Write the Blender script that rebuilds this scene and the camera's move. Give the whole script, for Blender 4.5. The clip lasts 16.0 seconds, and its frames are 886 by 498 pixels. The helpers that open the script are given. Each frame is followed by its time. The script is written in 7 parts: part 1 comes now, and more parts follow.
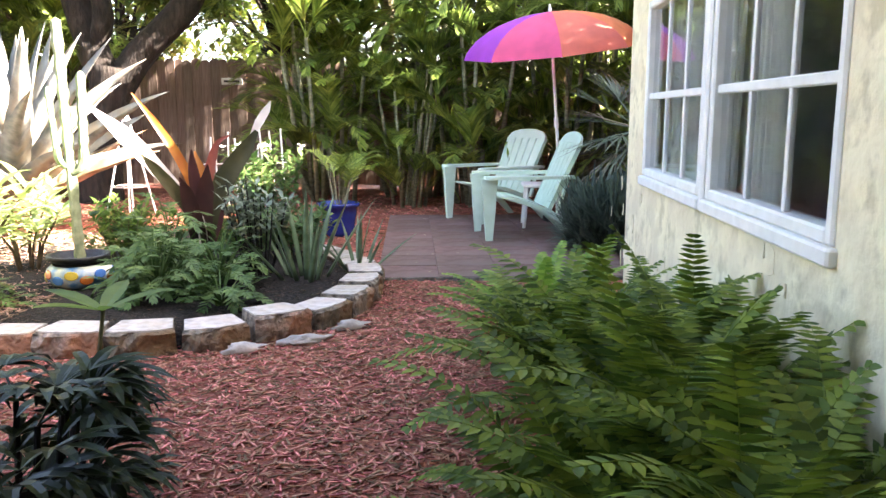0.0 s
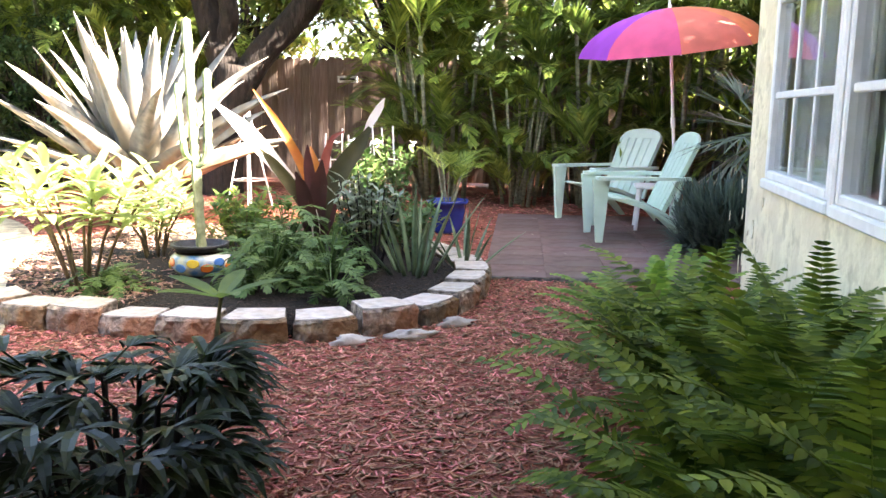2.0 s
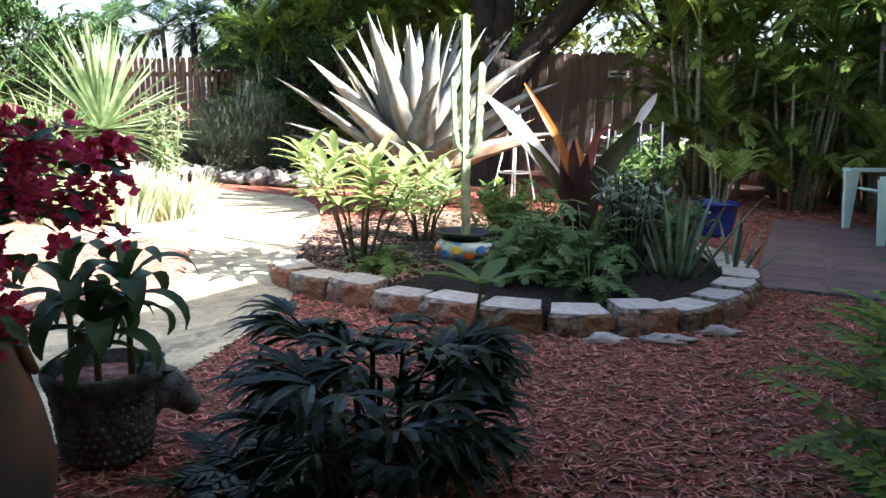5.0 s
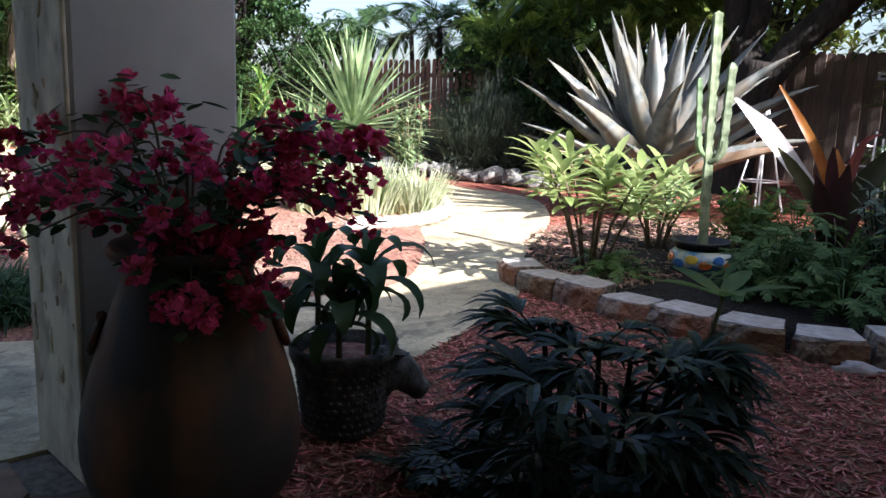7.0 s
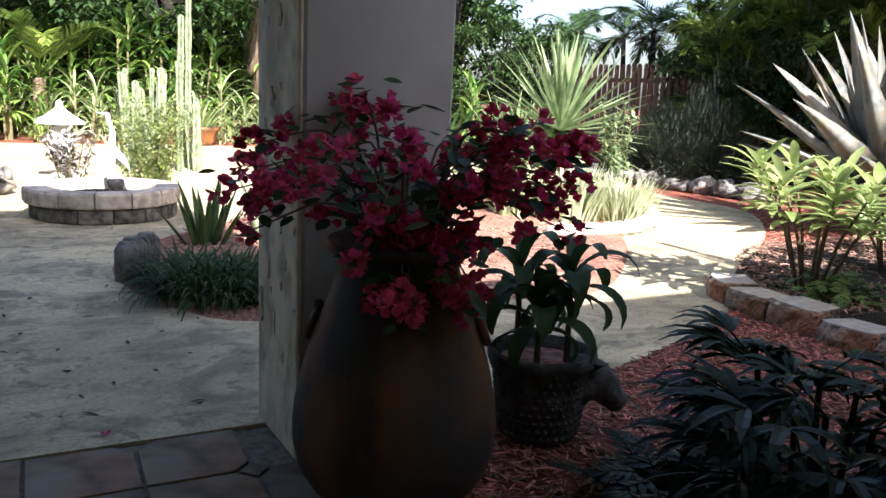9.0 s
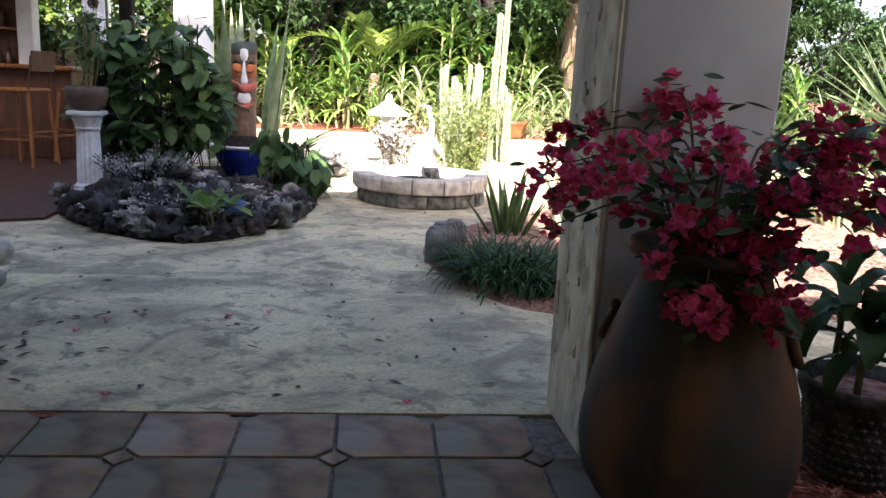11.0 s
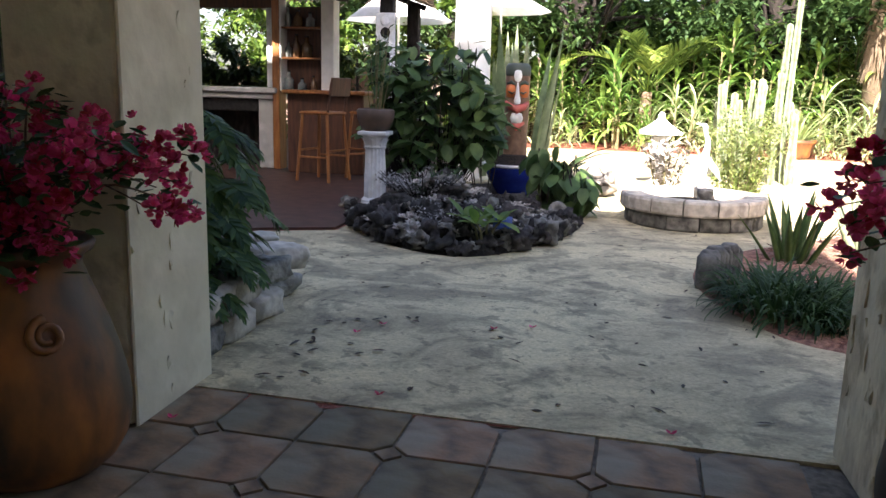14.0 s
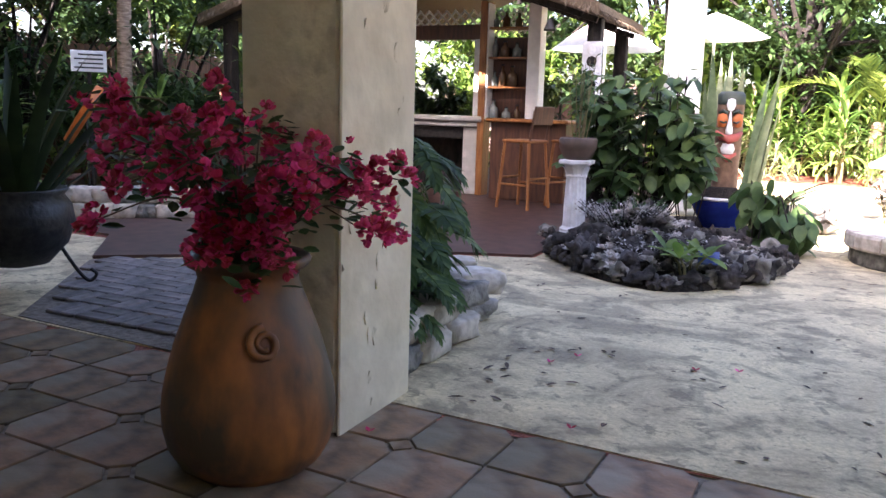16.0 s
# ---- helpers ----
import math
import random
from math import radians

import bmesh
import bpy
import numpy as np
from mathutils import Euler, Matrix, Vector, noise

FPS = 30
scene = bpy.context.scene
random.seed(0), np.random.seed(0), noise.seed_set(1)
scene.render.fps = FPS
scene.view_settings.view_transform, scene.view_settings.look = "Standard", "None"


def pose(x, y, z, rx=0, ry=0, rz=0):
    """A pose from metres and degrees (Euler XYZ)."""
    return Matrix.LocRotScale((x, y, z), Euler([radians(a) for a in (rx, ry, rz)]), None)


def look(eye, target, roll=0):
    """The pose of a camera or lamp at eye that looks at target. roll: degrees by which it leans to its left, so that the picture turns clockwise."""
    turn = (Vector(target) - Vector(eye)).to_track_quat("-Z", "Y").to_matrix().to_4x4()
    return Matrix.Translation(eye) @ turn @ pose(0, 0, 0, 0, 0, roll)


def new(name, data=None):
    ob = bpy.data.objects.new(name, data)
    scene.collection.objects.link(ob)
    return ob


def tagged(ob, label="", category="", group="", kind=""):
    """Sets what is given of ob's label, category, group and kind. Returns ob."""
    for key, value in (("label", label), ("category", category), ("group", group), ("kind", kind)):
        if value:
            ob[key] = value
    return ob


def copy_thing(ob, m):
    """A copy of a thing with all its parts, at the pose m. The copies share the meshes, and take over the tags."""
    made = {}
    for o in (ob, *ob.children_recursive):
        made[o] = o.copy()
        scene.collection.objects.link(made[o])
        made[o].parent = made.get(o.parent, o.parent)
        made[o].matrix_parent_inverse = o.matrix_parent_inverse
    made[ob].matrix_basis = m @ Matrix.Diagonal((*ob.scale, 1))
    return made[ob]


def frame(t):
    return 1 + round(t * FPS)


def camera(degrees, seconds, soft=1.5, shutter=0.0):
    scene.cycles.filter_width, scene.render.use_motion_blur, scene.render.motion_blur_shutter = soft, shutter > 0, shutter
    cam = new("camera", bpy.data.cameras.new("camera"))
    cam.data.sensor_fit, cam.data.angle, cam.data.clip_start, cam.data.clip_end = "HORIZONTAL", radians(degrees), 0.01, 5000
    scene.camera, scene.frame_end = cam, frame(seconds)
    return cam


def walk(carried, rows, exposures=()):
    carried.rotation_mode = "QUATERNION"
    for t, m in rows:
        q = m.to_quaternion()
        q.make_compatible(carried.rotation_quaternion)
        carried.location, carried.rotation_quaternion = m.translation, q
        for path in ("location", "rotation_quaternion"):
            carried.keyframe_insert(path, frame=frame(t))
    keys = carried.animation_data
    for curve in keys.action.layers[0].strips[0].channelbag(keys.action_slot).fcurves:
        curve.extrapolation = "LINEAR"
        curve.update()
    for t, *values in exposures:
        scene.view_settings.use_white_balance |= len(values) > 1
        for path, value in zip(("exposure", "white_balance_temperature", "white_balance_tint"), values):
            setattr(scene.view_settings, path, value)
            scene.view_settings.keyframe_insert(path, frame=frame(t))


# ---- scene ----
cam = camera(58.21, 16.0)
# seconds, place of the eye, yaw, pitch, roll of a hand-held camera turning on the spot
PATH = [
    (0, 0.021, -0.031, 1.112, 2.88, -9.62, -0.02),
    (0.5, 0.021, -0.024, 1.110, 3.95, -9.60, -0.09),
    (1, 0.019, -0.019, 1.108, 5.22, -9.62, -0.18),
    (1.5, 0.015, -0.014, 1.107, 8.05, -9.60, -0.27),
    (2, 0.010, -0.009, 1.105, 10.71, -9.73, -0.49),
    (2.5, 0.005, -0.004, 1.103, 12.23, -9.75, -0.56),
    (3, 0.000, 0.000, 1.100, 14.46, -9.96, -0.86),
    (3.5, -0.004, 0.004, 1.098, 17.77, -9.95, -1.00),
    (3.7, -0.005, 0.005, 1.098, 19.35, -10.00, -1.14),
    (5.8, -0.016, 0.004, 1.091, 35.08, -10.38, -1.41),
    (6, -0.019, 0.004, 1.090, 36.42, -10.40, -1.57),
    (6.5, -0.027, 0.004, 1.087, 40.71, -10.55, -1.77),
    (7, -0.035, 0.004, 1.085, 46.00, -10.64, -1.95),
    (7.5, -0.041, 0.003, 1.083, 49.81, -10.79, -2.11),
    (8, -0.045, -0.000, 1.083, 53.62, -10.91, -2.21),
    (8.5, -0.048, -0.004, 1.082, 57.11, -11.03, -2.36),
    (9, -0.052, -0.007, 1.083, 60.53, -10.86, -2.46),
    (9.5, -0.058, -0.010, 1.083, 65.65, -11.34, -2.73),
    (10, -0.065, -0.013, 1.083, 71.22, -11.50, -2.80),
    (10.2, -0.067, -0.014, 1.082, 74.09, -11.68, -2.91),
    (12.3, -0.072, -0.018, 1.081, 87.62, -12.02, -1.77),
    (12.5, -0.074, -0.019, 1.079, 88.54, -12.00, -1.70),
    (13, -0.083, -0.023, 1.074, 93.25, -12.03, -1.67),
    (13.5, -0.088, -0.027, 1.071, 99.03, -11.69, -1.48),
    (14, -0.089, -0.031, 1.071, 100.95, -11.44, -1.51),
    (14.5, -0.089, -0.035, 1.072, 102.00, -9.31, -1.63),
    (15, -0.092, -0.040, 1.072, 107.56, -9.41, -1.66),
    (15.5, -0.096, -0.046, 1.070, 110.52, -9.58, -1.66),
    (16, -0.101, -0.052, 1.068, 115.16, -9.82, -1.67),
]
walk(cam, [(t, pose(x, y, z, 90 + pitch, roll, yaw)) for t, x, y, z, yaw, pitch, roll in PATH],
     exposures=[(0.0, 4.27, 7000, 18), (1.5, 4.27, 7000, 18), (3.5, 3.93, 6900, 12), (4.5, 3.1, 6300, 12), (6.0, 2.48, 5500, 16), (7.0, 1.80, 5650, 16), (8.5, 1.74, 5850, 15), (9.5, 2.46, 6000, 19), (10.0, 2.84, 6000, 22), (12.5, 1.88, 6600, 15), (13.0, 2.38, 6550, 16), (13.5, 2.53, 6450, 17), (15.5, 3.02, 6400, 24), (16.0, 3.42, 6400, 27)])

# ---- light ----
SUN_UP, SUN_FROM = 36.0, 93.0          # elevation; compass bearing, y is north
world = bpy.data.worlds.new("sky")
scene.world = world
world.use_nodes = True
sky = world.node_tree.nodes.new("ShaderNodeTexSky")
sky.sky_type = "NISHITA"
sky.sun_disc = False
sky.dust_density, sky.ozone_density = 3.0, 0.6
sky.sun_elevation, sky.sun_rotation = radians(SUN_UP), radians(SUN_FROM)
back = world.node_tree.nodes["Background"]
world.node_tree.links.new(sky.outputs[0], back.inputs[0])
back.inputs[1].default_value = 0.085
lamp = bpy.data.lights.new("sun", "SUN")
lamp.energy, lamp.angle, lamp.color = 5.0, radians(0.6), (1.0, 0.94, 0.84)
sun = new("sun", lamp)
sd = Vector((math.sin(radians(SUN_FROM)) * math.cos(radians(SUN_UP)), math.cos(radians(SUN_FROM)) * math.cos(radians(SUN_UP)), math.sin(radians(SUN_UP))))
sun.matrix_basis = look(sd * 30, (0, 0, 0))


# ---- materials ----
def mat(name, c1, c2, scale=10.0, rough=0.6, bump=0.2, c3=None, big=1.5, vary=0.0, glow=0.0, metal=0.0, gloss=0.5, dist=0.02, stretch=(1, 1, 1), island=0.0, lo=0.35, hi=0.65, detail=6.0):
    """Two tones by fine noise, a third by coarse noise, shifted per object or island; glow: the share of light let through (leaves)."""
    m = bpy.data.materials.new(name)
    m.use_nodes = True
    nt = m.node_tree
    n, li = nt.nodes, nt.links
    bs = n["Principled BSDF"]
    tc, mp = n.new("ShaderNodeTexCoord"), n.new("ShaderNodeMapping")
    mp.inputs["Scale"].default_value = stretch
    li.new(tc.outputs["Object"], mp.inputs[0])
    no = n.new("ShaderNodeTexNoise")
    no.inputs["Scale"].default_value, no.inputs["Detail"].default_value = scale, detail
    li.new(mp.outputs[0], no.inputs["Vector"])
    cr = n.new("ShaderNodeValToRGB")
    cr.color_ramp.elements[0].position, cr.color_ramp.elements[1].position = lo, hi
    cr.color_ramp.elements[0].color, cr.color_ramp.elements[1].color = (*c1, 1), (*c2, 1)
    li.new(no.outputs["Fac"], cr.inputs[0])
    col = cr.outputs[0]
    if c3:
        nb = n.new("ShaderNodeTexNoise")
        nb.inputs["Scale"].default_value, nb.inputs["Detail"].default_value = big, 5
        li.new(mp.outputs[0], nb.inputs["Vector"])
        rb = n.new("ShaderNodeValToRGB")
        rb.color_ramp.elements[0].position, rb.color_ramp.elements[1].position = 0.45, 0.62
        li.new(nb.outputs["Fac"], rb.inputs[0])
        mx = n.new("ShaderNodeMix")
        mx.data_type = "RGBA"
        li.new(rb.outputs[0], mx.inputs[0])
        li.new(col, mx.inputs[6])
        mx.inputs[7].default_value = (*c3, 1)
        col = mx.outputs[2]
    if vary or island:
        hs = n.new("ShaderNodeHueSaturation")
        src = n.new("ShaderNodeObjectInfo").outputs["Random"] if vary else n.new("ShaderNodeNewGeometry").outputs["Random Per Island"]
        a = vary or island
        mr = n.new("ShaderNodeMapRange")
        mr.inputs[3].default_value, mr.inputs[4].default_value = 1 - a, 1 + a
        li.new(src, mr.inputs[0])
        li.new(mr.outputs[0], hs.inputs["Value"])
        m2 = n.new("ShaderNodeMapRange")
        m2.inputs[3].default_value, m2.inputs[4].default_value = 0.5 + a * 0.05, 0.5 - a * 0.05
        li.new(src, m2.inputs[0])
        li.new(m2.outputs[0], hs.inputs["Hue"])
        li.new(col, hs.inputs["Color"])
        col = hs.outputs[0]
    li.new(col, bs.inputs["Base Color"])
    bs.inputs["Roughness"].default_value, bs.inputs["Metallic"].default_value = rough, metal
    bs.inputs["Specular IOR Level"].default_value = gloss
    if bump:
        bp = n.new("ShaderNodeBump")
        bp.inputs["Strength"].default_value, bp.inputs["Distance"].default_value = bump, dist
        li.new(no.outputs["Fac"], bp.inputs["Height"])
        li.new(bp.outputs[0], bs.inputs["Normal"])
    if glow:
        tr, ms = n.new("ShaderNodeBsdfTranslucent"), n.new("ShaderNodeMixShader")
        li.new(col, tr.inputs[0])
        ms.inputs[0].default_value = glow
        li.new(bs.outputs[0], ms.inputs[1])
        li.new(tr.outputs[0], ms.inputs[2])
        li.new(ms.outputs[0], n["Material Output"].inputs[0])
    return m


def stained(name, light, mid, dark, rough=0.85):
    """Old trowelled concrete: sharp-edged stains at three scales over a pale ground, with fine grit."""
    m = bpy.data.materials.new(name)
    m.use_nodes = True
    n, li = m.node_tree.nodes, m.node_tree.links
    bs, tc, mp = n["Principled BSDF"], n.new("ShaderNodeTexCoord"), n.new("ShaderNodeMapping")
    mp.inputs["Scale"].default_value = (1.1, 0.85, 1)
    li.new(tc.outputs["Object"], mp.inputs[0])

    def layer(scale, detail, lo, hi, warp, strength):
        t, r = n.new("ShaderNodeTexNoise"), n.new("ShaderNodeValToRGB")
        t.inputs["Scale"].default_value, t.inputs["Detail"].default_value, t.inputs["Distortion"].default_value = scale, detail, warp
        t.inputs["Roughness"].default_value = 0.66
        r.color_ramp.elements[0].position, r.color_ramp.elements[1].position = lo, hi
        r.color_ramp.elements[1].color = (strength, strength, strength, 1)
        li.new(mp.outputs[0], t.inputs["Vector"])
        li.new(t.outputs["Fac"], r.inputs[0])
        return t.outputs["Fac"], r.outputs[0]

    col = None
    for (scale, detail, lo, hi, warp, strength), c in (((1.3, 14, 0.45, 0.56, 0.6, 0.85), mid), ((2.0, 16, 0.49, 0.60, 1.4, 0.66), dark), ((9.0, 15, 0.55, 0.61, 0.5, 0.66), dark), ((26.0, 8, 0.60, 0.66, 0.3, 0.6), dark), ((0.6, 10, 0.55, 0.68, 0.4, 0.5), mid)):
        f, k = layer(scale, detail, lo, hi, warp, strength)
        mx = n.new("ShaderNodeMix")
        mx.data_type = "RGBA"
        li.new(k, mx.inputs[0])
        if col is None:
            mx.inputs[6].default_value = (*light, 1)
        else:
            li.new(col, mx.inputs[6])
        mx.inputs[7].default_value = (*c, 1)
        col = mx.outputs[2]
    g, gk = layer(70, 6, 0.35, 0.7, 0.0, 1.0)
    gm = n.new("ShaderNodeMix")
    gm.data_type, gm.blend_type = "RGBA", "MULTIPLY"
    gm.inputs[0].default_value = 0.35
    li.new(col, gm.inputs[6])
    li.new(gk, gm.inputs[7])
    li.new(gm.outputs[2], bs.inputs["Base Color"])
    bs.inputs["Roughness"].default_value = rough
    bp = n.new("ShaderNodeBump")
    bp.inputs["Strength"].default_value, bp.inputs["Distance"].default_value = 0.35, 0.02
    s9, k9 = layer(6.0, 14, 0.3, 0.7, 0.3, 1.0)
    li.new(s9, bp.inputs["Height"])
    li.new(bp.outputs[0], bs.inputs["Normal"])
    return m


def leafy(name, c1, c2, rough=0.45, vary=0.25, glow=0.3, scale=6.0, per="island", gloss=0.4):
    return mat(name, c1, c2, scale, rough, 0.1, vary=vary if per == "object" else 0.0, island=vary if per == "island" else 0.0, glow=glow, gloss=gloss)


# island mulch: the red mulch made paler, with sunlight put into its colour
MULCH_SUN = mat("dusty_mulch", (0.12, 0.045, 0.03), (0.42, 0.20, 0.13), 40, 0.9, 0.9, c3=(0.34, 0.19, 0.13), big=1.6, dist=0.03)
CRUMB = mat("soil_crumb", (0.02, 0.014, 0.010), (0.11, 0.07, 0.042), 30, 0.85, 0.3, island=0.6)
# chips for sunny ground, paled in colour to look sunlit
CHIP_SUN = mat("dusty_chip", (0.18, 0.09, 0.06), (0.46, 0.29, 0.20), 30, 0.8, 0.3, island=0.6)
MULCH = mat("red_mulch", (0.12, 0.030, 0.017), (0.40, 0.12, 0.065), 45, 0.85, 0.9, c3=(0.20, 0.045, 0.025), big=1.2, dist=0.03)
CHIP = mat("mulch_chip", (0.17, 0.05, 0.026), (0.60, 0.28, 0.18), 30, 0.8, 0.3, island=0.7)
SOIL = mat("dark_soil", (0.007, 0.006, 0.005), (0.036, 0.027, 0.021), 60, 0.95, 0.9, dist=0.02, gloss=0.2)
CONCRETE = stained("stained_concrete", (0.80, 0.67, 0.405), (0.53, 0.435, 0.265), (0.21, 0.175, 0.115))
TILE = mat("saltillo_tile", (0.105, 0.083, 0.060), (0.33, 0.20, 0.108), 9, 0.7, 0.6, c3=(0.24, 0.205, 0.15), big=4.0, vary=0.32, detail=14, gloss=0.2, lo=0.32, hi=0.68)
GROUT = mat("grout", (0.13, 0.112, 0.092), (0.25, 0.215, 0.175), 40, 0.9, 0.4, gloss=0.2)
STUCCO = mat("cream_stucco", (0.60, 0.53, 0.36), (0.82, 0.74, 0.53), 11, 0.9, 0.5, c3=(0.72, 0.64, 0.46), big=4.5, dist=0.04, detail=12, lo=0.36, hi=0.50, gloss=0.2)
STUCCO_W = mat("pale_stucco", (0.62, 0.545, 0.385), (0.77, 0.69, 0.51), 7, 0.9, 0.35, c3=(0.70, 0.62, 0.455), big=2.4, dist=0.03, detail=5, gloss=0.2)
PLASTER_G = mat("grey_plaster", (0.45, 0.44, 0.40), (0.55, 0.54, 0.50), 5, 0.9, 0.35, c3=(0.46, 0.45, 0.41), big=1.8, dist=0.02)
EDGING = mat("edging_stone", (0.05, 0.046, 0.040), (0.23, 0.215, 0.185), 14, 0.9, 0.8, dist=0.03, vary=0.25)
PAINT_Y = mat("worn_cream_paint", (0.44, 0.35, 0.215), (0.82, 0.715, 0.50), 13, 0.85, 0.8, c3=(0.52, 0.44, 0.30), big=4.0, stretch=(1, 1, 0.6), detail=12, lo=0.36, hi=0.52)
WHITE = mat("white_paint", (0.74, 0.74, 0.72), (0.83, 0.83, 0.81), 12, 0.45, 0.08)
PAVER = mat("brown_paver", (0.105, 0.054, 0.046), (0.175, 0.098, 0.085), 12, 0.75, 0.3, c3=(0.16, 0.105, 0.092), big=2.0, vary=0.14)
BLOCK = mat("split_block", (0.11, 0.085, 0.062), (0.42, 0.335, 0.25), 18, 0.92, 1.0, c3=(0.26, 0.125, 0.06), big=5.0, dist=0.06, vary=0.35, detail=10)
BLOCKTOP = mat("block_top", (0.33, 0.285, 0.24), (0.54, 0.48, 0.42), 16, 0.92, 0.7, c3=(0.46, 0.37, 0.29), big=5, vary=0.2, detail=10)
ROCK = mat("grey_rock", (0.095, 0.09, 0.08), (0.35, 0.33, 0.295), 11, 0.92, 1.0, dist=0.05, vary=0.3, detail=10)
LAVA = mat("dark_rock", (0.012, 0.010, 0.010), (0.075, 0.066, 0.062), 12, 0.95, 1.0, dist=0.05, vary=0.45)
FENCE = mat("weathered_fence", (0.14, 0.095, 0.075), (0.26, 0.19, 0.155), 7, 0.85, 0.4, c3=(0.20, 0.14, 0.11), stretch=(6, 6, 0.5), vary=0.18)
FENCE_R = mat("red_brown_fence", (0.09, 0.045, 0.028), (0.18, 0.095, 0.058), 7, 0.8, 0.4, stretch=(6, 6, 0.5), vary=0.2)
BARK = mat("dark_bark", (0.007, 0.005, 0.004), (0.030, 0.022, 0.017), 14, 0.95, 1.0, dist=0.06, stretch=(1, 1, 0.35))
STEM = mat("green_brown_stem", (0.10, 0.09, 0.04), (0.22, 0.19, 0.09), 20, 0.7, 0.3)
STEM_B = mat("brown_stem", (0.07, 0.045, 0.025), (0.17, 0.12, 0.07), 20, 0.8, 0.3)
CANE = mat("palm_cane", (0.10, 0.10, 0.05), (0.26, 0.25, 0.16), 10, 0.6, 0.3, stretch=(1, 1, 3))
TRUNK = mat("palm_trunk", (0.16, 0.11, 0.07), (0.36, 0.27, 0.19), 12, 0.9, 0.8, stretch=(1, 1, 4))
# darker copy of the terracotta: moss stains plus the jar's shade in the colour
CLAY_SHADE = mat("mossy_terracotta", (0.040, 0.032, 0.024), (0.26, 0.095, 0.030), 4, 0.6, 0.4, c3=(0.062, 0.052, 0.040), big=3.0, stretch=(1, 1, 0.55), detail=12, lo=0.42, hi=0.66, gloss=0.3)
CLAY = mat("terracotta", (0.062, 0.034, 0.019), (0.46, 0.155, 0.036), 4, 0.5, 0.35, c3=(0.065, 0.042, 0.025), big=3.0, stretch=(1, 1, 0.55), detail=12, lo=0.38, hi=0.60, gloss=0.4)
PLASTIC = mat("mint_plastic", (0.50, 0.66, 0.54), (0.58, 0.73, 0.61), 8, 0.4, 0.05)
IRON = mat("black_iron", (0.010, 0.010, 0.011), (0.030, 0.029, 0.028), 25, 0.5, 0.3, metal=0.3)
WOODFLOOR = mat("dark_red_floor", (0.045, 0.020, 0.014), (0.095, 0.046, 0.033), 8, 0.5, 0.15)
WOOD_O = mat("honey_wood", (0.20, 0.068, 0.017), (0.33, 0.135, 0.038), 8, 0.45, 0.15, stretch=(4, 4, 0.5))
MANTEL = mat("grey_mantel_stone", (0.34, 0.335, 0.32), (0.52, 0.51, 0.48), 9, 0.75, 0.3, c3=(0.42, 0.41, 0.38), big=3)
WOOD_D = mat("red_brown_wood", (0.046, 0.016, 0.009), (0.10, 0.038, 0.019), 8, 0.5, 0.2, stretch=(4, 4, 0.5))
THATCH = mat("dry_thatch", (0.07, 0.048, 0.03), (0.20, 0.145, 0.09), 30, 0.95, 0.8, stretch=(4, 4, 0.6))
CAPSTONE = mat("weathered_cap", (0.33, 0.29, 0.24), (0.62, 0.56, 0.47), 14, 0.9, 0.6, vary=0.15)
MOTTLE = mat("mottled_stone", (0.02, 0.018, 0.016), (0.30, 0.275, 0.25), 9, 0.9, 0.8, lo=0.42, hi=0.6)
ROOM = mat("room_paint", (0.50, 0.53, 0.56), (0.60, 0.63, 0.66), 6, 0.8, 0.05)
COBALT = mat("cobalt_glaze", (0.008, 0.018, 0.15), (0.02, 0.045, 0.28), 5, 0.2, 0.05)
CANVAS = mat("white_canvas", (0.72, 0.72, 0.70), (0.82, 0.82, 0.80), 9, 0.8, 0.1, glow=0.35)
PLASTER = mat("white_plaster", (0.56, 0.58, 0.62), (0.76, 0.77, 0.79), 14, 0.8, 0.3, c3=(0.50, 0.50, 0.50), big=5)

L_FERN = leafy("fern_leaf", (0.058, 0.104, 0.011), (0.152, 0.228, 0.030), 0.5, 0.5, 0.3, gloss=0.3)
L_FERNY = leafy("bright_fern_leaf", (0.16, 0.29, 0.04), (0.28, 0.42, 0.08), 0.5, 0.25, 0.4)
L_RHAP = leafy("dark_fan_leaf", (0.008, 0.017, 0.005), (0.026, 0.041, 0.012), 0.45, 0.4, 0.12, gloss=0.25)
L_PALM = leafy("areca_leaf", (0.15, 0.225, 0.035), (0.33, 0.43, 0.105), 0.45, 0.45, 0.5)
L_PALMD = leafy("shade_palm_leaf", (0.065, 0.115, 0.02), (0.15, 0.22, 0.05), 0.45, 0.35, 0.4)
L_AGAVE = mat("agave_leaf", (0.105, 0.118, 0.112), (0.25, 0.255, 0.235), 5, 0.6, 0.3, c3=(0.22, 0.19, 0.14), big=2.6, vary=0.25, stretch=(2.5, 2.5, 0.5), detail=10, gloss=0.3)
L_AGAVED = mat("old_agave_leaf", (0.26, 0.16, 0.08), (0.40, 0.30, 0.20), 6, 0.7, 0.3, vary=0.15)
L_YUC = leafy("yucca_leaf", (0.12, 0.19, 0.085), (0.31, 0.395, 0.19), 0.4, 0.35)
L_NEEDLE = leafy("needle_leaf", (0.04, 0.056, 0.036), (0.095, 0.118, 0.08), 0.7, 0.35, 0.15)
L_BLUE = leafy("blue_grass_leaf", (0.055, 0.085, 0.070), (0.12, 0.165, 0.13), 0.6, 0.35, 0.15)
L_LIME = leafy("lime_leaf", (0.19, 0.26, 0.085), (0.34, 0.42, 0.18), 0.45, 0.25, 0.35)
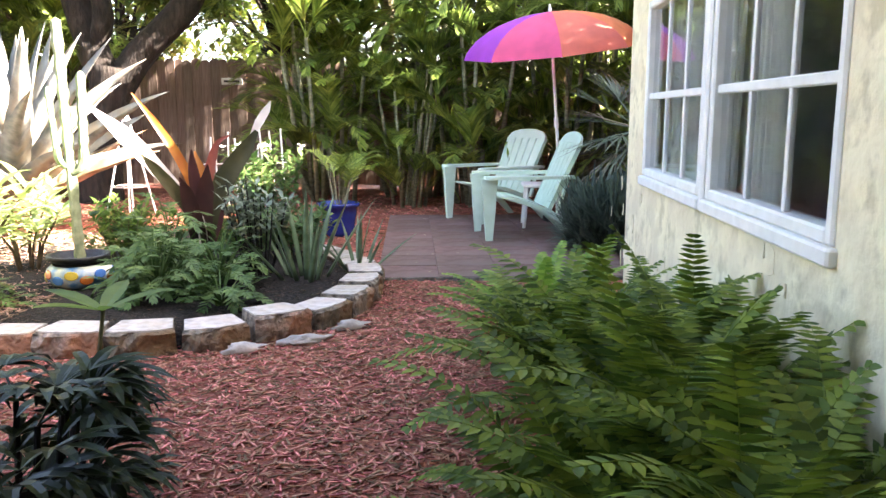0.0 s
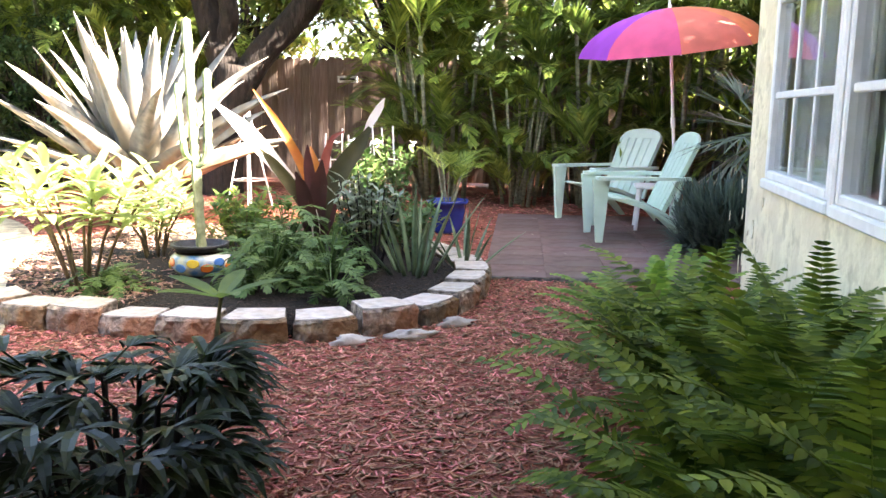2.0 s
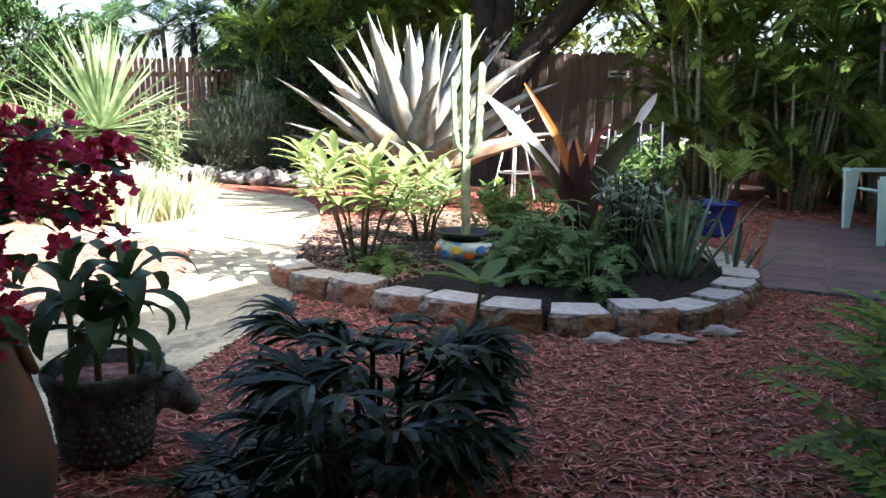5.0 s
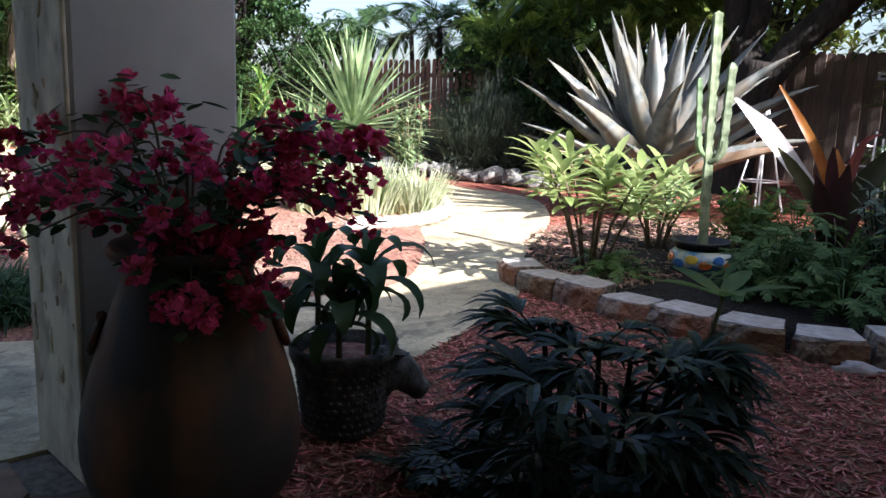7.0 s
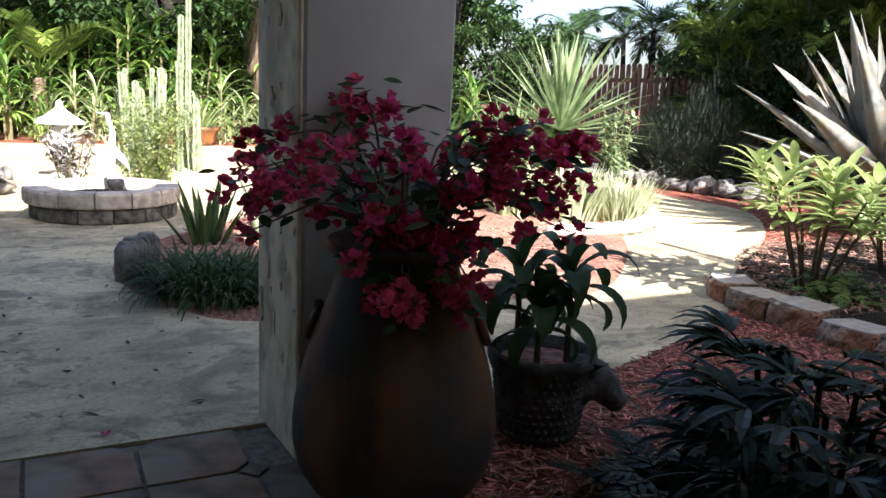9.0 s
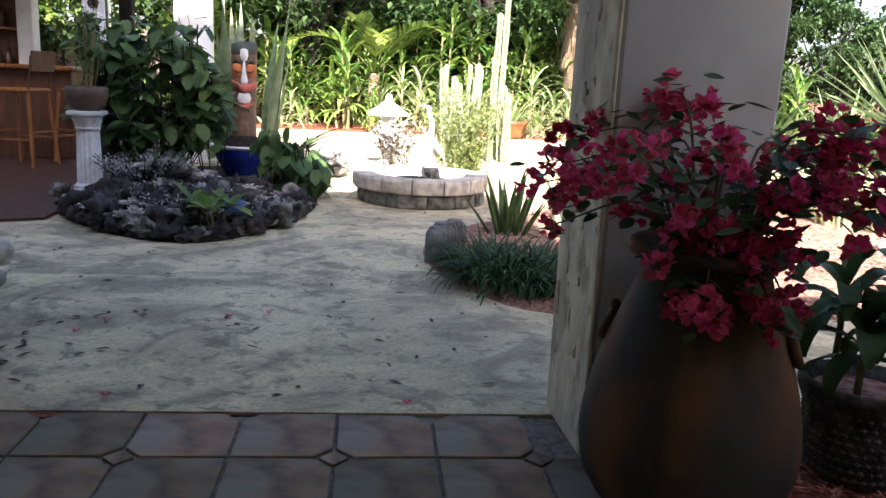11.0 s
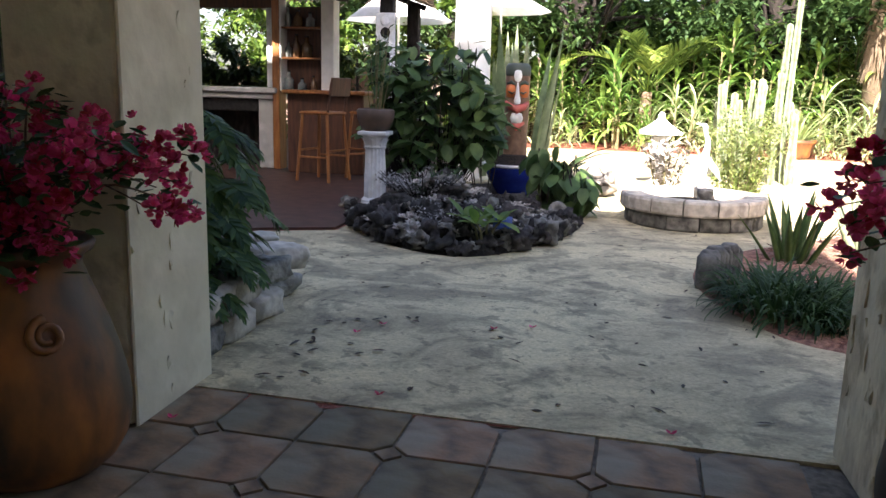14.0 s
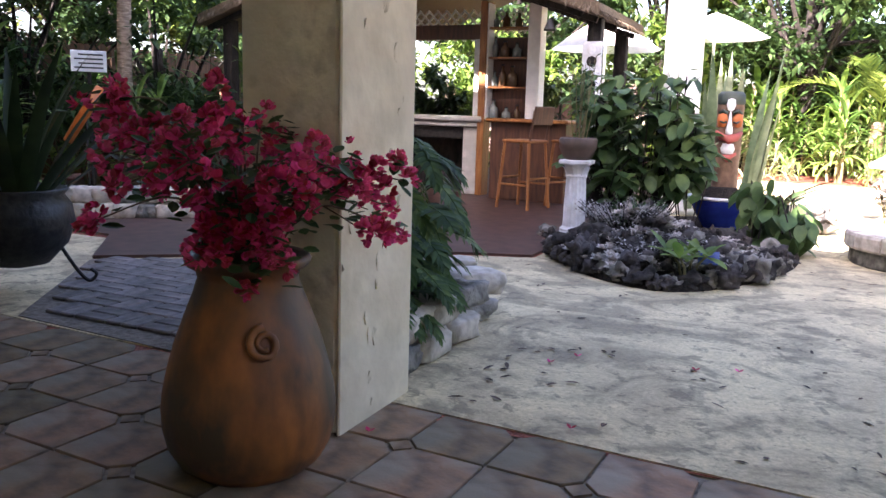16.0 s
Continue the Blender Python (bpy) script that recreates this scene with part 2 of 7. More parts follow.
L_DARK = leafy("dark_leaf", (0.022, 0.052, 0.016), (0.058, 0.108, 0.032), 0.55, 0.35, gloss=0.3)
L_MID = leafy("mid_leaf", (0.070, 0.135, 0.024), (0.185, 0.275, 0.055), 0.45, 0.45, 0.5)
L_SAGE = leafy("sage_leaf", (0.10, 0.13, 0.085), (0.19, 0.23, 0.16), 0.7, 0.25, 0.15)
L_GREY = leafy("dusty_leaf", (0.14, 0.135, 0.13), (0.42, 0.40, 0.38), 0.8, 0.5, 0.1)
L_ALOE = mat("aloe_leaf", (0.070, 0.118, 0.055), (0.175, 0.24, 0.13), 9, 0.5, 0.1, vary=0.2)
L_CORD_R = mat("purple_strap_leaf", (0.028, 0.007, 0.009), (0.075, 0.018, 0.018), 5, 0.6, 0.1, glow=0.15, vary=0.25)
L_CORD_O = mat("orange_strap_leaf", (0.30, 0.085, 0.02), (0.46, 0.19, 0.04), 5, 0.35, 0.1, glow=0.45)
L_CORD_G = mat("olive_strap_leaf", (0.020, 0.024, 0.006), (0.060, 0.052, 0.016), 5, 0.65, 0.1, glow=0.12)
L_CORD_P = mat("pink_strap_leaf", (0.20, 0.045, 0.035), (0.34, 0.10, 0.07), 5, 0.45, 0.1, glow=0.3)
L_CORD_W = mat("white_strap_leaf", (0.70, 0.60, 0.58), (0.84, 0.78, 0.76), 5, 0.3, 0.1, glow=0.3)
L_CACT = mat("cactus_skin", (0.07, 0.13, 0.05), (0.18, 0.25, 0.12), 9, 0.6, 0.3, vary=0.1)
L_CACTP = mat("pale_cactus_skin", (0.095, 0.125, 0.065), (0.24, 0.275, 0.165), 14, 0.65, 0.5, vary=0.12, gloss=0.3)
L_FRANGI = leafy("glowing_leaf", (0.19, 0.265, 0.075), (0.40, 0.46, 0.18), 0.4, 0.4, 0.45)
L_GRASS = leafy("cream_grass", (0.42, 0.47, 0.26), (0.62, 0.65, 0.44), 0.5, 0.2, 0.4)
L_SPLIT = leafy("split_leaf", (0.020, 0.055, 0.013), (0.070, 0.130, 0.034), 0.6, 0.5, gloss=0.2)
L_CLIMB = leafy("climber_leaf", (0.036, 0.078, 0.026), (0.10, 0.165, 0.055), 0.5, 0.45, gloss=0.3)
L_ROSE = leafy("dusty_rosette", (0.28, 0.26, 0.23), (0.62, 0.57, 0.52), 0.85, 0.4, 0.1)
L_BOUG = leafy("bract", (0.54, 0.028, 0.09), (0.82, 0.14, 0.26), 0.6, 0.45, 0.4, gloss=0.2)
L_BED = leafy("bed_leaf", (0.05, 0.105, 0.028), (0.125, 0.20, 0.06), 0.5, 0.35, gloss=0.3)
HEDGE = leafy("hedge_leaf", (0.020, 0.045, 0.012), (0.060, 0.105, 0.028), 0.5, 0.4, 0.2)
L_DEAD = leafy("dry_leaf", (0.22, 0.18, 0.12), (0.40, 0.35, 0.26), 0.8, 0.3, 0.1)


# ---- mesh tools ----
class Shape:
    """Vertices and faces of one mesh, gathered piece by piece."""

    def __init__(self):
        self.v, self.f = [], []

    def add(self, vs, fs):
        o = len(self.v)
        self.v.extend(vs)
        self.f.extend([tuple(i + o for i in f) for f in fs])
        return self

    def grid(self, rows, closed=False, caps=False):
        k = len(rows[0])
        vs = [p for r in rows for p in r]
        fs = []
        for i in range(len(rows) - 1):
            for j in range(k if closed else k - 1):
                a, b = i * k + j, i * k + (j + 1) % k
                fs.append((a, b, b + k, a + k))
        if caps:
            fs.append(tuple(range(k - 1, -1, -1)))
            fs.append(tuple((len(rows) - 1) * k + j for j in range(k)))
        return self.add(vs, fs)

    def box(self, x0, y0, z0, x1, y1, z1, b=0.0):
        """A box; b: its chamfered edges."""
        if b <= 0:
            c = [(x, y, z) for z in (z0, z1) for x, y in ((x0, y0), (x1, y0), (x1, y1), (x0, y1))]
            return self.add(c, [(3, 2, 1, 0), (4, 5, 6, 7), (0, 1, 5, 4), (1, 2, 6, 5), (2, 3, 7, 6), (3, 0, 4, 7)])
        rows = []
        for z, i in ((z0, b), (z0 + b, 0), (z1 - b, 0), (z1, b)):
            a = b
            rows.append([(x0 + i + a, y0 + i, z), (x1 - i - a, y0 + i, z), (x1 - i, y0 + i + a, z), (x1 - i, y1 - i - a, z),
                         (x1 - i - a, y1 - i, z), (x0 + i + a, y1 - i, z), (x0 + i, y1 - i - a, z), (x0 + i, y0 + i + a, z)])
        return self.grid(rows, True, True)

    def lathe(self, prof, n=20, x=0.0, y=0.0, caps=True):
        return self.grid([[(x + r * math.cos(2 * math.pi * j / n), y + r * math.sin(2 * math.pi * j / n), z) for j in range(n)] for r, z in prof], True, caps)

    def tube(self, pts, radii, n=7):
        rows = []
        pts = [Vector(p) for p in pts]
        if not isinstance(radii, (list, tuple)):
            radii = [radii] * len(pts)
        for i, p in enumerate(pts):
            d = (pts[min(i + 1, len(pts) - 1)] - pts[max(i - 1, 0)]).normalized()
            u = d.cross(Vector((0.31, 0.95, 0.05))).normalized()
            w = d.cross(u)
            rows.append([tuple(p + (u * math.cos(2 * math.pi * j / n) + w * math.sin(2 * math.pi * j / n)) * radii[i]) for j in range(n)])
        return self.grid(rows, True, True)

    def plate(self, outline, z0, z1):
        """A flat slab over an outline of x, y."""
        k = len(outline)
        vs = [(x, y, z0) for x, y in outline] + [(x, y, z1) for x, y in outline]
        return self.add(vs, [tuple(range(k - 1, -1, -1)), tuple(range(k, 2 * k))] + [(i, (i + 1) % k, k + (i + 1) % k, k + i) for i in range(k)])

    def blade(self, p, az, el, length, width, droop=0.6, n=5, fold=0.18, thick=0.0, prof=None, bend=0.0, roll=0.0):
        """A leaf from p: heading az and rise el in radians, sinking by droop over its length."""
        x, y, z = p
        e, a, ds, rows = el, az, length / n, []
        for i in range(n + 1):
            s = i / n
            w = width / 2 * (prof(s) if prof else LEAF(s))
            ca, sa, ce, se = math.cos(a), math.sin(a), math.cos(e), math.sin(e)
            nx, ny, nz = -ca * se, -sa * se, ce
            sx, sy, sz = -sa, ca, 0.0
            if roll:
                cr, sr = math.cos(roll), math.sin(roll)
                sx, sy, sz, nx, ny, nz = sx * cr + nx * sr, sy * cr + ny * sr, nz * sr, nx * cr - sx * sr, ny * cr - sy * sr, nz * cr
            row = [(x + sx * w, y + sy * w, z + sz * w), (x - nx * fold * w, y - ny * fold * w, z - nz * fold * w), (x - sx * w, y - sy * w, z - sz * w)]
            if thick:
                k = fold * w + thick * width * (1.05 - s)
                row.append((x - nx * k, y - ny * k, z - nz * k))
            rows.append(row)
            x, y, z = x + ca * ce * ds, y + sa * ce * ds, z + se * ds
            e -= droop / n * (0.5 + s)
            a += bend / n
        return self.grid(rows, bool(thick), bool(thick))

    def frond(self, p, az, el, length, droop, count, leaf, width, n=9, first=0.12, open0=1.25, open1=0.45, sag=0.5, lift=0.15, stem=0.008, ln=2, rnd=random):
        """A feather frond: a midrib with leaflets on both sides."""
        x, y, z = p
        e, ds, pts, es = el, length / n, [], []
        for i in range(n + 1):
            pts.append((x, y, z))
            es.append(e)
            x, y, z = x + math.cos(az) * math.cos(e) * ds, y + math.sin(az) * math.cos(e) * ds, z + math.sin(e) * ds
            e -= droop / n * (0.4 + 1.2 * i / n)
        self.tube(pts, [stem * (1 - 0.8 * i / n) for i in range(n + 1)], 4)
        for c in range(count):
            s = first + (1 - first) * (c + 0.5) / count
            q = s * n
            i = min(int(q), n - 1)
            f = q - i
            b = tuple(pts[i][k] * (1 - f) + pts[i + 1][k] * f for k in range(3))
            size = leaf * (0.25 + 0.75 * math.sin(math.pi * min(1, 0.22 + s * 0.78)) ** 0.7)
            o = open0 + (open1 - open0) * s
            for side in (-1, 1):
                self.blade(b, az + side * o + rnd.uniform(-0.08, 0.08), es[i] * math.cos(o) + lift + rnd.uniform(-0.1, 0.1), size, width, sag, ln, 0.1, prof=LEAFLET, roll=-side * es[i] * math.sin(o) + rnd.uniform(-0.15, 0.15))
        return self


def LEAF(s):
    return min(1.0, 0.3 + s * 3.0) * max(0.03, 1 - s ** 2.2)


def LEAFLET(s):
    return 0.62 if s == 0 else max(0.05, 1 - s ** 2.4)


def SWORD(s):
    return (0.75 + 0.25 * math.sin(s * 3.0)) * max(0.02, 1 - s ** 3)


def BROAD(s):
    return max(0.04, math.sin(math.pi * min(1, s * 0.93 + 0.05)) ** 0.75)


def part(name, sh, material, parent=None, label="", smooth=False):
    me = bpy.data.meshes.new(name)
    me.from_pydata(sh.v, [], sh.f)
    if smooth:
        me.polygons.foreach_set("use_smooth", [True] * len(me.polygons))
    me.materials.append(material)
    ob = new(name, me)
    ob.parent = parent
    return tagged(ob, label)


def again(ob, m, parent=None):
    """One more piece on the mesh of ob."""
    o = new(ob.name.split(".")[0], ob.data)
    o.matrix_basis = m
    o.parent = parent or ob.parent
    return o


def thing(name, label, category, group=""):
    return tagged(new(name), label, category, group)


def put(ob, x, y, z=0.0, turn=0.0, size=1.0):
    ob.matrix_basis = pose(x, y, z, 0, 0, turn) @ Matrix.Scale(size, 4)
    return ob


def structure(name, sh, material, label, smooth=False):
    return tagged(part(name, sh, material, None, "", smooth), label, name.split("_")[0], "", "structure")


def lump(rnd, rx, ry, rz, rough=0.25, n=10, m=6):
    """A rounded uneven stone resting on z = 0."""
    sh, o = Shape(), Vector((rnd.uniform(0, 90), rnd.uniform(0, 90), rnd.uniform(0, 90)))
    rows = []
    for i in range(m + 1):
        t = math.pi * i / m
        row = []
        for j in range(n):
            a = 2 * math.pi * j / n
            d = Vector((math.sin(t) * math.cos(a), math.sin(t) * math.sin(a), -math.cos(t)))
            k = 1 + rough * noise.noise(d * 1.7 + o) + rough * 0.5 * noise.noise(d * 4.1 + o)
            row.append((d.x * rx * k, d.y * ry * k, max(0.0, rz * (0.85 + d.z * k))))
        rows.append(row)
    return sh.grid(rows, True)


def squared(rnd, rx, ry, rz, rough=0.12, n=16, m=8):
    """A block of field stone with worn corners resting on z = 0."""
    sh, o, rows = Shape(), Vector((rnd.uniform(0, 90), rnd.uniform(0, 90), rnd.uniform(0, 90))), []

    def sq(v):
        return math.copysign(abs(v) ** 0.45, v)

    for i in range(m + 1):
        t = math.pi * i / m
        row = []
        for j in range(n):
            a = 2 * math.pi * (j + 0.5) / n
            d = Vector((sq(math.sin(t)) * sq(math.cos(a)), sq(math.sin(t)) * sq(math.sin(a)), -sq(math.cos(t))))
            k = 1 + rough * noise.noise(d * 1.4 + o) + rough * 0.7 * noise.noise(d * 3.7 + o)
            row.append((d.x * rx * k, d.y * ry * k, rz * (1 + d.z * k)))
        rows.append(row)
    return sh.grid(rows, True, True)


def leaf_cloud(sh, rnd, centre, radii, count, size, hang=0.0, shell=0.5):
    """Many small bent leaves in an uneven clump."""
    cx, cy, cz = centre
    for _ in range(count):
        d = Vector((rnd.gauss(0, 1), rnd.gauss(0, 1), rnd.gauss(0, 1))).normalized()
        k = shell + (1 - shell) * rnd.random()
        k *= 0.75 + 0.45 * noise.noise(d * 2.3 + Vector(centre))
        p = (cx + d.x * radii[0] * k, cy + d.y * radii[1] * k, cz + d.z * radii[2] * k)
        L, az, el = size * rnd.uniform(0.8, 1.5), rnd.uniform(0, 6.28), rnd.uniform(-0.9, 0.7) - hang
        ca, sa, ce, se = math.cos(az), math.sin(az), math.cos(el), math.sin(el)
        w, x, y, z = L * 0.27, p[0], p[1], p[2]
        mx, my, mz = x + ca * ce * L * 0.42, y + sa * ce * L * 0.42, z + se * L * 0.42 + L * 0.05
        sh.add([p, (mx - sa * w, my + ca * w, mz), (x + ca * ce * L, y + sa * ce * L, z + se * L - L * 0.1), (mx + sa * w, my - ca * w, mz)], [(0, 1, 2), (0, 2, 3)])
    return sh

# ---- ground, paving, house, porch ----
structure("ground", Shape().add([(-120, 0.95, 0), (120, 0.95, 0), (120, 120, 0), (-120, 120, 0), (-120, -120, 0), (-2.50, -120, 0), (-2.50, 0.95, 0), (0.96, -120, 0), (0.96, 0.95, 0), (120, -120, 0), (-2.50, -6.5, 0), (0.96, -6.5, 0)], [(0, 6, 8, 1, 2, 3), (4, 5, 10, 6, 0), (7, 9, 1, 8, 11), (5, 7, 11, 10)]), MULCH, "ground covered in shredded red bark mulch")


def rounded(points, steps=5):
    """A closed smooth outline through the points."""
    out, k = [], len(points)
    for i in range(k):
        p0, p1, p2, p3 = (Vector(points[(i + j - 1) % k]) for j in range(4))
        for s in range(steps):
            t = s / steps
            q = 0.5 * ((2 * p1) + (p2 - p0) * t + (2 * p0 - 5 * p1 + 4 * p2 - p3) * t * t + (3 * p1 - p0 - 3 * p2 + p3) * t ** 3)
            out.append((q.x, q.y))
    return out


def spline(points, steps=5):
    """An open smooth line through the points."""
    pts = [Vector(p) for p in points]
    pts = [pts[0] * 2 - pts[1]] + pts + [pts[-1] * 2 - pts[-2]]
    out = []
    for i in range(1, len(pts) - 2):
        p0, p1, p2, p3 = pts[i - 1:i + 3]
        for s in range(steps):
            t = s / steps
            out.append(tuple(0.5 * ((2 * p1) + (p2 - p0) * t + (2 * p0 - 5 * p1 + 4 * p2 - p3) * t * t + (3 * p1 - p0 - 3 * p2 + p3) * t ** 3)))
    out.append(tuple(pts[-2]))
    return out


edge = spline([(-2.2, 1.35), (-2.42, 2.2), (-2.64, 2.85), (-2.88, 3.4), (-3.45, 4.1), (-3.9, 4.8), (-4.8, 6.1), (-5.9, 7.1), (-7.2, 7.2), (-9.5, 7.4), (-12.0, 7.0), (-14.6, 5.4)])
concrete = [(-2.568, -1.39), (-2.457, 0.79), (-2.3, 1.0)] + [(x, y) for x, y in edge] + [(-15.2, 3.0), (-15.4, -1.0), (-15.0, -1.9), (-5.72, -1.9), (-5.5, -2.4), (-4.6, -3.2), (-4.6, -8.0), (-2.88, -8.0), (-2.64, -3.0), (-2.62, -1.39)]
structure("pavement_concrete", Shape().plate(concrete, -0.05, 0.006), CONCRETE, "pale weathered concrete patio and walk with grey stains")
structure("floor_pavilion", Shape().plate([(-5.75, -1.93), (-15.0, -1.93), (-15.0, -9.0), (-4.7, -9.0), (-4.7, -3.25), (-5.55, -2.45)], -0.05, 0.02), WOODFLOOR, "dark red-brown floor of the garden bar")
structure("ground_beyond", Shape().plate([(-15.6, -12.0), (-15.6, 9.0), (-20.0, 9.0), (-20.0, -12.0)], -0.02, 0.02), MULCH, "strip of red mulch under the far planting")


def bed(name, outline, z, material, label):
    """A planting bed: a low domed sheet over an outline."""
    sh, k = Shape(), len(outline)
    cx, cy = sum(p[0] for p in outline) / k, sum(p[1] for p in outline) / k
    rows = []
    for f, h in ((1.0, 0.0), (0.97, 0.6), (0.85, 0.85), (0.6, 0.95), (0.3, 1.0), (0.02, 1.0)):
        rows.append([(cx + (x - cx) * f, cy + (y - cy) * f, z * h + (0.02 * noise.noise(Vector((x * f * 3, y * f * 3, 0))) if h else 0)) for x, y in outline])
    sh.grid([r for r in rows], True)
    return tagged(part(name, sh, material, None, "", True), label, "ground", "", "structure")


round_bed = rounded([(-3.3, 3.95), (-2.6, 3.62), (-1.95, 3.52), (-1.4, 3.58), (-1.0, 3.8), (-0.75, 4.25), (-0.72, 5.0), (-0.98, 5.65), (-1.5, 6.3), (-2.3, 6.9), (-3.2, 7.0), (-4.0, 6.2), (-4.0, 5.0)])
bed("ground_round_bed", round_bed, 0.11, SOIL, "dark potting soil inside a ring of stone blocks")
bed("ground_island", rounded([(-3.58, 1.06), (-4.06, 0.70), (-4.72, 0.56), (-5.45, 0.72), (-6.1, 1.3), (-7.2, 2.4), (-8.6, 3.6), (-9.0, 5.0), (-8.2, 6.2), (-6.6, 6.2), (-5.7, 5.7), (-5.05, 4.66), (-4.35, 4.05), (-3.5, 3.05), (-3.55, 2.2)]), 0.05, MULCH_SUN, "planting island of red bark mulch beside the walk")
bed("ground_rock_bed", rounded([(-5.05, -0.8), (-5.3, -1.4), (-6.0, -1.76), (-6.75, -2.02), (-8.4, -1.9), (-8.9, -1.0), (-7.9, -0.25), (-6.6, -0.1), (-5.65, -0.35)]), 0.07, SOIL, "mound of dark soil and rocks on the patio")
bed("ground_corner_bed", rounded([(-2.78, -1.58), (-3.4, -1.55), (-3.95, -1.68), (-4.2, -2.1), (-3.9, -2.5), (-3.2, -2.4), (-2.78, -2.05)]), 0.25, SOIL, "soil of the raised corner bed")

# house with the window wall, and the porch roof on its pillars
HX, HY = 0.95, 5.17
WIN = [(2.09, 3.31), (3.41, 4.64)]
WZ0, WZ1 = 0.765, 1.73


def wall_with_windows():
    sh = Shape()
    t = 0.22
    sh.box(HX, -8.2, 0, HX + t, HY, WZ0)
    sh.box(HX, -8.2, WZ1, HX + t, HY, 2.6)
    for a, b in ((-8.2, WIN[0][0]), (WIN[1][1], HY)):
        sh.box(HX, a, WZ0, HX + t, b, WZ1)
    return sh


structure("wall_house", wall_with_windows(), STUCCO, "cream stucco house wall with cracked paint")
structure("wall_lining", Shape().box(HX + 0.222, 1.0, 0.05, HX + 0.232, HY - 0.23, WZ0 - 0.06).box(HX + 0.222, 1.0, WZ1, HX + 0.232, HY - 0.23, 2.6), ROOM, "grey plaster lining inside the window wall")
structure("wall_north", Shape().box(HX + 0.22, HY - 0.22, 0, 4.6, HY, 2.6), ROOM, "pale grey end wall of the house")
# the gap in this wall is out of view, added to let daylight in
back_wall = Shape().box(4.6, -8.2, 0, 4.82, HY, 0.75).box(4.6, -8.2, 2.2, 4.82, HY, 2.6)
for y0, y1 in ((-8.2, -6.2), (-5.0, HY)):
    back_wall.box(4.6, y0, 0.75, 4.82, y1, 2.2)
structure("wall_east", back_wall, ROOM, "pale grey back wall of the house with an unseen opening added for daylight")
structure("wall_south", Shape().box(HX + 0.22, -8.2, 0, 4.6, -7.98, 2.6), STUCCO, "cream stucco south wall of the house")
structure("wall_room", Shape().box(HX + 0.23, 0.9, 0.05, 4.59, 1.0, 2.6), ROOM, "pale grey partition wall inside the house")
structure("floor_room", Shape().box(HX + 0.23, -7.9, 0.0, 4.59, HY - 0.25, 0.05), GROUT, "grey floor inside the room")
structure("ceiling_house", Shape().box(0.42, -8.6, 2.605, 5.1, HY + 0.3, 2.72), WHITE, "flat roof slab with eaves")
# extra slab above the view, added only to darken the ferns below
structure("ceiling_eave", Shape().box(-0.15, 1.302, 2.61, 0.415, 2.5, 2.72), WHITE, "unseen short slab added to shade the ferns")
structure("ceiling_porch", Shape().box(-3.35, -8.6, 2.76, 0.94, 1.3, 2.98), PLASTER_G, "porch roof slab on pillars")


structure("wall_porch_end", Shape().box(-2.45, -4.8, -0.02, 0.94, -4.62, 2.755), STUCCO, "cream stucco wall closing the end of the porch")
# invented annex with roof, hidden by the house, keeps sun off the terrace
structure("wall_annex", Shape().box(1.5, HY + 0.002, 0, 4.6, 6.95, 2.6), STUCCO, "hidden cream block behind the house end, added to shade the terrace")
structure("ceiling_annex", Shape().box(1.3, HY + 0.31, 2.605, 4.9, 7.15, 2.74), WHITE, "hidden roof slab added to shade the terrace")
# made-up block out of view; its shadow falls on the bar and tiki
structure("wall_upper", Shape().box(-2.4, -8.6, 2.99, 4.9, -0.62, 6.6), STUCCO, "unseen cream block over the porch, added to shade the bar and patio")


def window_unit(name, y0, y1, cols, label):
    w = tagged(new(name), label, "window", "", "structure")
    fr = Shape()
    x0, x1 = HX - 0.012, HX + 0.08
    f = 0.045
    fr.box(x0, y0, WZ0, x1, y0 + f, WZ1, 0.008)
    fr.box(x0, y1 - f, WZ0, x1, y1, WZ1, 0.008)
    fr.box(x0, y0 + f, WZ0, x1, y1 - f, WZ0 + f, 0.008)
    fr.box(x0, y0 + f, WZ1 - f, x1, y1 - f, WZ1, 0.008)
    part("window_frame", fr, WHITE, w)
    gy0, gy1, gz0, gz1 = y0 + f, y1 - f, WZ0 + f, WZ1 - f
    zm = 1.21
    for i in range(1, cols):
        y = gy0 + (gy1 - gy0) * i / cols
        part("muntin", Shape().box(HX + 0.012, y - 0.013, gz0, HX + 0.036, y + 0.013, gz1, 0.004), WHITE, w)
    part("rail", Shape().box(HX + 0.006, gy0, zm - 0.018, HX + 0.040, gy1, zm + 0.018, 0.005), WHITE, w)
    for i in range(cols):
        a, b = gy0 + (gy1 - gy0) * i / cols, gy0 + (gy1 - gy0) * (i + 1) / cols
        for c, d in ((gz0, zm), (zm, gz1)):
            p = part("pane", Shape().box(HX + 0.022, a + 0.01, c + 0.01, HX + 0.027, b - 0.01, d - 0.01), GLASS, w)
            p.visible_shadow = False
    part("window_sill", Shape().box(HX - 0.03, y0 - 0.02, WZ0 - 0.055, HX + 0.1, y1 + 0.02, WZ0 - 0.002, 0.008), WHITE, w)
    return w


GLASS = bpy.data.materials.new("window_glass")
GLASS.use_nodes = True
gb = GLASS.node_tree.nodes["Principled BSDF"]
gb.inputs["Base Color"].default_value = (0.92, 0.95, 0.94, 1)
gb.inputs["Roughness"].default_value, gb.inputs["Transmission Weight"].default_value = 0.02, 1.0
gb.inputs["IOR"].default_value = 1.25
CURTAIN = mat("pale_curtain", (0.66, 0.66, 0.62), (0.76, 0.76, 0.72), 9, 0.9, 0.1, glow=0.4)
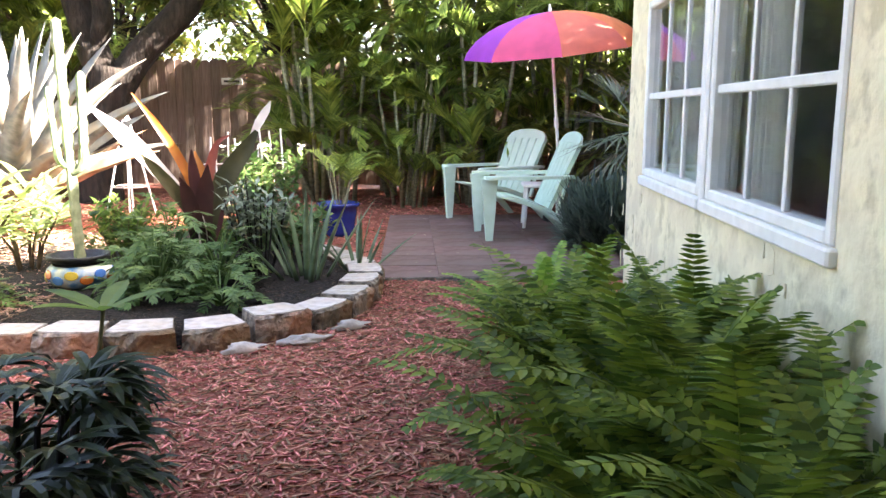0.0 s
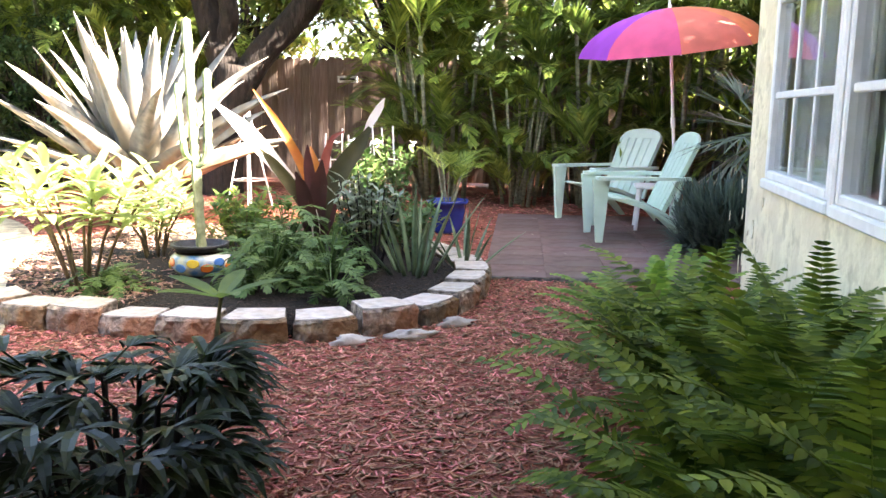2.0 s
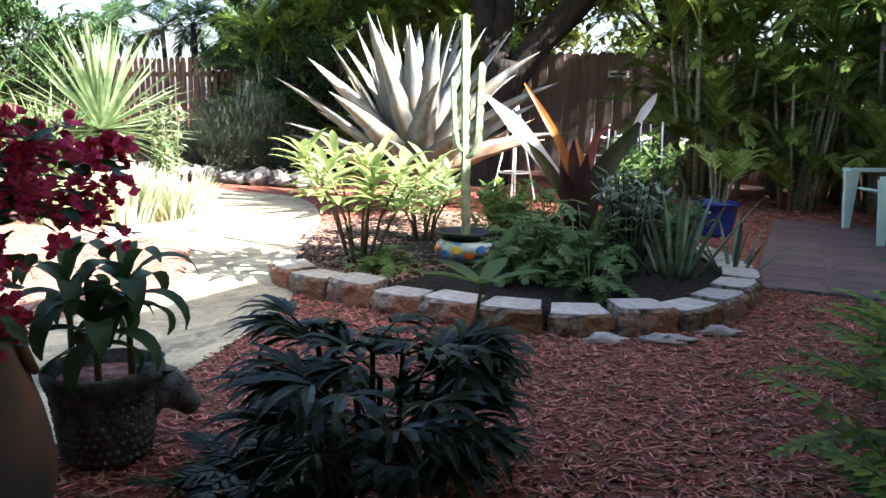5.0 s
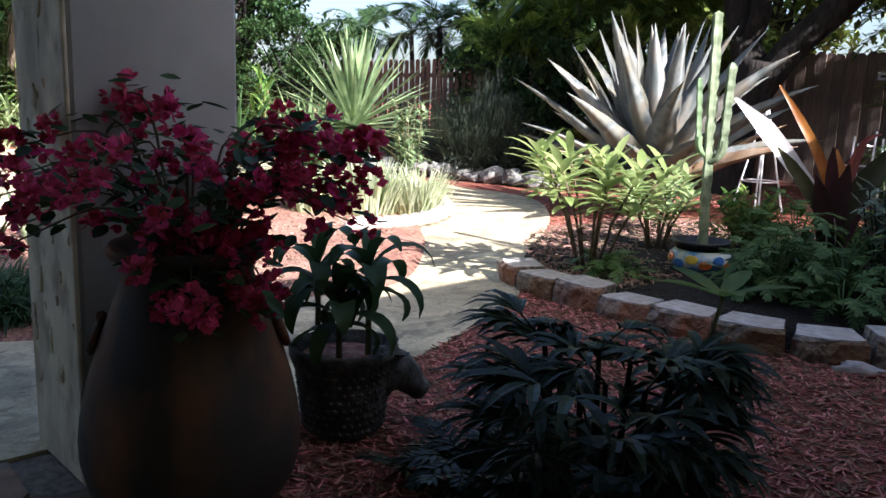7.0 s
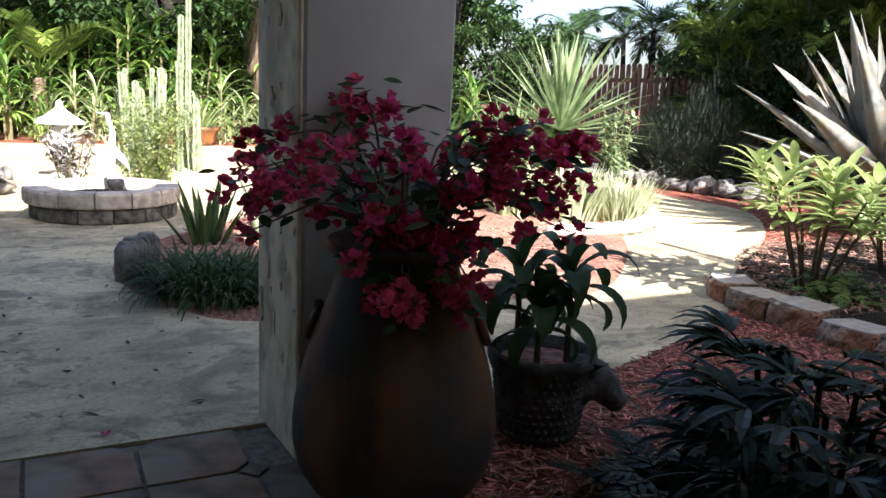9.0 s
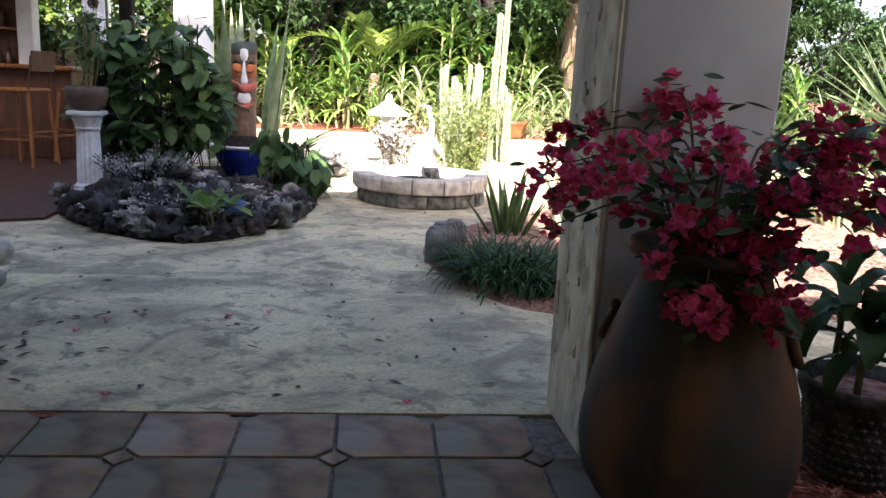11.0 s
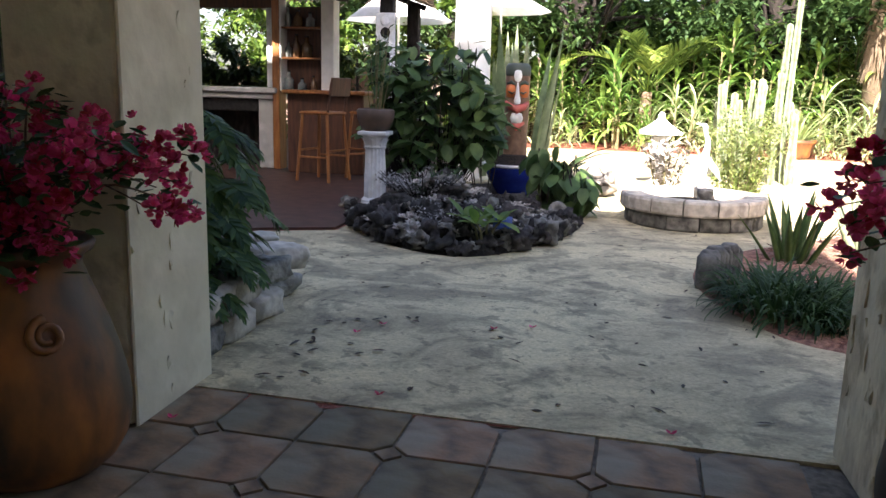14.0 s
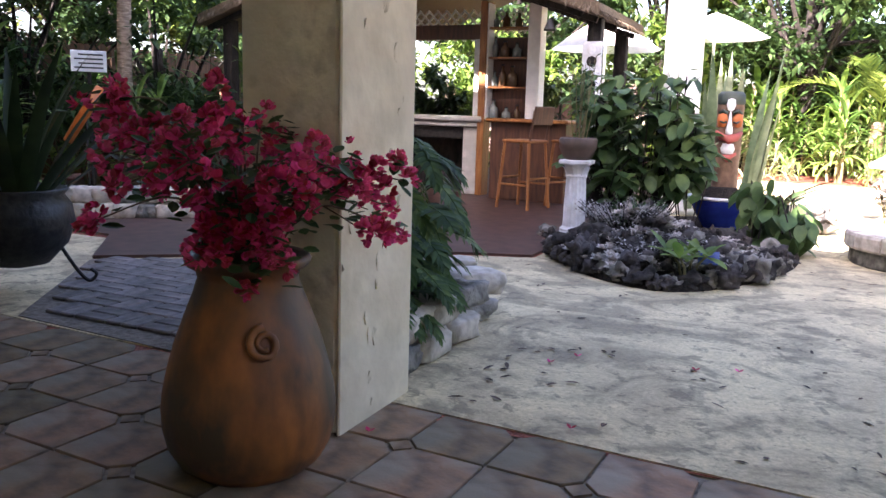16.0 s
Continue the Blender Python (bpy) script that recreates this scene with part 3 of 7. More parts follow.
WINDOWS = [window_unit("window_1", *WIN[0], 3, "white window with three by two panes in the stucco wall"),
           window_unit("window_2", *WIN[1], 3, "white window with three by two panes beside the house corner")]
structure("trim_mullion", Shape().box(HX - 0.02, WIN[0][1] + 0.022, WZ0 - 0.06, HX + 0.1, WIN[1][0] - 0.022, WZ1 + 0.02, 0.01), WHITE, "white post between the two windows")
for a, b, w in ((2.88, 3.28, 0), (3.46, 4.0, 1), (4.02, 4.60, 1)):
    rows = []
    for z in (0.755, 1.0, 1.5, WZ1 - 0.01):
        rows.append([(HX + 0.15 + 0.024 * math.sin(i * 1.5), a + (b - a) * i / 28, z) for i in range(29)])
    part("curtain", Shape().grid(rows), CURTAIN, WINDOWS[w], "pale hanging curtain", True)


pa = thing("porch_pillar", "square stucco porch pillar with a worn yellowed edge", "pillar")
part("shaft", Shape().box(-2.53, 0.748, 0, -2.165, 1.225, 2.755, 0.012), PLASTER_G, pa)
# worn cream paint, lightened in colour for light from the open side
part("edge_board", Shape().box(-2.535, 0.735, 0.0, -2.160, 0.7475, 2.75, 0.004), PAINT_Y, pa, "worn cream painted face, lightened as if lit from the open side")
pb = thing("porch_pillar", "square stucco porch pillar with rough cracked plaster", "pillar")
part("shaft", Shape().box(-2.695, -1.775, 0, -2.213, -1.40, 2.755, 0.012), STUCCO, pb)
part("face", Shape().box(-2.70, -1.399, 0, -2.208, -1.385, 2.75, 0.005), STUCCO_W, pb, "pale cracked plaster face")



def flakes(place, w, h, count, size, seed):
    """Shallow curled flakes of plaster standing off a wall face, from across and up."""
    r = random.Random(seed)
    sh = Shape()
    for _ in range(count):
        u, v, s = r.uniform(0, w), r.uniform(0.02, h), size * r.uniform(0.4, 1.5)
        k = r.choice((5, 6, 7))
        ring = [(u + s * 0.42 * r.uniform(0.5, 1.1) * math.cos(2 * math.pi * i / k), v + s * r.uniform(0.6, 1.1) * math.sin(2 * math.pi * i / k)) for i in range(k)]
        lift = [r.choice((0.001, 0.002, 0.007)) for _ in ring]
        sh.add([place(p, q, 0.0) for p, q in ring] + [place(p, q, t) for (p, q), t in zip(ring, lift)] + [place(u, v, 0.0035)],
               [(i, (i + 1) % k, k + (i + 1) % k, k + i) for i in range(k)] + [(k + i, k + (i + 1) % k, 2 * k) for i in range(k)])
    return sh


tagged(part("plaster_flakes", flakes(lambda u, v, t: (-2.69 + u, -1.3855 + t, v), 0.47, 2.7, 38, 0.035, 3), STUCCO_W, pb), "", "", "", "stuff")
tagged(part("plaster_flakes", flakes(lambda u, v, t: (-2.52 + u, 0.7355 - t, v), 0.34, 2.7, 60, 0.03, 5), PAINT_Y, pa), "", "", "", "stuff")
tagged(part("plaster_flakes", flakes(lambda u, v, t: (HX - 0.0005 - t, 1.3 + u, v), 4.5, 0.68, 34, 0.05, 4), STUCCO, bpy.data.objects["wall_house"]), "", "", "", "stuff")

# porch floor: tiles with every other corner cut by a small square
fl = structure("floor_porch", Shape().plate([(-2.826, -6.5), (HX, -6.5), (HX, 0.95), (-2.16, 0.95), (-2.16, 0.79), (-2.456, 0.79)], -0.06, -0.006), GROUT, "grey grout bed of the porch floor")
P, G, C = 0.299, 0.010, 0.052
FT = -2.9                               # turn of the tile rows to the house


def tile_shape(flip):
    a = P / 2 - G / 2
    o = [(-a + C, -a), (a, -a), (a, a - C), (a - C, a), (-a, a), (-a, -a + C)]
    if flip:
        o = [(-x, y) for x, y in reversed(o)]
    top = [(x * 0.985, y * 0.985) for x, y in o]
    k = len(o)
    vs = [(x, y, 0) for x, y in o] + [(x, y, 0.009) for x, y in o] + [(x, y, 0.013) for x, y in top]
    fs = [tuple(range(2 * k, 3 * k))]
    for b in (0, k):
        fs += [(b + i, b + (i + 1) % k, b + k + (i + 1) % k, b + k + i) for i in range(k)]
    return Shape().add(vs, fs)


kinds = []
for flip in (False, True):
    kinds.append(part("tile", tile_shape(flip), TILE, fl))
dot = part("dot_tile", Shape().plate([(-C * 0.82, 0), (0, -C * 0.82), (C * 0.82, 0), (0, C * 0.82)], 0, 0.012), TILE, fl)
rt = random.Random(4)
first = [True, True, True]
FLOOR = pose(-2.191, 0.015, 0, 0, 0, FT)
for i in range(12):
    for j in range(-2, 16):
        x, y = P * (i - 0.5), P * (1.5 - j)
        if y < -4.6:
            continue
        k = (i + j) % 2
        m = FLOOR @ pose(x, y, -0.009 + rt.uniform(-0.001, 0.001), rt.uniform(-0.25, 0.25), rt.uniform(-0.25, 0.25), rt.uniform(-0.6, 0.6))
        if m.translation.x > HX - 0.14 or m.translation.y > 0.97 or (m.translation.y > 0.62 and m.translation.x < -2.2):
            continue
        if first[k]:
            kinds[k].matrix_basis, first[k] = m, False
        else:
            again(kinds[k], m)
        if k == 0:
            m = FLOOR @ pose(x - P / 2, y - P / 2, -0.009)
            if i and first[2]:
                dot.matrix_basis, first[2] = m, False
            elif i:
                again(dot, m)

# brown paver terrace under the chairs
TX, TY, TT = -0.69, 5.20, 5.1
tc_, ts_ = math.cos(radians(TT)), math.sin(radians(TT))


def terrace(u, v):
    return TX + u * tc_ - v * ts_, TY + u * ts_ + v * tc_


pv = structure("pavement_terrace", Shape().plate([terrace(0, 0), terrace(2.95, 0), terrace(2.95, 3.39), terrace(0, 3.39)], -0.04, 0.024), PAVER, "mortar bed of the paver terrace")
S = 0.42
slab = part("paver", Shape().box(-S / 2 + 0.002, -S / 2 + 0.002, 0, S / 2 - 0.002, S / 2 - 0.002, 0.022, 0.002), PAVER, pv)
for i in range(7):
    for j in range(8):
        m = pose(*terrace(S * (i + 0.5), S * (j + 0.5)), 0.006 + rt.uniform(-0.0015, 0.0015), rt.uniform(-0.3, 0.3), rt.uniform(-0.3, 0.3), TT)
        if i == j == 0:
            slab.matrix_basis = m
        else:
            again(slab, m)
edge_strip = part("edge_strip", Shape().box(0, -0.012, -0.02, 2.95, 0.0, 0.026, 0.003), EDGING, pv, "thin pale edging strip")
edge_strip.matrix_basis = pose(TX, TY - 0.004, 0, 0, 0, TT)
litter = Shape()
for i in range(60):
    x_, y_ = terrace(rt.uniform(0.05, 2.4), rt.uniform(0.05, 3.3))
    litter.blade((x_, y_, 0.032), rt.uniform(0, 6.28), rt.uniform(-0.05, 0.2), rt.uniform(0.02, 0.09), rt.uniform(0.006, 0.02), 0.3, 3, 0.3)
tagged(part("leaf_bits", litter, L_DEAD), "dry pale leaf bits scattered on the terrace", "leaves", "", "stuff")

# brick pad beside the porch
bp = structure("pavement_brick", Shape().plate([(-3.89, -4.44), (-2.685, -3.56), (-2.635, -2.62), (-2.595, -1.8), (-2.74, -1.79), (-4.45, -2.45), (-4.75, -3.36)], -0.02, 0.010), GROUT, "mortar bed of the brick pad")
BR = mat("grey_brick", (0.10, 0.088, 0.08), (0.20, 0.175, 0.16), 15, 0.85, 0.4, vary=0.25)
b0 = part("brick", Shape().box(-0.098, -0.046, 0, 0.098, 0.046, 0.02, 0.006), BR, bp)
k = 0
for i in range(9):
    for j in range(10):
        for q in (0, 1):
            x, y = -2.68 - 0.208 * i, -2.52 - 0.208 * j - (0.0 if q else 0.104)
            m = pose(x, y, 0.008, 0, 0, 0) if (i + j) % 2 else pose(x + (0.052 if q else -0.052), y + (-0.052 if q else 0.052), 0.008, 0, 0, 90)
            if 0.40 * (x + 3.89) + 0.32 * (y + 4.44) < 0.03 or 1.02 * (y + 4.44) - 0.88 * (x + 3.89) < 0.05 or x > -2.70 + 0.05 * (y + 1.8):
                continue
            if k == 0:
                b0.matrix_basis = m
            else:
                again(b0, m)
            k += 1


# ---- fences round the garden ----
def board(h, w):
    t, c = 0.02, w * 0.28
    o = [(-w / 2, 0), (w / 2, 0), (w / 2, h - c), (w / 2 - c, h), (-w / 2 + c, h), (-w / 2, h - c)]
    vs = [(x, -t / 2, z) for x, z in o] + [(x, t / 2, z) for x, z in o]
    return Shape().add(vs, [tuple(range(6)), tuple(range(11, 5, -1))] + [(i, i + 6, (i + 1) % 6 + 6, (i + 1) % 6) for i in range(6)])


def fence(label, x0, y0, x1, y1, h, w, gap, material, seed):
    r = random.Random(seed)
    th = thing("fence", label, "fence")
    L = math.hypot(x1 - x0, y1 - y0)
    turn = math.degrees(math.atan2(y1 - y0, x1 - x0))
    put(th, x0, y0, 0, turn)
    b = None
    for i in range(int(L / (w + gap))):
        m = pose((i + 0.5) * (w + gap), (0.011 if i % 2 else -0.011) if gap < 0.01 else 0.0, 0.03 + r.uniform(-0.02, 0.02), 0, r.uniform(-0.5, 0.5), 0)
        if b is None:
            b = part("board", board(h, w), material, th)
            b.matrix_basis = m
        else:
            again(b, m)
    for z in (0.35, h - 0.35):
        part("rail", Shape().box(0, 0.02, z, L, 0.06, z + 0.09), material, th)
    for i in range(int(L / 2.4) + 1):
        part("post", Shape().box(i * 2.4 - 0.05, 0.06, 0, i * 2.4 + 0.05, 0.16, h - 0.05), material, th)
    return th


fence("weathered brown board fence behind the tree", -8.4, 12.1, 1.2, 12.1, 1.9, 0.15, -0.012, FENCE, 1)
fence("reddish board fence behind the palms", 1.2, 12.1, 5.0, 12.1, 1.95, 0.15, -0.012, FENCE_R, 2)
fence("dark red-brown picket fence with gaps", -18.0, 12.1, -8.4, 12.1, 1.9, 0.12, 0.06, FENCE_R, 3)
fence("reddish board fence beside the house end", 3.2, 6.97, 3.2, 12.1, 1.95, 0.15, -0.012, FENCE_R, 4)
fence("brown board fence behind the south planting", -16.0, -9.6, -1.0, -9.6, 1.85, 0.15, -0.012, FENCE_R, 5)
fence("brown board fence behind the west planting", -20.5, -9.6, -20.5, 12.1, 1.85, 0.35, -0.012, FENCE, 6)

# ---- the round bed: ring of blocks and its plants ----
def ring_blocks():
    r = random.Random(11)
    th = thing("garden_bed_wall", "low curved ring of tan split-face concrete blocks edging the soil", "garden wall")
    line = spline([(-3.50, 3.98), (-2.98, 3.62), (-2.45, 3.54), (-1.92, 3.51), (-1.46, 3.58), (-1.08, 3.79), (-0.81, 4.16), (-0.73, 4.6), (-0.75, 5.05), (-0.94, 5.5), (-1.28, 5.95), (-1.72, 6.35)], 24)
    pts = [Vector((p[0], p[1], 0)) for p in line]
    d, marks, acc, w = 0.0, [], 0.0, 0.305
    for a, b in zip(pts, pts[1:]):
        acc += (b - a).length
        if acc >= w:
            marks.append(b)
            acc = 0.0
    for a, b in zip(marks, marks[1:]):
        c, t = (a + b) / 2, b - a
        W, D, H = t.length / 2 + 0.004, 0.10, 0.118 + r.uniform(-0.008, 0.012)
        # trapezoid plan, rough outer face
        rows = []
        o = Vector((r.uniform(0, 50), r.uniform(0, 50), 0))
        for z in (0.0, 0.05, 0.10, H - 0.012, H):
            row = []
            for i in range(9):
                s = -1 + 2 * i / 8
                bulge = 0.028 * (1 - abs(s) ** 3) + (0.030 * noise.noise(Vector((s * 2.2, z * 14, 0)) + o) + 0.016 * noise.noise(Vector((s * 6.0, z * 40, 7)) + o) if 0 < z < H else 0.012 * noise.noise(Vector((s * 3.0, 0, 3)) + o))
                row.append((s * (W if z < H else W - 0.012), -D - bulge + (0.012 if z == H else 0), z))
            row += [(W * 0.80, D * 0.3, z), (W * 0.74, D, z), (-W * 0.74, D, z), (-W * 0.80, D * 0.3, z)]
            rows.append(row)
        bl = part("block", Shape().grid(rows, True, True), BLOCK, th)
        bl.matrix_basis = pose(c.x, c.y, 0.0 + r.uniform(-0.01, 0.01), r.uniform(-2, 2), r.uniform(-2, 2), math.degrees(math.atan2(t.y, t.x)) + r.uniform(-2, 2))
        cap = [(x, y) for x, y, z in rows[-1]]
        # smooth top plate; its paler tone puts light from above into the colour
        tp = part("block_top", Shape().plate([(x * 0.985, y * 0.97) for x, y in cap], H - 0.004, H + 0.006), BLOCKTOP, bl, "smooth top face, made paler as if lit from above")
    return th


ring_blocks()
for x, y, s in ((-0.66, 4.0, 0.9), (-0.84, 3.72, 1.1), (-1.10, 3.56, 0.9)):
    put(tagged(part("stone", lump(random.Random(int(s * 10)), 0.11 * s, 0.05, 0.028, 0.9, 12, 7), BLOCKTOP, None, "", True), "small flat grey stone at the foot of the blocks", "stone", "loose stones"), x, y, -0.01, 30)


def ribbon(points, widths, face, fold=0.25, steps=5):
    """A long leaf along a line, its upper side turned to face."""
    line, sh, rows = spline(points, steps), Shape(), []
    k, f = len(line), Vector(face).normalized()
    for i, p in enumerate(line):
        p = Vector(p)
        d = (Vector(line[min(i + 1, k - 1)]) - Vector(line[max(i - 1, 0)])).normalized()
        u = d.cross(f).normalized()
        q = i / (k - 1) * (len(widths) - 1)
        a = min(int(q), len(widths) - 2)
        w = (widths[a] + (widths[a + 1] - widths[a]) * (q - a)) / 2
        nrm = u.cross(d)
        rip = 0.08 * w * math.sin(i * 1.7)
        rows.append([tuple(p + u * w + nrm * rip), tuple(p + u * w * 0.5 - nrm * fold * w * 0.6), tuple(p - nrm * fold * w), tuple(p - u * w * 0.5 - nrm * fold * w * 0.6), tuple(p - u * w - nrm * rip)])
    return sh.grid(rows)


def strap_plant():
    """Tall cordyline with a few long folded purple, orange, olive and pale leaves."""
    th = put(thing("cordyline", "tall plant with long purple, orange and white strap leaves", "plant"), -1.89, 5.28, 0.0, 17)
    # run across and height of each leaf's line, its widths, how far it leans forward, kind
    specs = [([(0, 0.12), (-0.03, 0.42), (-0.26, 0.74), (-0.45, 0.97), (-0.655, 1.16)], (0.05, 0.07, 0.105, 0.115, 0.02), -0.10, L_CORD_W),
             ([(0, 0.12), (-0.02, 0.50), (-0.12, 0.79), (-0.265, 1.04), (-0.41, 1.25)], (0.04, 0.055, 0.065, 0.05, 0.01), 0.02, L_CORD_O),
             ([(0, 0.12), (-0.02, 0.50), (-0.045, 0.74), (-0.05, 0.88)], (0.06, 0.10, 0.07, 0.01), -0.06, L_CORD_R),
             ([(0.01, 0.12), (0.03, 0.55), (0.07, 0.78), (0.12, 0.92), (0.20, 0.97)], (0.06, 0.09, 0.065, 0.035, 0.01), 0.04, L_CORD_P),
             ([(0.02, 0.12), (0.06, 0.45), (0.16, 0.68), (0.29, 0.86), (0.38, 1.00)], (0.06, 0.11, 0.14, 0.11, 0.03), -0.03, L_CORD_G),
             ([(0.34, 0.95), (0.40, 1.06), (0.45, 1.14), (0.48, 1.20)], (0.03, 0.06, 0.05, 0.005), -0.05, L_CORD_W),
             ([(0, 0.12), (-0.06, 0.42), (-0.16, 0.60), (-0.27, 0.75), (-0.36, 0.86)], (0.05, 0.08, 0.09, 0.07, 0.01), -0.16, L_CORD_G),
             ([(0, 0.12), (0.0, 0.40), (0.03, 0.62), (0.05, 0.78)], (0.08, 0.13, 0.11, 0.01), -0.09, L_CORD_R),
             ([(0, 0.12), (-0.05, 0.38), (-0.09, 0.58), (-0.13, 0.70)], (0.08, 0.12, 0.09, 0.01), -0.12, L_CORD_R),
             ([(0, 0.12), (0.07, 0.36), (0.13, 0.52), (0.22, 0.62)], (0.07, 0.11, 0.08, 0.01), 0.10, L_CORD_R),
             ([(0, 0.12), (0.02, 0.45), (0.0, 0.70), (-0.04, 0.86)], (0.06, 0.10, 0.08, 0.01), 0.14, L_CORD_O)]
    for line, widths, lean, m in specs:
        part("leaf", ribbon([(u, lean * (i / (len(line) - 1)), z) for i, (u, z) in enumerate(line)], widths, (0.12, -1.0, 0.35)), m, th, smooth=True)
    part("stem", Shape().tube([(0, 0, -0.02), (0, 0, 0.2)], [0.05, 0.035]), L_CORD_R, th)


strap_plant()


def columnar(sh, p, h, r, n=6, lean=(0, 0), waves=8):
    """A ribbed cactus column with a rounded top."""
    rows = []
    for i in range(waves + 4):
        s = min(1.0, i / waves)
        z = h * s if i <= waves else h + r * (0.5 + 0.25 * (i - waves))
        k = 1.0 if i <= waves else (0.85, 0.55, 0.08)[i - waves - 1]
        k *= 1 + 0.15 * math.sin(i * 2.4)
        row = []
        for j in range(n * 2):
            a = math.pi * j / n
            q = r * k * (1.0 if j % 2 == 0 else 0.62)
            row.append((p[0] + lean[0] * s + q * math.cos(a), p[1] + lean[1] * s + q * math.sin(a), p[2] + z))
        rows.append(row)
    return sh.grid(rows, True, True)


def potted_cactus():
    th = put(thing("cactus", "tall ribbed green cactus with side arms growing in a painted pot", "cactus"), -2.37, 4.5, 0.24)
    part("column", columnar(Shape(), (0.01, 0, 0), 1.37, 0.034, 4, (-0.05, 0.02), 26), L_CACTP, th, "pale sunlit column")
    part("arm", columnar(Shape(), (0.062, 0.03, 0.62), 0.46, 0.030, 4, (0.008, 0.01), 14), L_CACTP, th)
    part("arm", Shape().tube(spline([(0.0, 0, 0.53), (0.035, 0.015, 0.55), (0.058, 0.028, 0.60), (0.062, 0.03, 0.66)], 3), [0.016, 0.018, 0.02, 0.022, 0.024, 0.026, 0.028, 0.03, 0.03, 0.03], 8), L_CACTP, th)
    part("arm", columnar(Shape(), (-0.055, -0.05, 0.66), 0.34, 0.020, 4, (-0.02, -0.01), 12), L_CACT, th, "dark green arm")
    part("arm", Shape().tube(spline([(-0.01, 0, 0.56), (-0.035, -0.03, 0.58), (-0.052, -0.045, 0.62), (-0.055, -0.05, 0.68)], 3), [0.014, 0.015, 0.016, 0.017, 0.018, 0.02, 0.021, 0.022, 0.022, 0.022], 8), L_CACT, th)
    pot = put(thing("painted_pot", "round glazed pot painted with blue, yellow and orange flowers", "plant pot"), -2.37, 4.5, 0.09)
    TAL = mat("painted_glaze", (0.55, 0.60, 0.52), (0.68, 0.66, 0.48), 9, 0.2, 0.05, c3=(0.10, 0.26, 0.50), big=9)
    part("bowl", Shape().lathe([(0.08, 0), (0.15, 0.03), (0.185, 0.08), (0.18, 0.125), (0.15, 0.15), (0.14, 0.15), (0.13, 0.11)], 24), TAL, pot, smooth=True)
    fl = [((0.62, 0.16, 0.03), "orange"), ((0.08, 0.22, 0.55), "blue"), ((0.70, 0.50, 0.06), "yellow")]
    ms = [mat(n + "_glaze", c, tuple(v * 0.8 for v in c), 9, 0.2, 0) for c, n in fl]
    for i in range(14):
        a = i * 2 * math.pi / 14
        z = 0.075 + 0.03 * (i % 2)
        part("painted_flower", Shape().lathe([(0.003, 0), (0.040, 0.0), (0.034, 0.005), (0.003, 0.006)], 12), ms[i % 3], pot).matrix_basis = pose(0.181 * math.cos(a), 0.181 * math.sin(a), z, 0, 84 if i % 2 else 98, math.degrees(a)) @ Matrix.Diagonal((0.7, 1.0, 1, 1))
    part("inner_pot", Shape().lathe([(0.12, 0.08), (0.15, 0.18), (0.175, 0.185), (0.178, 0.205), (0.16, 0.205), (0.145, 0.17)], 24), IRON, pot, "black plastic nursery pot", True)
    part("soil", Shape().lathe([(0.001, 0.165), (0.15, 0.165), (0.14, 0.13)], 16), SOIL, pot)


potted_cactus()


def whorl_shrub(th, r, n_stem, h, leaf, width, per, m, spread=0.35, droop=0.9, stem=STEM):
    """Bare forking stems with whorls of long leaves at their tips."""
    for i in range(n_stem):
        a = 2 * math.pi * i / n_stem + r.uniform(-0.3, 0.3)
        d = spread * r.uniform(0.4, 1.0)
        tip = (d * math.cos(a), d * math.sin(a), h * r.uniform(0.72, 1.0))
        part("stem", Shape().tube([(0.04 * math.cos(a), 0.04 * math.sin(a), -0.05), (tip[0] * 0.45, tip[1] * 0.45, tip[2] * 0.5), tip], [0.011, 0.009, 0.006], 6), stem, th, smooth=True)
        for k in range(per):
            b = a + 2.4 * k + r.uniform(-0.25, 0.25)
            part("leaf", Shape().blade((tip[0] * (1 - 0.012 * k), tip[1] * (1 - 0.012 * k), tip[2] * (1 - 0.016 * k)), b, r.uniform(-0.2, 0.3) + 0.8 * (1 - k / per), leaf * r.uniform(0.7, 1.1), width, droop * r.uniform(0.6, 1.2), 5, 0.22, prof=BROAD), m, th, smooth=True)
    return th


rs = random.Random(21)
put(whorl_shrub(thing("frangipani_shrub", "young shrub with whorls of long lime-green sunlit leaves", "shrub"), rs, 9, 0.76, 0.24, 0.056, 22, L_FRANGI, 0.46, 1.0, STEM_B), -2.82, 3.98, 0.06)
put(whorl_shrub(thing("leafy_shrub", "small shrub with bright sunlit leaves behind the cactus pot", "shrub"), rs, 7, 0.46, 0.18, 0.045, 18, L_LIME, 0.34, 0.9, STEM_B), -2.95, 4.95, 0.06)
put(whorl_shrub(thing("leafy_shrub", "pale sunlit shrub with soft leaves near the agave", "shrub"), rs, 7, 0.52, 0.18, 0.045, 18, L_LIME, 0.40, 0.9, STEM_B), -3.35, 5.6, 0.05)


def lobed_clump(th, r, count, h, reach, m, leaf=0.22):
    """Clump of deeply cut leaves on arching stalks."""
    for i in range(count):
        a, e = r.uniform(0, 6.28), r.uniform(0.35, 1.25)
        L = r.uniform(0.5, 1.0) * reach
        sh = Shape()
        tip = (L * 0.7 * math.cos(a) * math.cos(e), L * 0.7 * math.sin(a) * math.cos(e), h * math.sin(e) * r.uniform(0.35, 1.0))
        sh.tube([(0, 0, 0), (tip[0] * 0.5, tip[1] * 0.5, tip[2] * 0.65), tip], [0.006, 0.005, 0.004], 4)
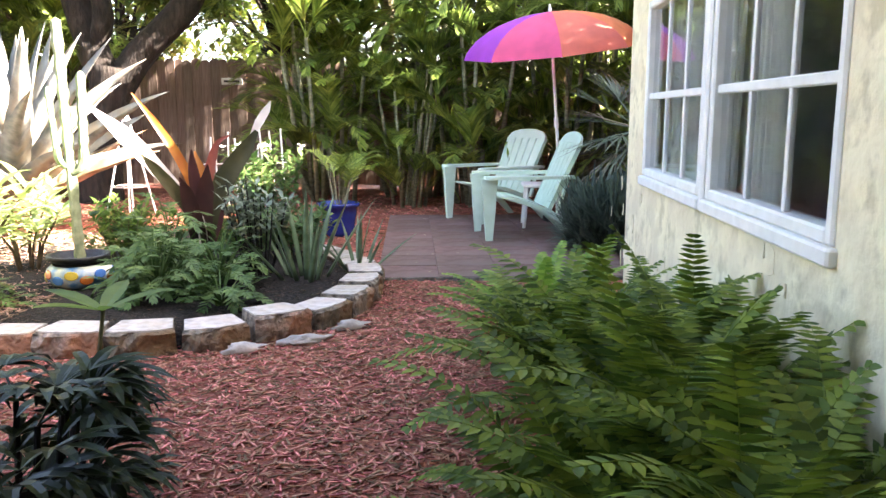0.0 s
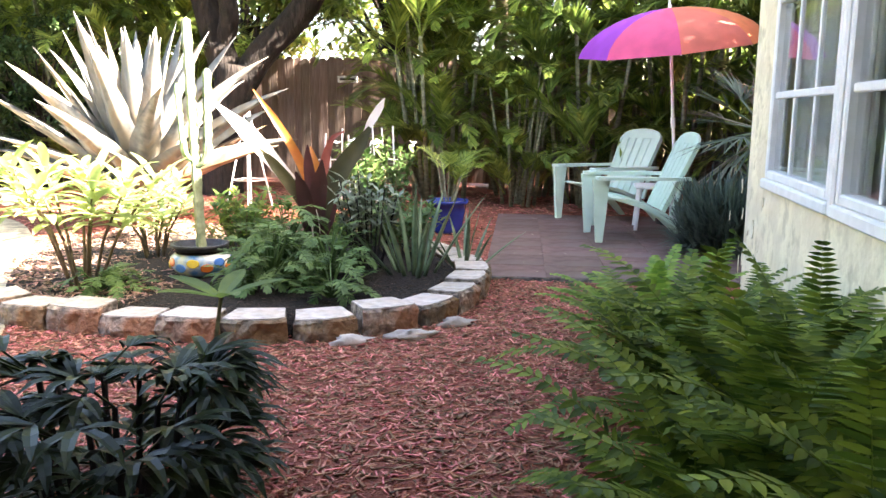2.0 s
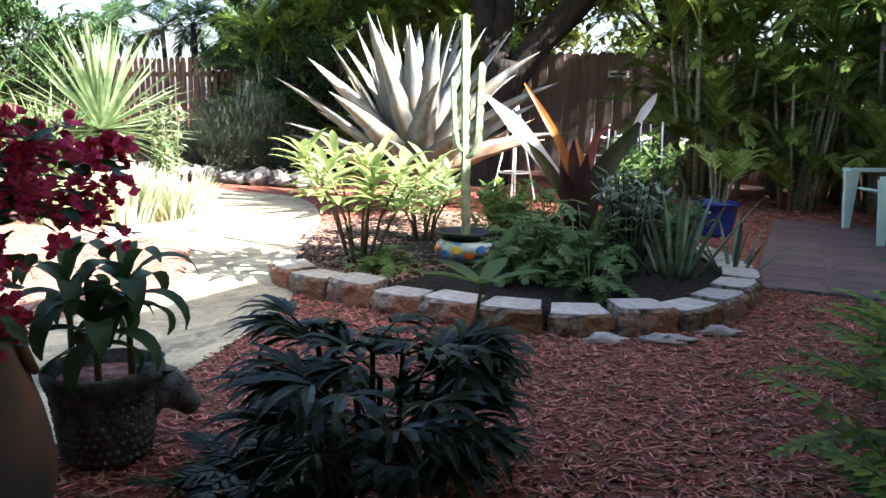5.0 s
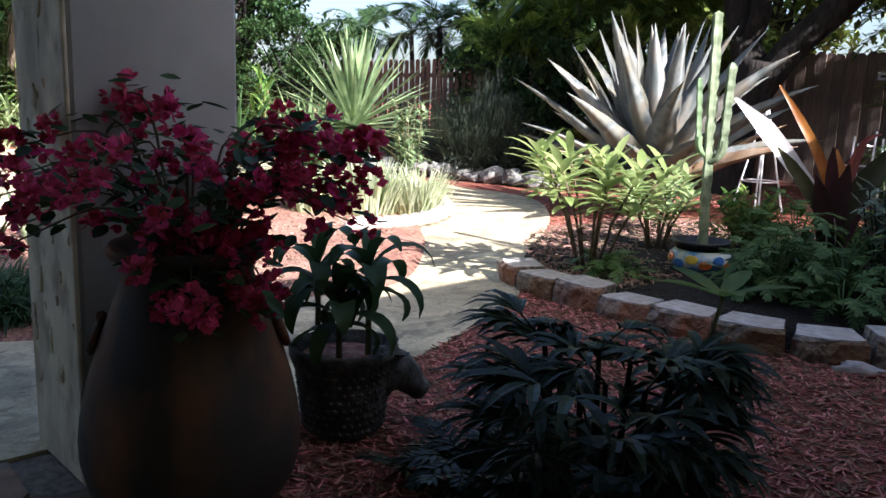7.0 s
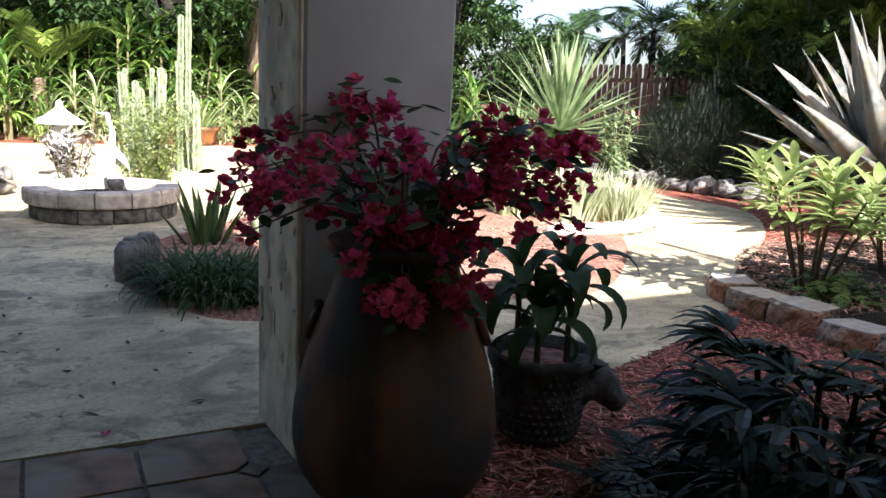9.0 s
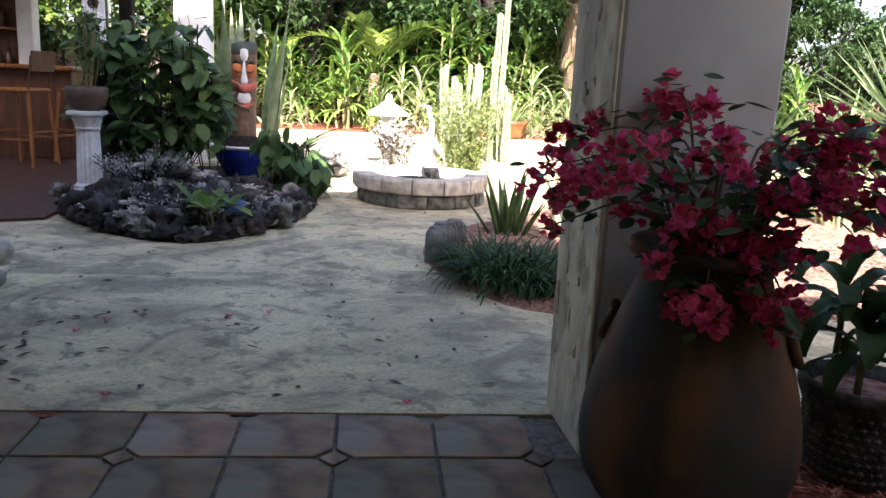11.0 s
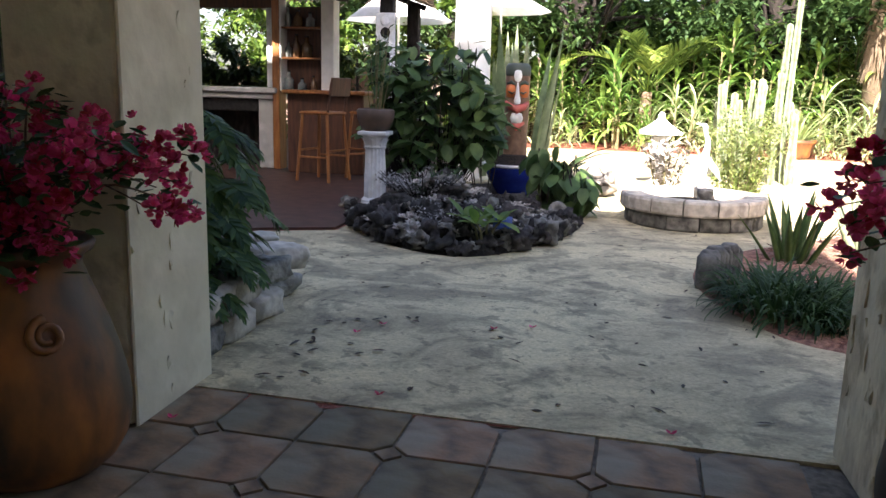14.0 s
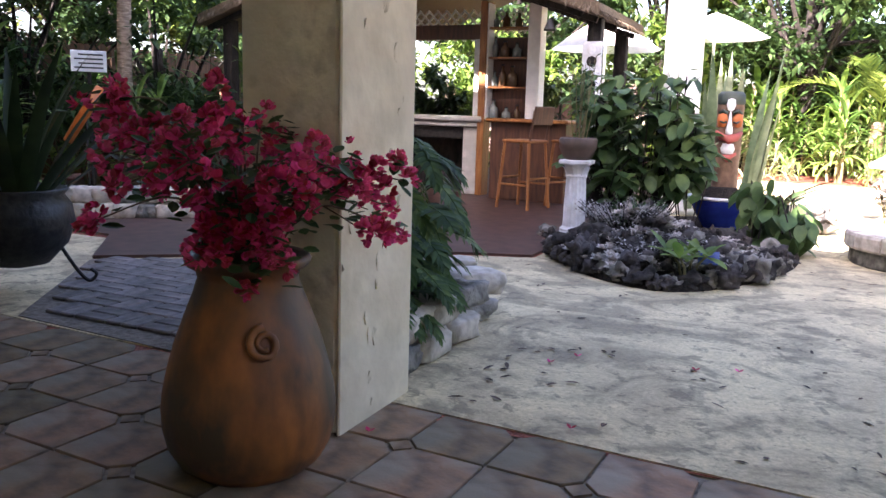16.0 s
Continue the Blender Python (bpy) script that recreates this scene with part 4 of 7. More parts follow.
        sh.frond(tip, a + r.uniform(-0.5, 0.5), 0.7 - r.uniform(0, 1.4), leaf * r.uniform(0.9, 1.45), 0.9, 6, leaf * 0.52, leaf * 0.17, 4, 0.02, 1.25, 0.4, 0.5, 0.0, 0.003, 2, r)
        part("leaf", sh, m, th)
    return th


rp = random.Random(31)
put(lobed_clump(thing("philodendron", "low clump of deeply cut mid-green leaves in the soil bed", "plant"), rp, 120, 0.42, 0.44, L_BED, 0.13), -1.80, 4.24, 0.08)
put(lobed_clump(thing("philodendron", "clump of cut green leaves beside the tall red plant", "plant"), rp, 60, 0.36, 0.38, L_BED, 0.13), -1.55, 4.55, 0.1, 40)
put(lobed_clump(thing("philodendron", "low clump of cut leaves under the sunlit shrub", "plant"), rp, 36, 0.16, 0.42, L_BED, 0.12), -2.72, 3.98, 0.08)
put(lobed_clump(thing("philodendron", "small clump of cut green leaves at the bed's front", "plant"), rp, 34, 0.24, 0.34, L_BED, 0.12), -1.38, 4.08, 0.08)
put(lobed_clump(thing("philodendron", "clump of cut green leaves beside the painted pot", "plant"), rp, 45, 0.50, 0.40, L_BED, 0.16), -1.98, 4.95, 0.1, 90)


def bushy(th, r, h, radius, count, leaf, m, stems=10, thick=0.006, stemmat=STEM, low=0.3, flowers=None, tuft=1):
    """Upright stems with small leaves round the upper part."""
    for i in range(stems):
        a, d = r.uniform(0, 6.28), radius * math.sqrt(r.random())
        tip = (d * math.cos(a), d * math.sin(a), h * r.uniform(0.7, 1.0))
        b = (tip[0] * 0.35, tip[1] * 0.35, 0)
        part("stem", Shape().tube([b, ((b[0] + tip[0]) * 0.52, (b[1] + tip[1]) * 0.48, tip[2] * 0.5), tip], [thick, thick * 0.8, thick * 0.5], 5), stemmat, th)
        sh = Shape()
        for k in range(count // stems):
            s = low + (1 - low) * r.random()
            p = tuple(b[j] + (tip[j] - b[j]) * s + r.uniform(-0.03, 0.03) for j in range(3))
            sh.blade(p, r.uniform(0, 6.28), r.uniform(-0.5, 0.9), leaf * r.uniform(0.7, 1.3), leaf * 0.45, 0.6, 2, 0.15, prof=BROAD)
        part("foliage", sh, m, th)
    if flowers:
        for i in range(7):
            a, d = r.uniform(0, 6.28), radius * r.random()
            sh = Shape()
            for k in range(6):
                sh.blade((d * math.cos(a), d * math.sin(a), h * r.uniform(0.95, 1.02)), k * 1.05, 0.4, 0.045, 0.025, 0.3, 2, 0.1, prof=BROAD)
            part("flower", sh, flowers, th)
    return th


put(bushy(thing("flowering_bush", "green bush with small white flowers behind the strap plant", "bush"), random.Random(41), 0.78, 0.38, 1300, 0.085, L_BED, 22, flowers=WHITE), -1.72, 6.3, 0.08)
put(bushy(thing("croton", "upright shrub with bare brown stems and grey-green leaves", "shrub"), random.Random(42), 0.66, 0.22, 420, 0.075, L_SAGE, 16, 0.008, BARK, 0.55), -1.38, 4.85, 0.08)

put(bushy(thing("ground_cover", "low leafy green plant filling the middle of the bed", "plant"), random.Random(43), 0.40, 0.34, 900, 0.075, L_BED, 20), -1.35, 5.55, 0.08)
put(bushy(thing("ground_cover", "low leafy green plant beside the tall strap plant", "plant"), random.Random(44), 0.45, 0.36, 900, 0.08, L_MID, 20), -2.45, 5.25, 0.08)
put(bushy(thing("ground_cover", "low green plant in front of the flowering bush", "plant"), random.Random(45), 0.36, 0.30, 600, 0.07, L_MID, 16), -1.95, 5.75, 0.08)


def swords(th, r, count, h, width, m, spread=0.3, lean=0.35, thick=0.25, droop=0.2, label=""):
    for i in range(count):
        a = 2.4 * i + r.uniform(-0.2, 0.2)
        d = spread * 0.35 * math.sqrt(i / count)
        part("leaf", Shape().blade((d * math.cos(a), d * math.sin(a), -0.02), a, radians(90) - lean * (0.25 + i / count) - r.uniform(0, 0.12), h * r.uniform(0.65, 1.0), width, droop, 6, 0.3, thick, SWORD), m, th, label, True)
    return th


put(swords(thing("aloe_plant", "upright grey-green sword-leaved plant at the bed's edge", "plant"), random.Random(51), 13, 0.66, 0.046, L_ALOE, 0.4, 0.5), -1.08, 4.82, 0.1)
put(swords(thing("aloe_plant", "small sword-leaved plant with thin leaning leaves", "plant"), random.Random(52), 9, 0.5, 0.035, L_ALOE, 0.3, 0.7), -0.82, 5.25, 0.08)


def agave():
    r = random.Random(61)
    th = put(thing("agave", "huge blue-grey agave rosette with pointed spiny leaves in the sun", "agave"), -4.25, 7.0, 0.35)
    n = 50
    prof = lambda s: (0.60 + 0.40 * math.sin(min(1, s * 1.7) * 2.0)) * max(0.012, 1 - s ** 2.0) * (1 + 0.06 * math.sin(s * 31))
    for i in range(n):
        s = i / n
        a = 2.3999 * i
        e = radians(86 - 66 * s ** 0.85)
        L = (1.40 + 0.22 * math.sin(s * 3.1)) * r.uniform(0.86, 1.06)
        old = s > 0.86 and i % 2
        part("leaf", Shape().blade((0.10 * s * math.cos(a), 0.10 * s * math.sin(a), 0.18 * (1 - s)), a, e, L, 0.29 + 0.07 * s, r.uniform(-0.10, 0.42) + 0.25 * s, 16, 0.55, 0.05, prof, r.uniform(-0.25, 0.25), r.uniform(-0.5, 0.5)), L_AGAVED if old else L_AGAVE, th, "dry tan lower leaf" if old else "", True)
    part("heart", Shape().lathe([(0.02, -0.35), (0.22, -0.3), (0.26, 0.0), (0.12, 0.25), (0.01, 0.3)], 14), L_AGAVED, th, "tan woody base", True)


agave()


def obelisk(x, y, h, base, label, legs=4):
    th = put(thing("plant_trellis", label, "trellis"), x, y)
    for k in range(legs):
        a = k * 2 * math.pi / legs + 0.5
        part("leg", Shape().tube([(base * math.cos(a), base * math.sin(a), 0), (0.015 * math.cos(a), 0.015 * math.sin(a), h)], 0.011, 6), WHITE, th)
    for f in (0.30, 0.62):
        rr = base * (1 - f)
        part("ring", Shape().tube([(rr * math.cos(t * math.pi / 8), rr * math.sin(t * math.pi / 8), h * f) for t in range(17)], 0.008, 6), WHITE, th)


obelisk(-3.82, 8.45, 1.12, 0.26, "white wire obelisk trellis standing in the mulch", 4)
rk = random.Random(70)
tr = put(thing("stake_trellis", "row of short white stakes tied to a rail", "trellis"), -2.6, 8.9)
for i in range(9):
    part("stake", Shape().tube([(i * 0.11 - 0.5, 0, 0), (i * 0.11 - 0.5 + rk.uniform(-0.06, 0.06), rk.uniform(-0.05, 0.05), rk.uniform(0.75, 0.98))], 0.011, 5), WHITE, tr)
part("rail", Shape().tube([(-0.55, 0, 0.55), (0.45, 0, 0.57)], 0.008, 5), WHITE, tr)

bpt = put(thing("blue_pot", "cobalt blue glazed pot with a rolled rim beside the terrace", "plant pot"), -1.31, 7.24)
part("body", Shape().lathe([(0.12, 0), (0.14, 0.04), (0.165, 0.2), (0.178, 0.27), (0.195, 0.275), (0.197, 0.305), (0.175, 0.31), (0.16, 0.26)], 26), COBALT, bpt, smooth=True)
part("soil", Shape().lathe([(0.001, 0.275), (0.165, 0.27), (0.15, 0.24)], 16), SOIL, bpt)
pp = put(thing("potted_palm", "thin bamboo palm growing in the blue pot", "palm"), -1.31, 7.24, 0.27)
rq = random.Random(71)
for i in range(9):
    a, L = rq.uniform(0, 6.28), rq.uniform(0.12, 0.35)
    part("cane", Shape().tube([(0.06 * math.cos(a), 0.06 * math.sin(a), 0), (0.13 * math.cos(a), 0.13 * math.sin(a), L)], [0.009, 0.005], 5), CANE, pp)
    part("frond", Shape().frond((0.13 * math.cos(a), 0.13 * math.sin(a), L), a, 1.0, 0.34, 1.4, 12, 0.14, 0.014, rnd=rq), L_PALM, pp)


# ---- ferns and fan palm by the porch ----
def fern(th, r, count, L, m, up=(0.5, 1.35), leaf=0.095, droop=1.25, per=28, wide=0.025):
    for i in range(count):
        a = 2.4 * i + r.uniform(-0.3, 0.3)
        e = r.uniform(*up)
        d = 0.10 * r.random()
        part("frond", Shape().frond((d * math.cos(a), d * math.sin(a), 0), a, e, L * r.uniform(0.7, 1.1), droop * r.uniform(0.7, 1.3), per, leaf, wide, 9, 0.08, 1.5, 1.15, 0.35, -0.05, 0.0035, 3, r), m, th)
    return th


rf = random.Random(81)
f0 = put(fern(thing("boston_fern", "large arching green fern with feathery fronds against the house wall", "fern", "ferns along the wall"), rf, 30, 0.86, L_FERN), 0.50, 2.72, 0.02)
f1 = put(fern(thing("boston_fern", "large arching green fern with feathery fronds against the house wall", "fern", "ferns along the wall"), rf, 28, 0.78, L_FERN, (0.75, 1.45), droop=0.95), 0.52, 2.10, 0.02)
for x, y, tn, s, src in ((0.34, 3.05, 80, 0.85, f1), (0.30, 1.75, 250, 0.85, f0), (0.66, 3.2, 200, 0.8, f0), (0.58, 1.55, 20, 0.9, f1), (0.72, 2.40, 300, 0.95, f1), (0.76, 1.85, 170, 1.0, f0), (0.46, 1.30, 60, 0.8, f1), (0.80, 2.85, 30, 0.9, f1), (0.78, 1.25, 120, 0.95, f0), (0.68, 1.68, 210, 0.92, f0), (0.74, 1.45, 290, 0.95, f0)):
    copy_thing(src, pose(x, y, 0.02, 0, 0, tn) @ Matrix.Scale(s, 4))
put(fern(thing("bright_fern", "small bright yellow-green fern behind the large ferns", "fern"), rf, 40, 0.52, L_FERNY, (0.5, 1.4), 0.07, 1.0, 24), 0.30, 3.75, 0.02)


def fan_leaf(sh, p, az, el, L, n, spread, width, droop, r):
    for k in range(n):
        o = spread * (k / (n - 1) - 0.5) * 2
        sh.blade(p, az + o, el * math.cos(o * 0.6) + r.uniform(-0.1, 0.1), L * (1 - 0.25 * abs(o) / max(spread, 0.01)) * r.uniform(0.9, 1.05), width, droop, 4, 0.3, prof=lambda s: (0.4 + 0.6 * min(1, s * 3)) * max(0.08, 1 - s ** 5))


def rhapis():
    r = random.Random(91)
    th = put(thing("lady_palm", "dense clump of glossy dark green fan palm leaves by the porch", "palm"), -1.22, 1.82)
    for i in range(34):
        a, d = r.uniform(0, 6.28), 0.19 * math.sqrt(r.random())
        h = r.uniform(0.04, 0.44)
        base = (d * math.cos(a), d * math.sin(a), 0)
        top = (base[0] * 1.35, base[1] * 1.35, h)
        part("cane", Shape().tube([base, top], [0.011, 0.008], 6), BARK, th)
        for k in range(3):
            b = a + r.uniform(-1.6, 1.6)
            q = (top[0] + 0.09 * math.cos(b), top[1] + 0.09 * math.sin(b), h + r.uniform(-0.02, 0.10))
            sh = Shape().tube([top, q], 0.004, 4)
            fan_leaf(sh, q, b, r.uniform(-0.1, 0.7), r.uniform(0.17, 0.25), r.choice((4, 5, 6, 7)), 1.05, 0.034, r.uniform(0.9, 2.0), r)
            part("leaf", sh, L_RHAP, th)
    return th


rhapis()
th = put(thing("fan_seedling", "tall thin stem with one dark fan of pointed leaves", "plant"), -1.05, 2.05)
part("stem", Shape().tube([(-0.03, -0.05, 0), (0.0, -0.02, 0.35), (0.03, 0, 0.58)], 0.006, 5), STEM, th)
for k in range(5):
    part("leaf", Shape().blade((0.03, 0, 0.58), k * 1.25 + 0.4, 0.4, 0.20, 0.06, 0.6, 5, 0.25, prof=BROAD), L_MID, th)
rl = random.Random(95)
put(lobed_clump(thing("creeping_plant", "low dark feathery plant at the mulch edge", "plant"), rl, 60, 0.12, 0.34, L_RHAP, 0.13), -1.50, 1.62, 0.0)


# ---- big clay jars with bougainvillea ----
def jar(x, y, turn, size, label, m):
    th = put(thing("clay_jar", label, "plant pot", "clay jars"), x, y, 0.004, turn, size)
    part("body", Shape().lathe([(0.16, 0), (0.18, 0.006), (0.22, 0.04), (0.248, 0.09), (0.261, 0.15), (0.263, 0.20), (0.256, 0.26), (0.241, 0.33), (0.218, 0.41), (0.188, 0.49), (0.163, 0.555), (0.149, 0.60), (0.154, 0.622), (0.18, 0.638), (0.188, 0.655), (0.178, 0.668), (0.155, 0.66), (0.135, 0.60)], 44), m, th, smooth=True)
    for k in range(2):
        curl = []
        for t in range(22):
            q, rr = t / 21 * 1.6 * 2 * math.pi + 1.6, 0.047 - 0.0016 * t
            z = 0.445 + rr * math.sin(q)
            curl.append((0.206 - 0.34 * (z - 0.445) + 0.010, rr * math.cos(q), z))
        part("handle", Shape().tube(curl, [0.013 - 0.0003 * t for t in range(22)], 8), m, th, "coiled clay handle", smooth=True).matrix_basis = pose(0, 0, 0, 0, 0, 180 * k)
    part("soil", Shape().lathe([(0.001, 0.62), (0.142, 0.615), (0.13, 0.58)], 18), SOIL, th)
    return th


jar(-1.895, 0.925, 62, 1.06, "tall terracotta jar with grey moss stains, its shaded side put into the colour", CLAY_SHADE)
jar(-1.915, -1.512, 50, 0.965, "tall orange terracotta jar with coiled handles, stained near the neck", CLAY)


def bracts(fs, r, o, R, count):
    """A cluster of papery three-bract flowers."""
    for b in range(count):
        n_ = Vector((r.gauss(0, 1), r.gauss(0, 1), r.gauss(0.35, 1))).normalized()
        p = tuple(o[j] + n_[j] * R * r.uniform(0.5, 1.0) for j in range(3))
        q0, e0 = math.atan2(n_.y, n_.x), math.asin(max(-1, min(1, n_.z)))
        s = r.uniform(0.8, 1.2)
        for k in range(3):
            a = k * 2.094 + b
            fs.blade(p, q0 + 0.75 * math.cos(a), e0 + 0.75 * math.sin(a), 0.022 * s, 0.023 * s, -0.6, 3, 0.25, prof=lambda v: max(0.2, math.sin(math.pi * min(1, v * 0.84 + 0.12)) ** 0.55), roll=r.uniform(-0.8, 0.8))


def bougainvillea(x, y, seed, reach, count, low=0, arms=()):
    r = random.Random(seed)
    th = put(thing("bougainvillea", "bougainvillea with magenta papery flowers in a clay jar", "plant", "bougainvilleas in jars"), x, y, 0.60)
    for i in range(count):
        a = 2.4 * i + r.uniform(-0.5, 0.5)
        q = math.sqrt((i + 0.5) / count)
        d = reach * (0.22 + 0.78 * q)
        z = 0.06 + 0.45 * math.sqrt(max(0.0, 1 - 0.85 * q * q)) * r.uniform(0.35, 1.08)
        if i < low:
            a, d, z = math.atan2(-y, -x) + r.uniform(-0.9, 0.9), reach * r.uniform(0.34, 0.56), r.uniform(-0.14, 0.16) if x > -1.9 else r.uniform(-0.06, 0.16)
        if i >= count - len(arms):
            a, d, z = arms[count - 1 - i]
        tip = (d * math.cos(a), d * math.sin(a), z)
        mid = (tip[0] * 0.45, tip[1] * 0.45, max(0.14, z * 0.75 + 0.10))
        line = spline([(0.04 * math.cos(a), 0.04 * math.sin(a), 0), mid, tip], 5)
        part("stem", Shape().tube(line, [0.005 - 0.0003 * k for k in range(len(line))], 4), STEM_B, th)
        sh = Shape()
        for k in range(15):
            c = line[min(len(line) - 1, int(r.uniform(0.15, 1.0) ** 0.8 * len(line)))]
            p = tuple(c[j] + r.uniform(-0.05, 0.05) for j in range(3))
            sh.blade(p, r.uniform(0, 6.28), r.uniform(-0.7, 0.5), r.uniform(0.035, 0.062), 0.034, 0.5, 3, 0.2, prof=BROAD, roll=r.uniform(-0.5, 0.5))
        part("foliage", sh, L_DARK, th)
        for c in range(3 if i % 3 else 4):
            o = line[-1] if c == 0 else tuple(v + r.uniform(-0.06, 0.06) for v in line[int(len(line) * r.uniform(0.52, 0.95))])
            fs = Shape()
            bracts(fs, r, o, r.uniform(0.018, 0.036), r.choice((6, 10, 14)))
            tagged(part("bloom", fs, L_BOUG, th), "", "", "", "stuff")
    return th


bougainvillea(-1.885, 0.925, 101, 0.47, 40, 11, ((1.0, 0.46, 0.36), (1.35, 0.42, 0.33), (1.2, 0.40, 0.20), (-2.05, 0.46, 0.22), (-1.7, 0.40, 0.14), (1.25, 0.48, 0.26)))
bougainvillea(-1.915, -1.512, 102, 0.43, 48, 13, ((-0.75, 0.42, 0.46), (-0.85, 0.36, 0.38), (2.15, 0.46, 0.26), (2.3, 0.42, 0.18), (2.0, 0.44, 0.12), (-0.95, 0.42, 0.14)))

# dracaena in a grey patterned pot and a small animal figure
GREYPOT = mat("grey_carved_pot", (0.035, 0.033, 0.028), (0.13, 0.125, 0.105), 22, 0.9, 0.8, dist=0.03)
dp = put(thing("carved_pot", "grey carved stone pot on the mulch", "plant pot"), -2.03, 1.52)
part("body", Shape().lathe([(0.11, 0), (0.128, 0.02), (0.148, 0.15), (0.160, 0.255), (0.176, 0.262), (0.178, 0.292), (0.160, 0.297), (0.146, 0.255)], 30), GREYPOT, dp, smooth=True)
part("soil", Shape().lathe([(0.001, 0.262), (0.142, 0.255), (0.13, 0.22)], 14), CHIP, dp)
rd = random.Random(111)
for x, y, h in ((-0.075, -0.05, 0.30), (0.05, 0.06, 0.30), (0.04, -0.05, 0.20)):
    d = put(thing("dracaena", "small dracaena with broad drooping dark leaves in the carved pot", "plant"), -2.03 + x, 1.52 + y, 0.27)
    part("stem", Shape().tube([(0, 0, -0.02), (0.0, 0.0, h)], [0.011, 0.008], 6), STEM, d)
    for i in range(13):
        part("leaf", Shape().blade((0, 0, h - 0.009 * i), 2.4 * i, 1.3 - 0.10 * i, rd.uniform(0.21, 0.29), rd.uniform(0.06, 0.08), 3.0, 8, 0.3, prof=BROAD), L_DARK, d, smooth=True)
knobs = Shape()
for i in range(9):
    z = 0.035 + 0.027 * i
    rr_ = 0.127 + 0.034 * (z / 0.27)
    for j in range(34):
        a = 2 * math.pi * (j + 0.5 * (i % 2)) / 34
        ca, sa = math.cos(a), math.sin(a)
        knobs.add([(rr_ * ca - sa * u * 0.012, rr_ * sa + ca * u * 0.012, z + v * 0.011) for u, v in ((-1, 0), (0, -1), (1, 0), (0, 1))] + [((rr_ + 0.008) * ca, (rr_ + 0.008) * sa, z)], [(0, 1, 4), (1, 2, 4), (2, 3, 4), (3, 0, 4)])
tagged(part("carved_scales", knobs, GREYPOT, dp), "", "", "", "stuff")
head = Shape().tube(spline([(0.10, 0, 0.19), (0.16, 0, 0.195), (0.205, 0, 0.175), (0.245, 0, 0.135), (0.272, 0, 0.11)], 4), [0.085, 0.088, 0.087, 0.084, 0.08, 0.076, 0.072, 0.067, 0.062, 0.056, 0.051, 0.046, 0.043, 0.041, 0.040, 0.038, 0.028], 12)
for sy in (-1, 1):
    head.blade((0.16, sy * 0.05, 0.255), sy * 1.2, 0.7, 0.075, 0.06, 1.4, 4, 0.3, 0.2, BROAD)
part("head", head, GREYPOT, dp, "grey carved animal head with a blunt snout", True).matrix_basis = pose(0, 0, 0, 0, 0, 62)


# ---- terrace furniture ----
def adirondack(x, y, turn):
    """Resin Adirondack chair facing its own -y."""
    th = put(thing("adirondack_chair", "mint-green plastic slatted garden armchair on the brown terrace", "chair", "garden chairs"), x, y, 0.026, turn)
    lean = pose(0, 0.16, 0.27, 66, 0, 0)

    def back_v(u):
        return 0.72 - 0.55 * u * u

    for i in range(5):
        rows = []
        for v in (0.0, 0.35, 0.62):
            w = 0.098 + 0.022 * v / 0.72
            c = (i - 2) * w
            rows.append([(c - w / 2 + 0.005, v, -0.009), (c + w / 2 - 0.005, v, -0.009), (c + w / 2 - 0.005, v, 0.009), (c - w / 2 + 0.005, v, 0.009)])
        part("back_slat", Shape().grid(rows, True, True), PLASTIC, th).matrix_basis = lean
    rows = []
    for k in range(17):
        u = -0.305 + 0.61 * k / 16
        e = back_v(u) - (0.03 if k in (0, 16) else 0.008 if k in (1, 15) else 0.0)
        rows.append([(u, 0.615, -0.012), (u, e, -0.012), (u, e + 0.006, 0.0), (u, e, 0.012), (u, 0.615, 0.012)])
    part("back_crest", Shape().grid(rows, True, True), PLASTIC, th).matrix_basis = lean
    for i in (-1, 1):
        rows = []
        for v in (0.0, 0.3, 0.62):
            c = i * (0.256 + 0.045 * v / 0.62)
            rows.append([(c - 0.014, v, -0.022), (c + 0.014, v, -0.022), (c + 0.014, v, 0.016), (c - 0.014, v, 0.016)])
        part("back_edge", Shape().grid(rows, True, True), PLASTIC, th).matrix_basis = lean
    part("back_rail", Shape().box(-0.25, 0, 0, 0.25, 0.05, 0.03, 0.006), PLASTIC, th).matrix_basis = pose(0, 0.305, 0.52, 66, 0, 0)
    for i in range(5):
        part("seat_slat", Shape().box(-0.26, -0.045, -0.01, 0.26, 0.045, 0.01, 0.005), PLASTIC, th).matrix_basis = pose(0, -0.28 + 0.095 * i, 0.375 - 0.026 * i, -15, 0, 0)
    for s in (-1, 1):
        rows = []
        for q, wd in ((-0.43, 0.035), (-0.42, 0.055), (-0.39, 0.068), (-0.2, 0.062), (0.1, 0.052), (0.30, 0.045), (0.36, 0.03)):
            rows.append([(s * 0.33 - wd, q, 0.535), (s * 0.33 + wd, q, 0.535), (s * 0.33 + wd, q, 0.562), (s * 0.33 - wd, q, 0.562)])
        part("armrest", Shape().grid(rows, True, True), PLASTIC, th)
        rows = [[(s * 0.30 - 0.02, -0.38 - w, z), (s * 0.30 + 0.02, -0.38 - w, z), (s * 0.30 + 0.02, -0.38 + w, z), (s * 0.30 - 0.02, -0.38 + w, z)] for z, w in ((0.0, 0.028), (0.25, 0.05), (0.42, 0.06), (0.54, 0.075))]
        part("front_leg", Shape().grid(rows, True, True), PLASTIC, th)
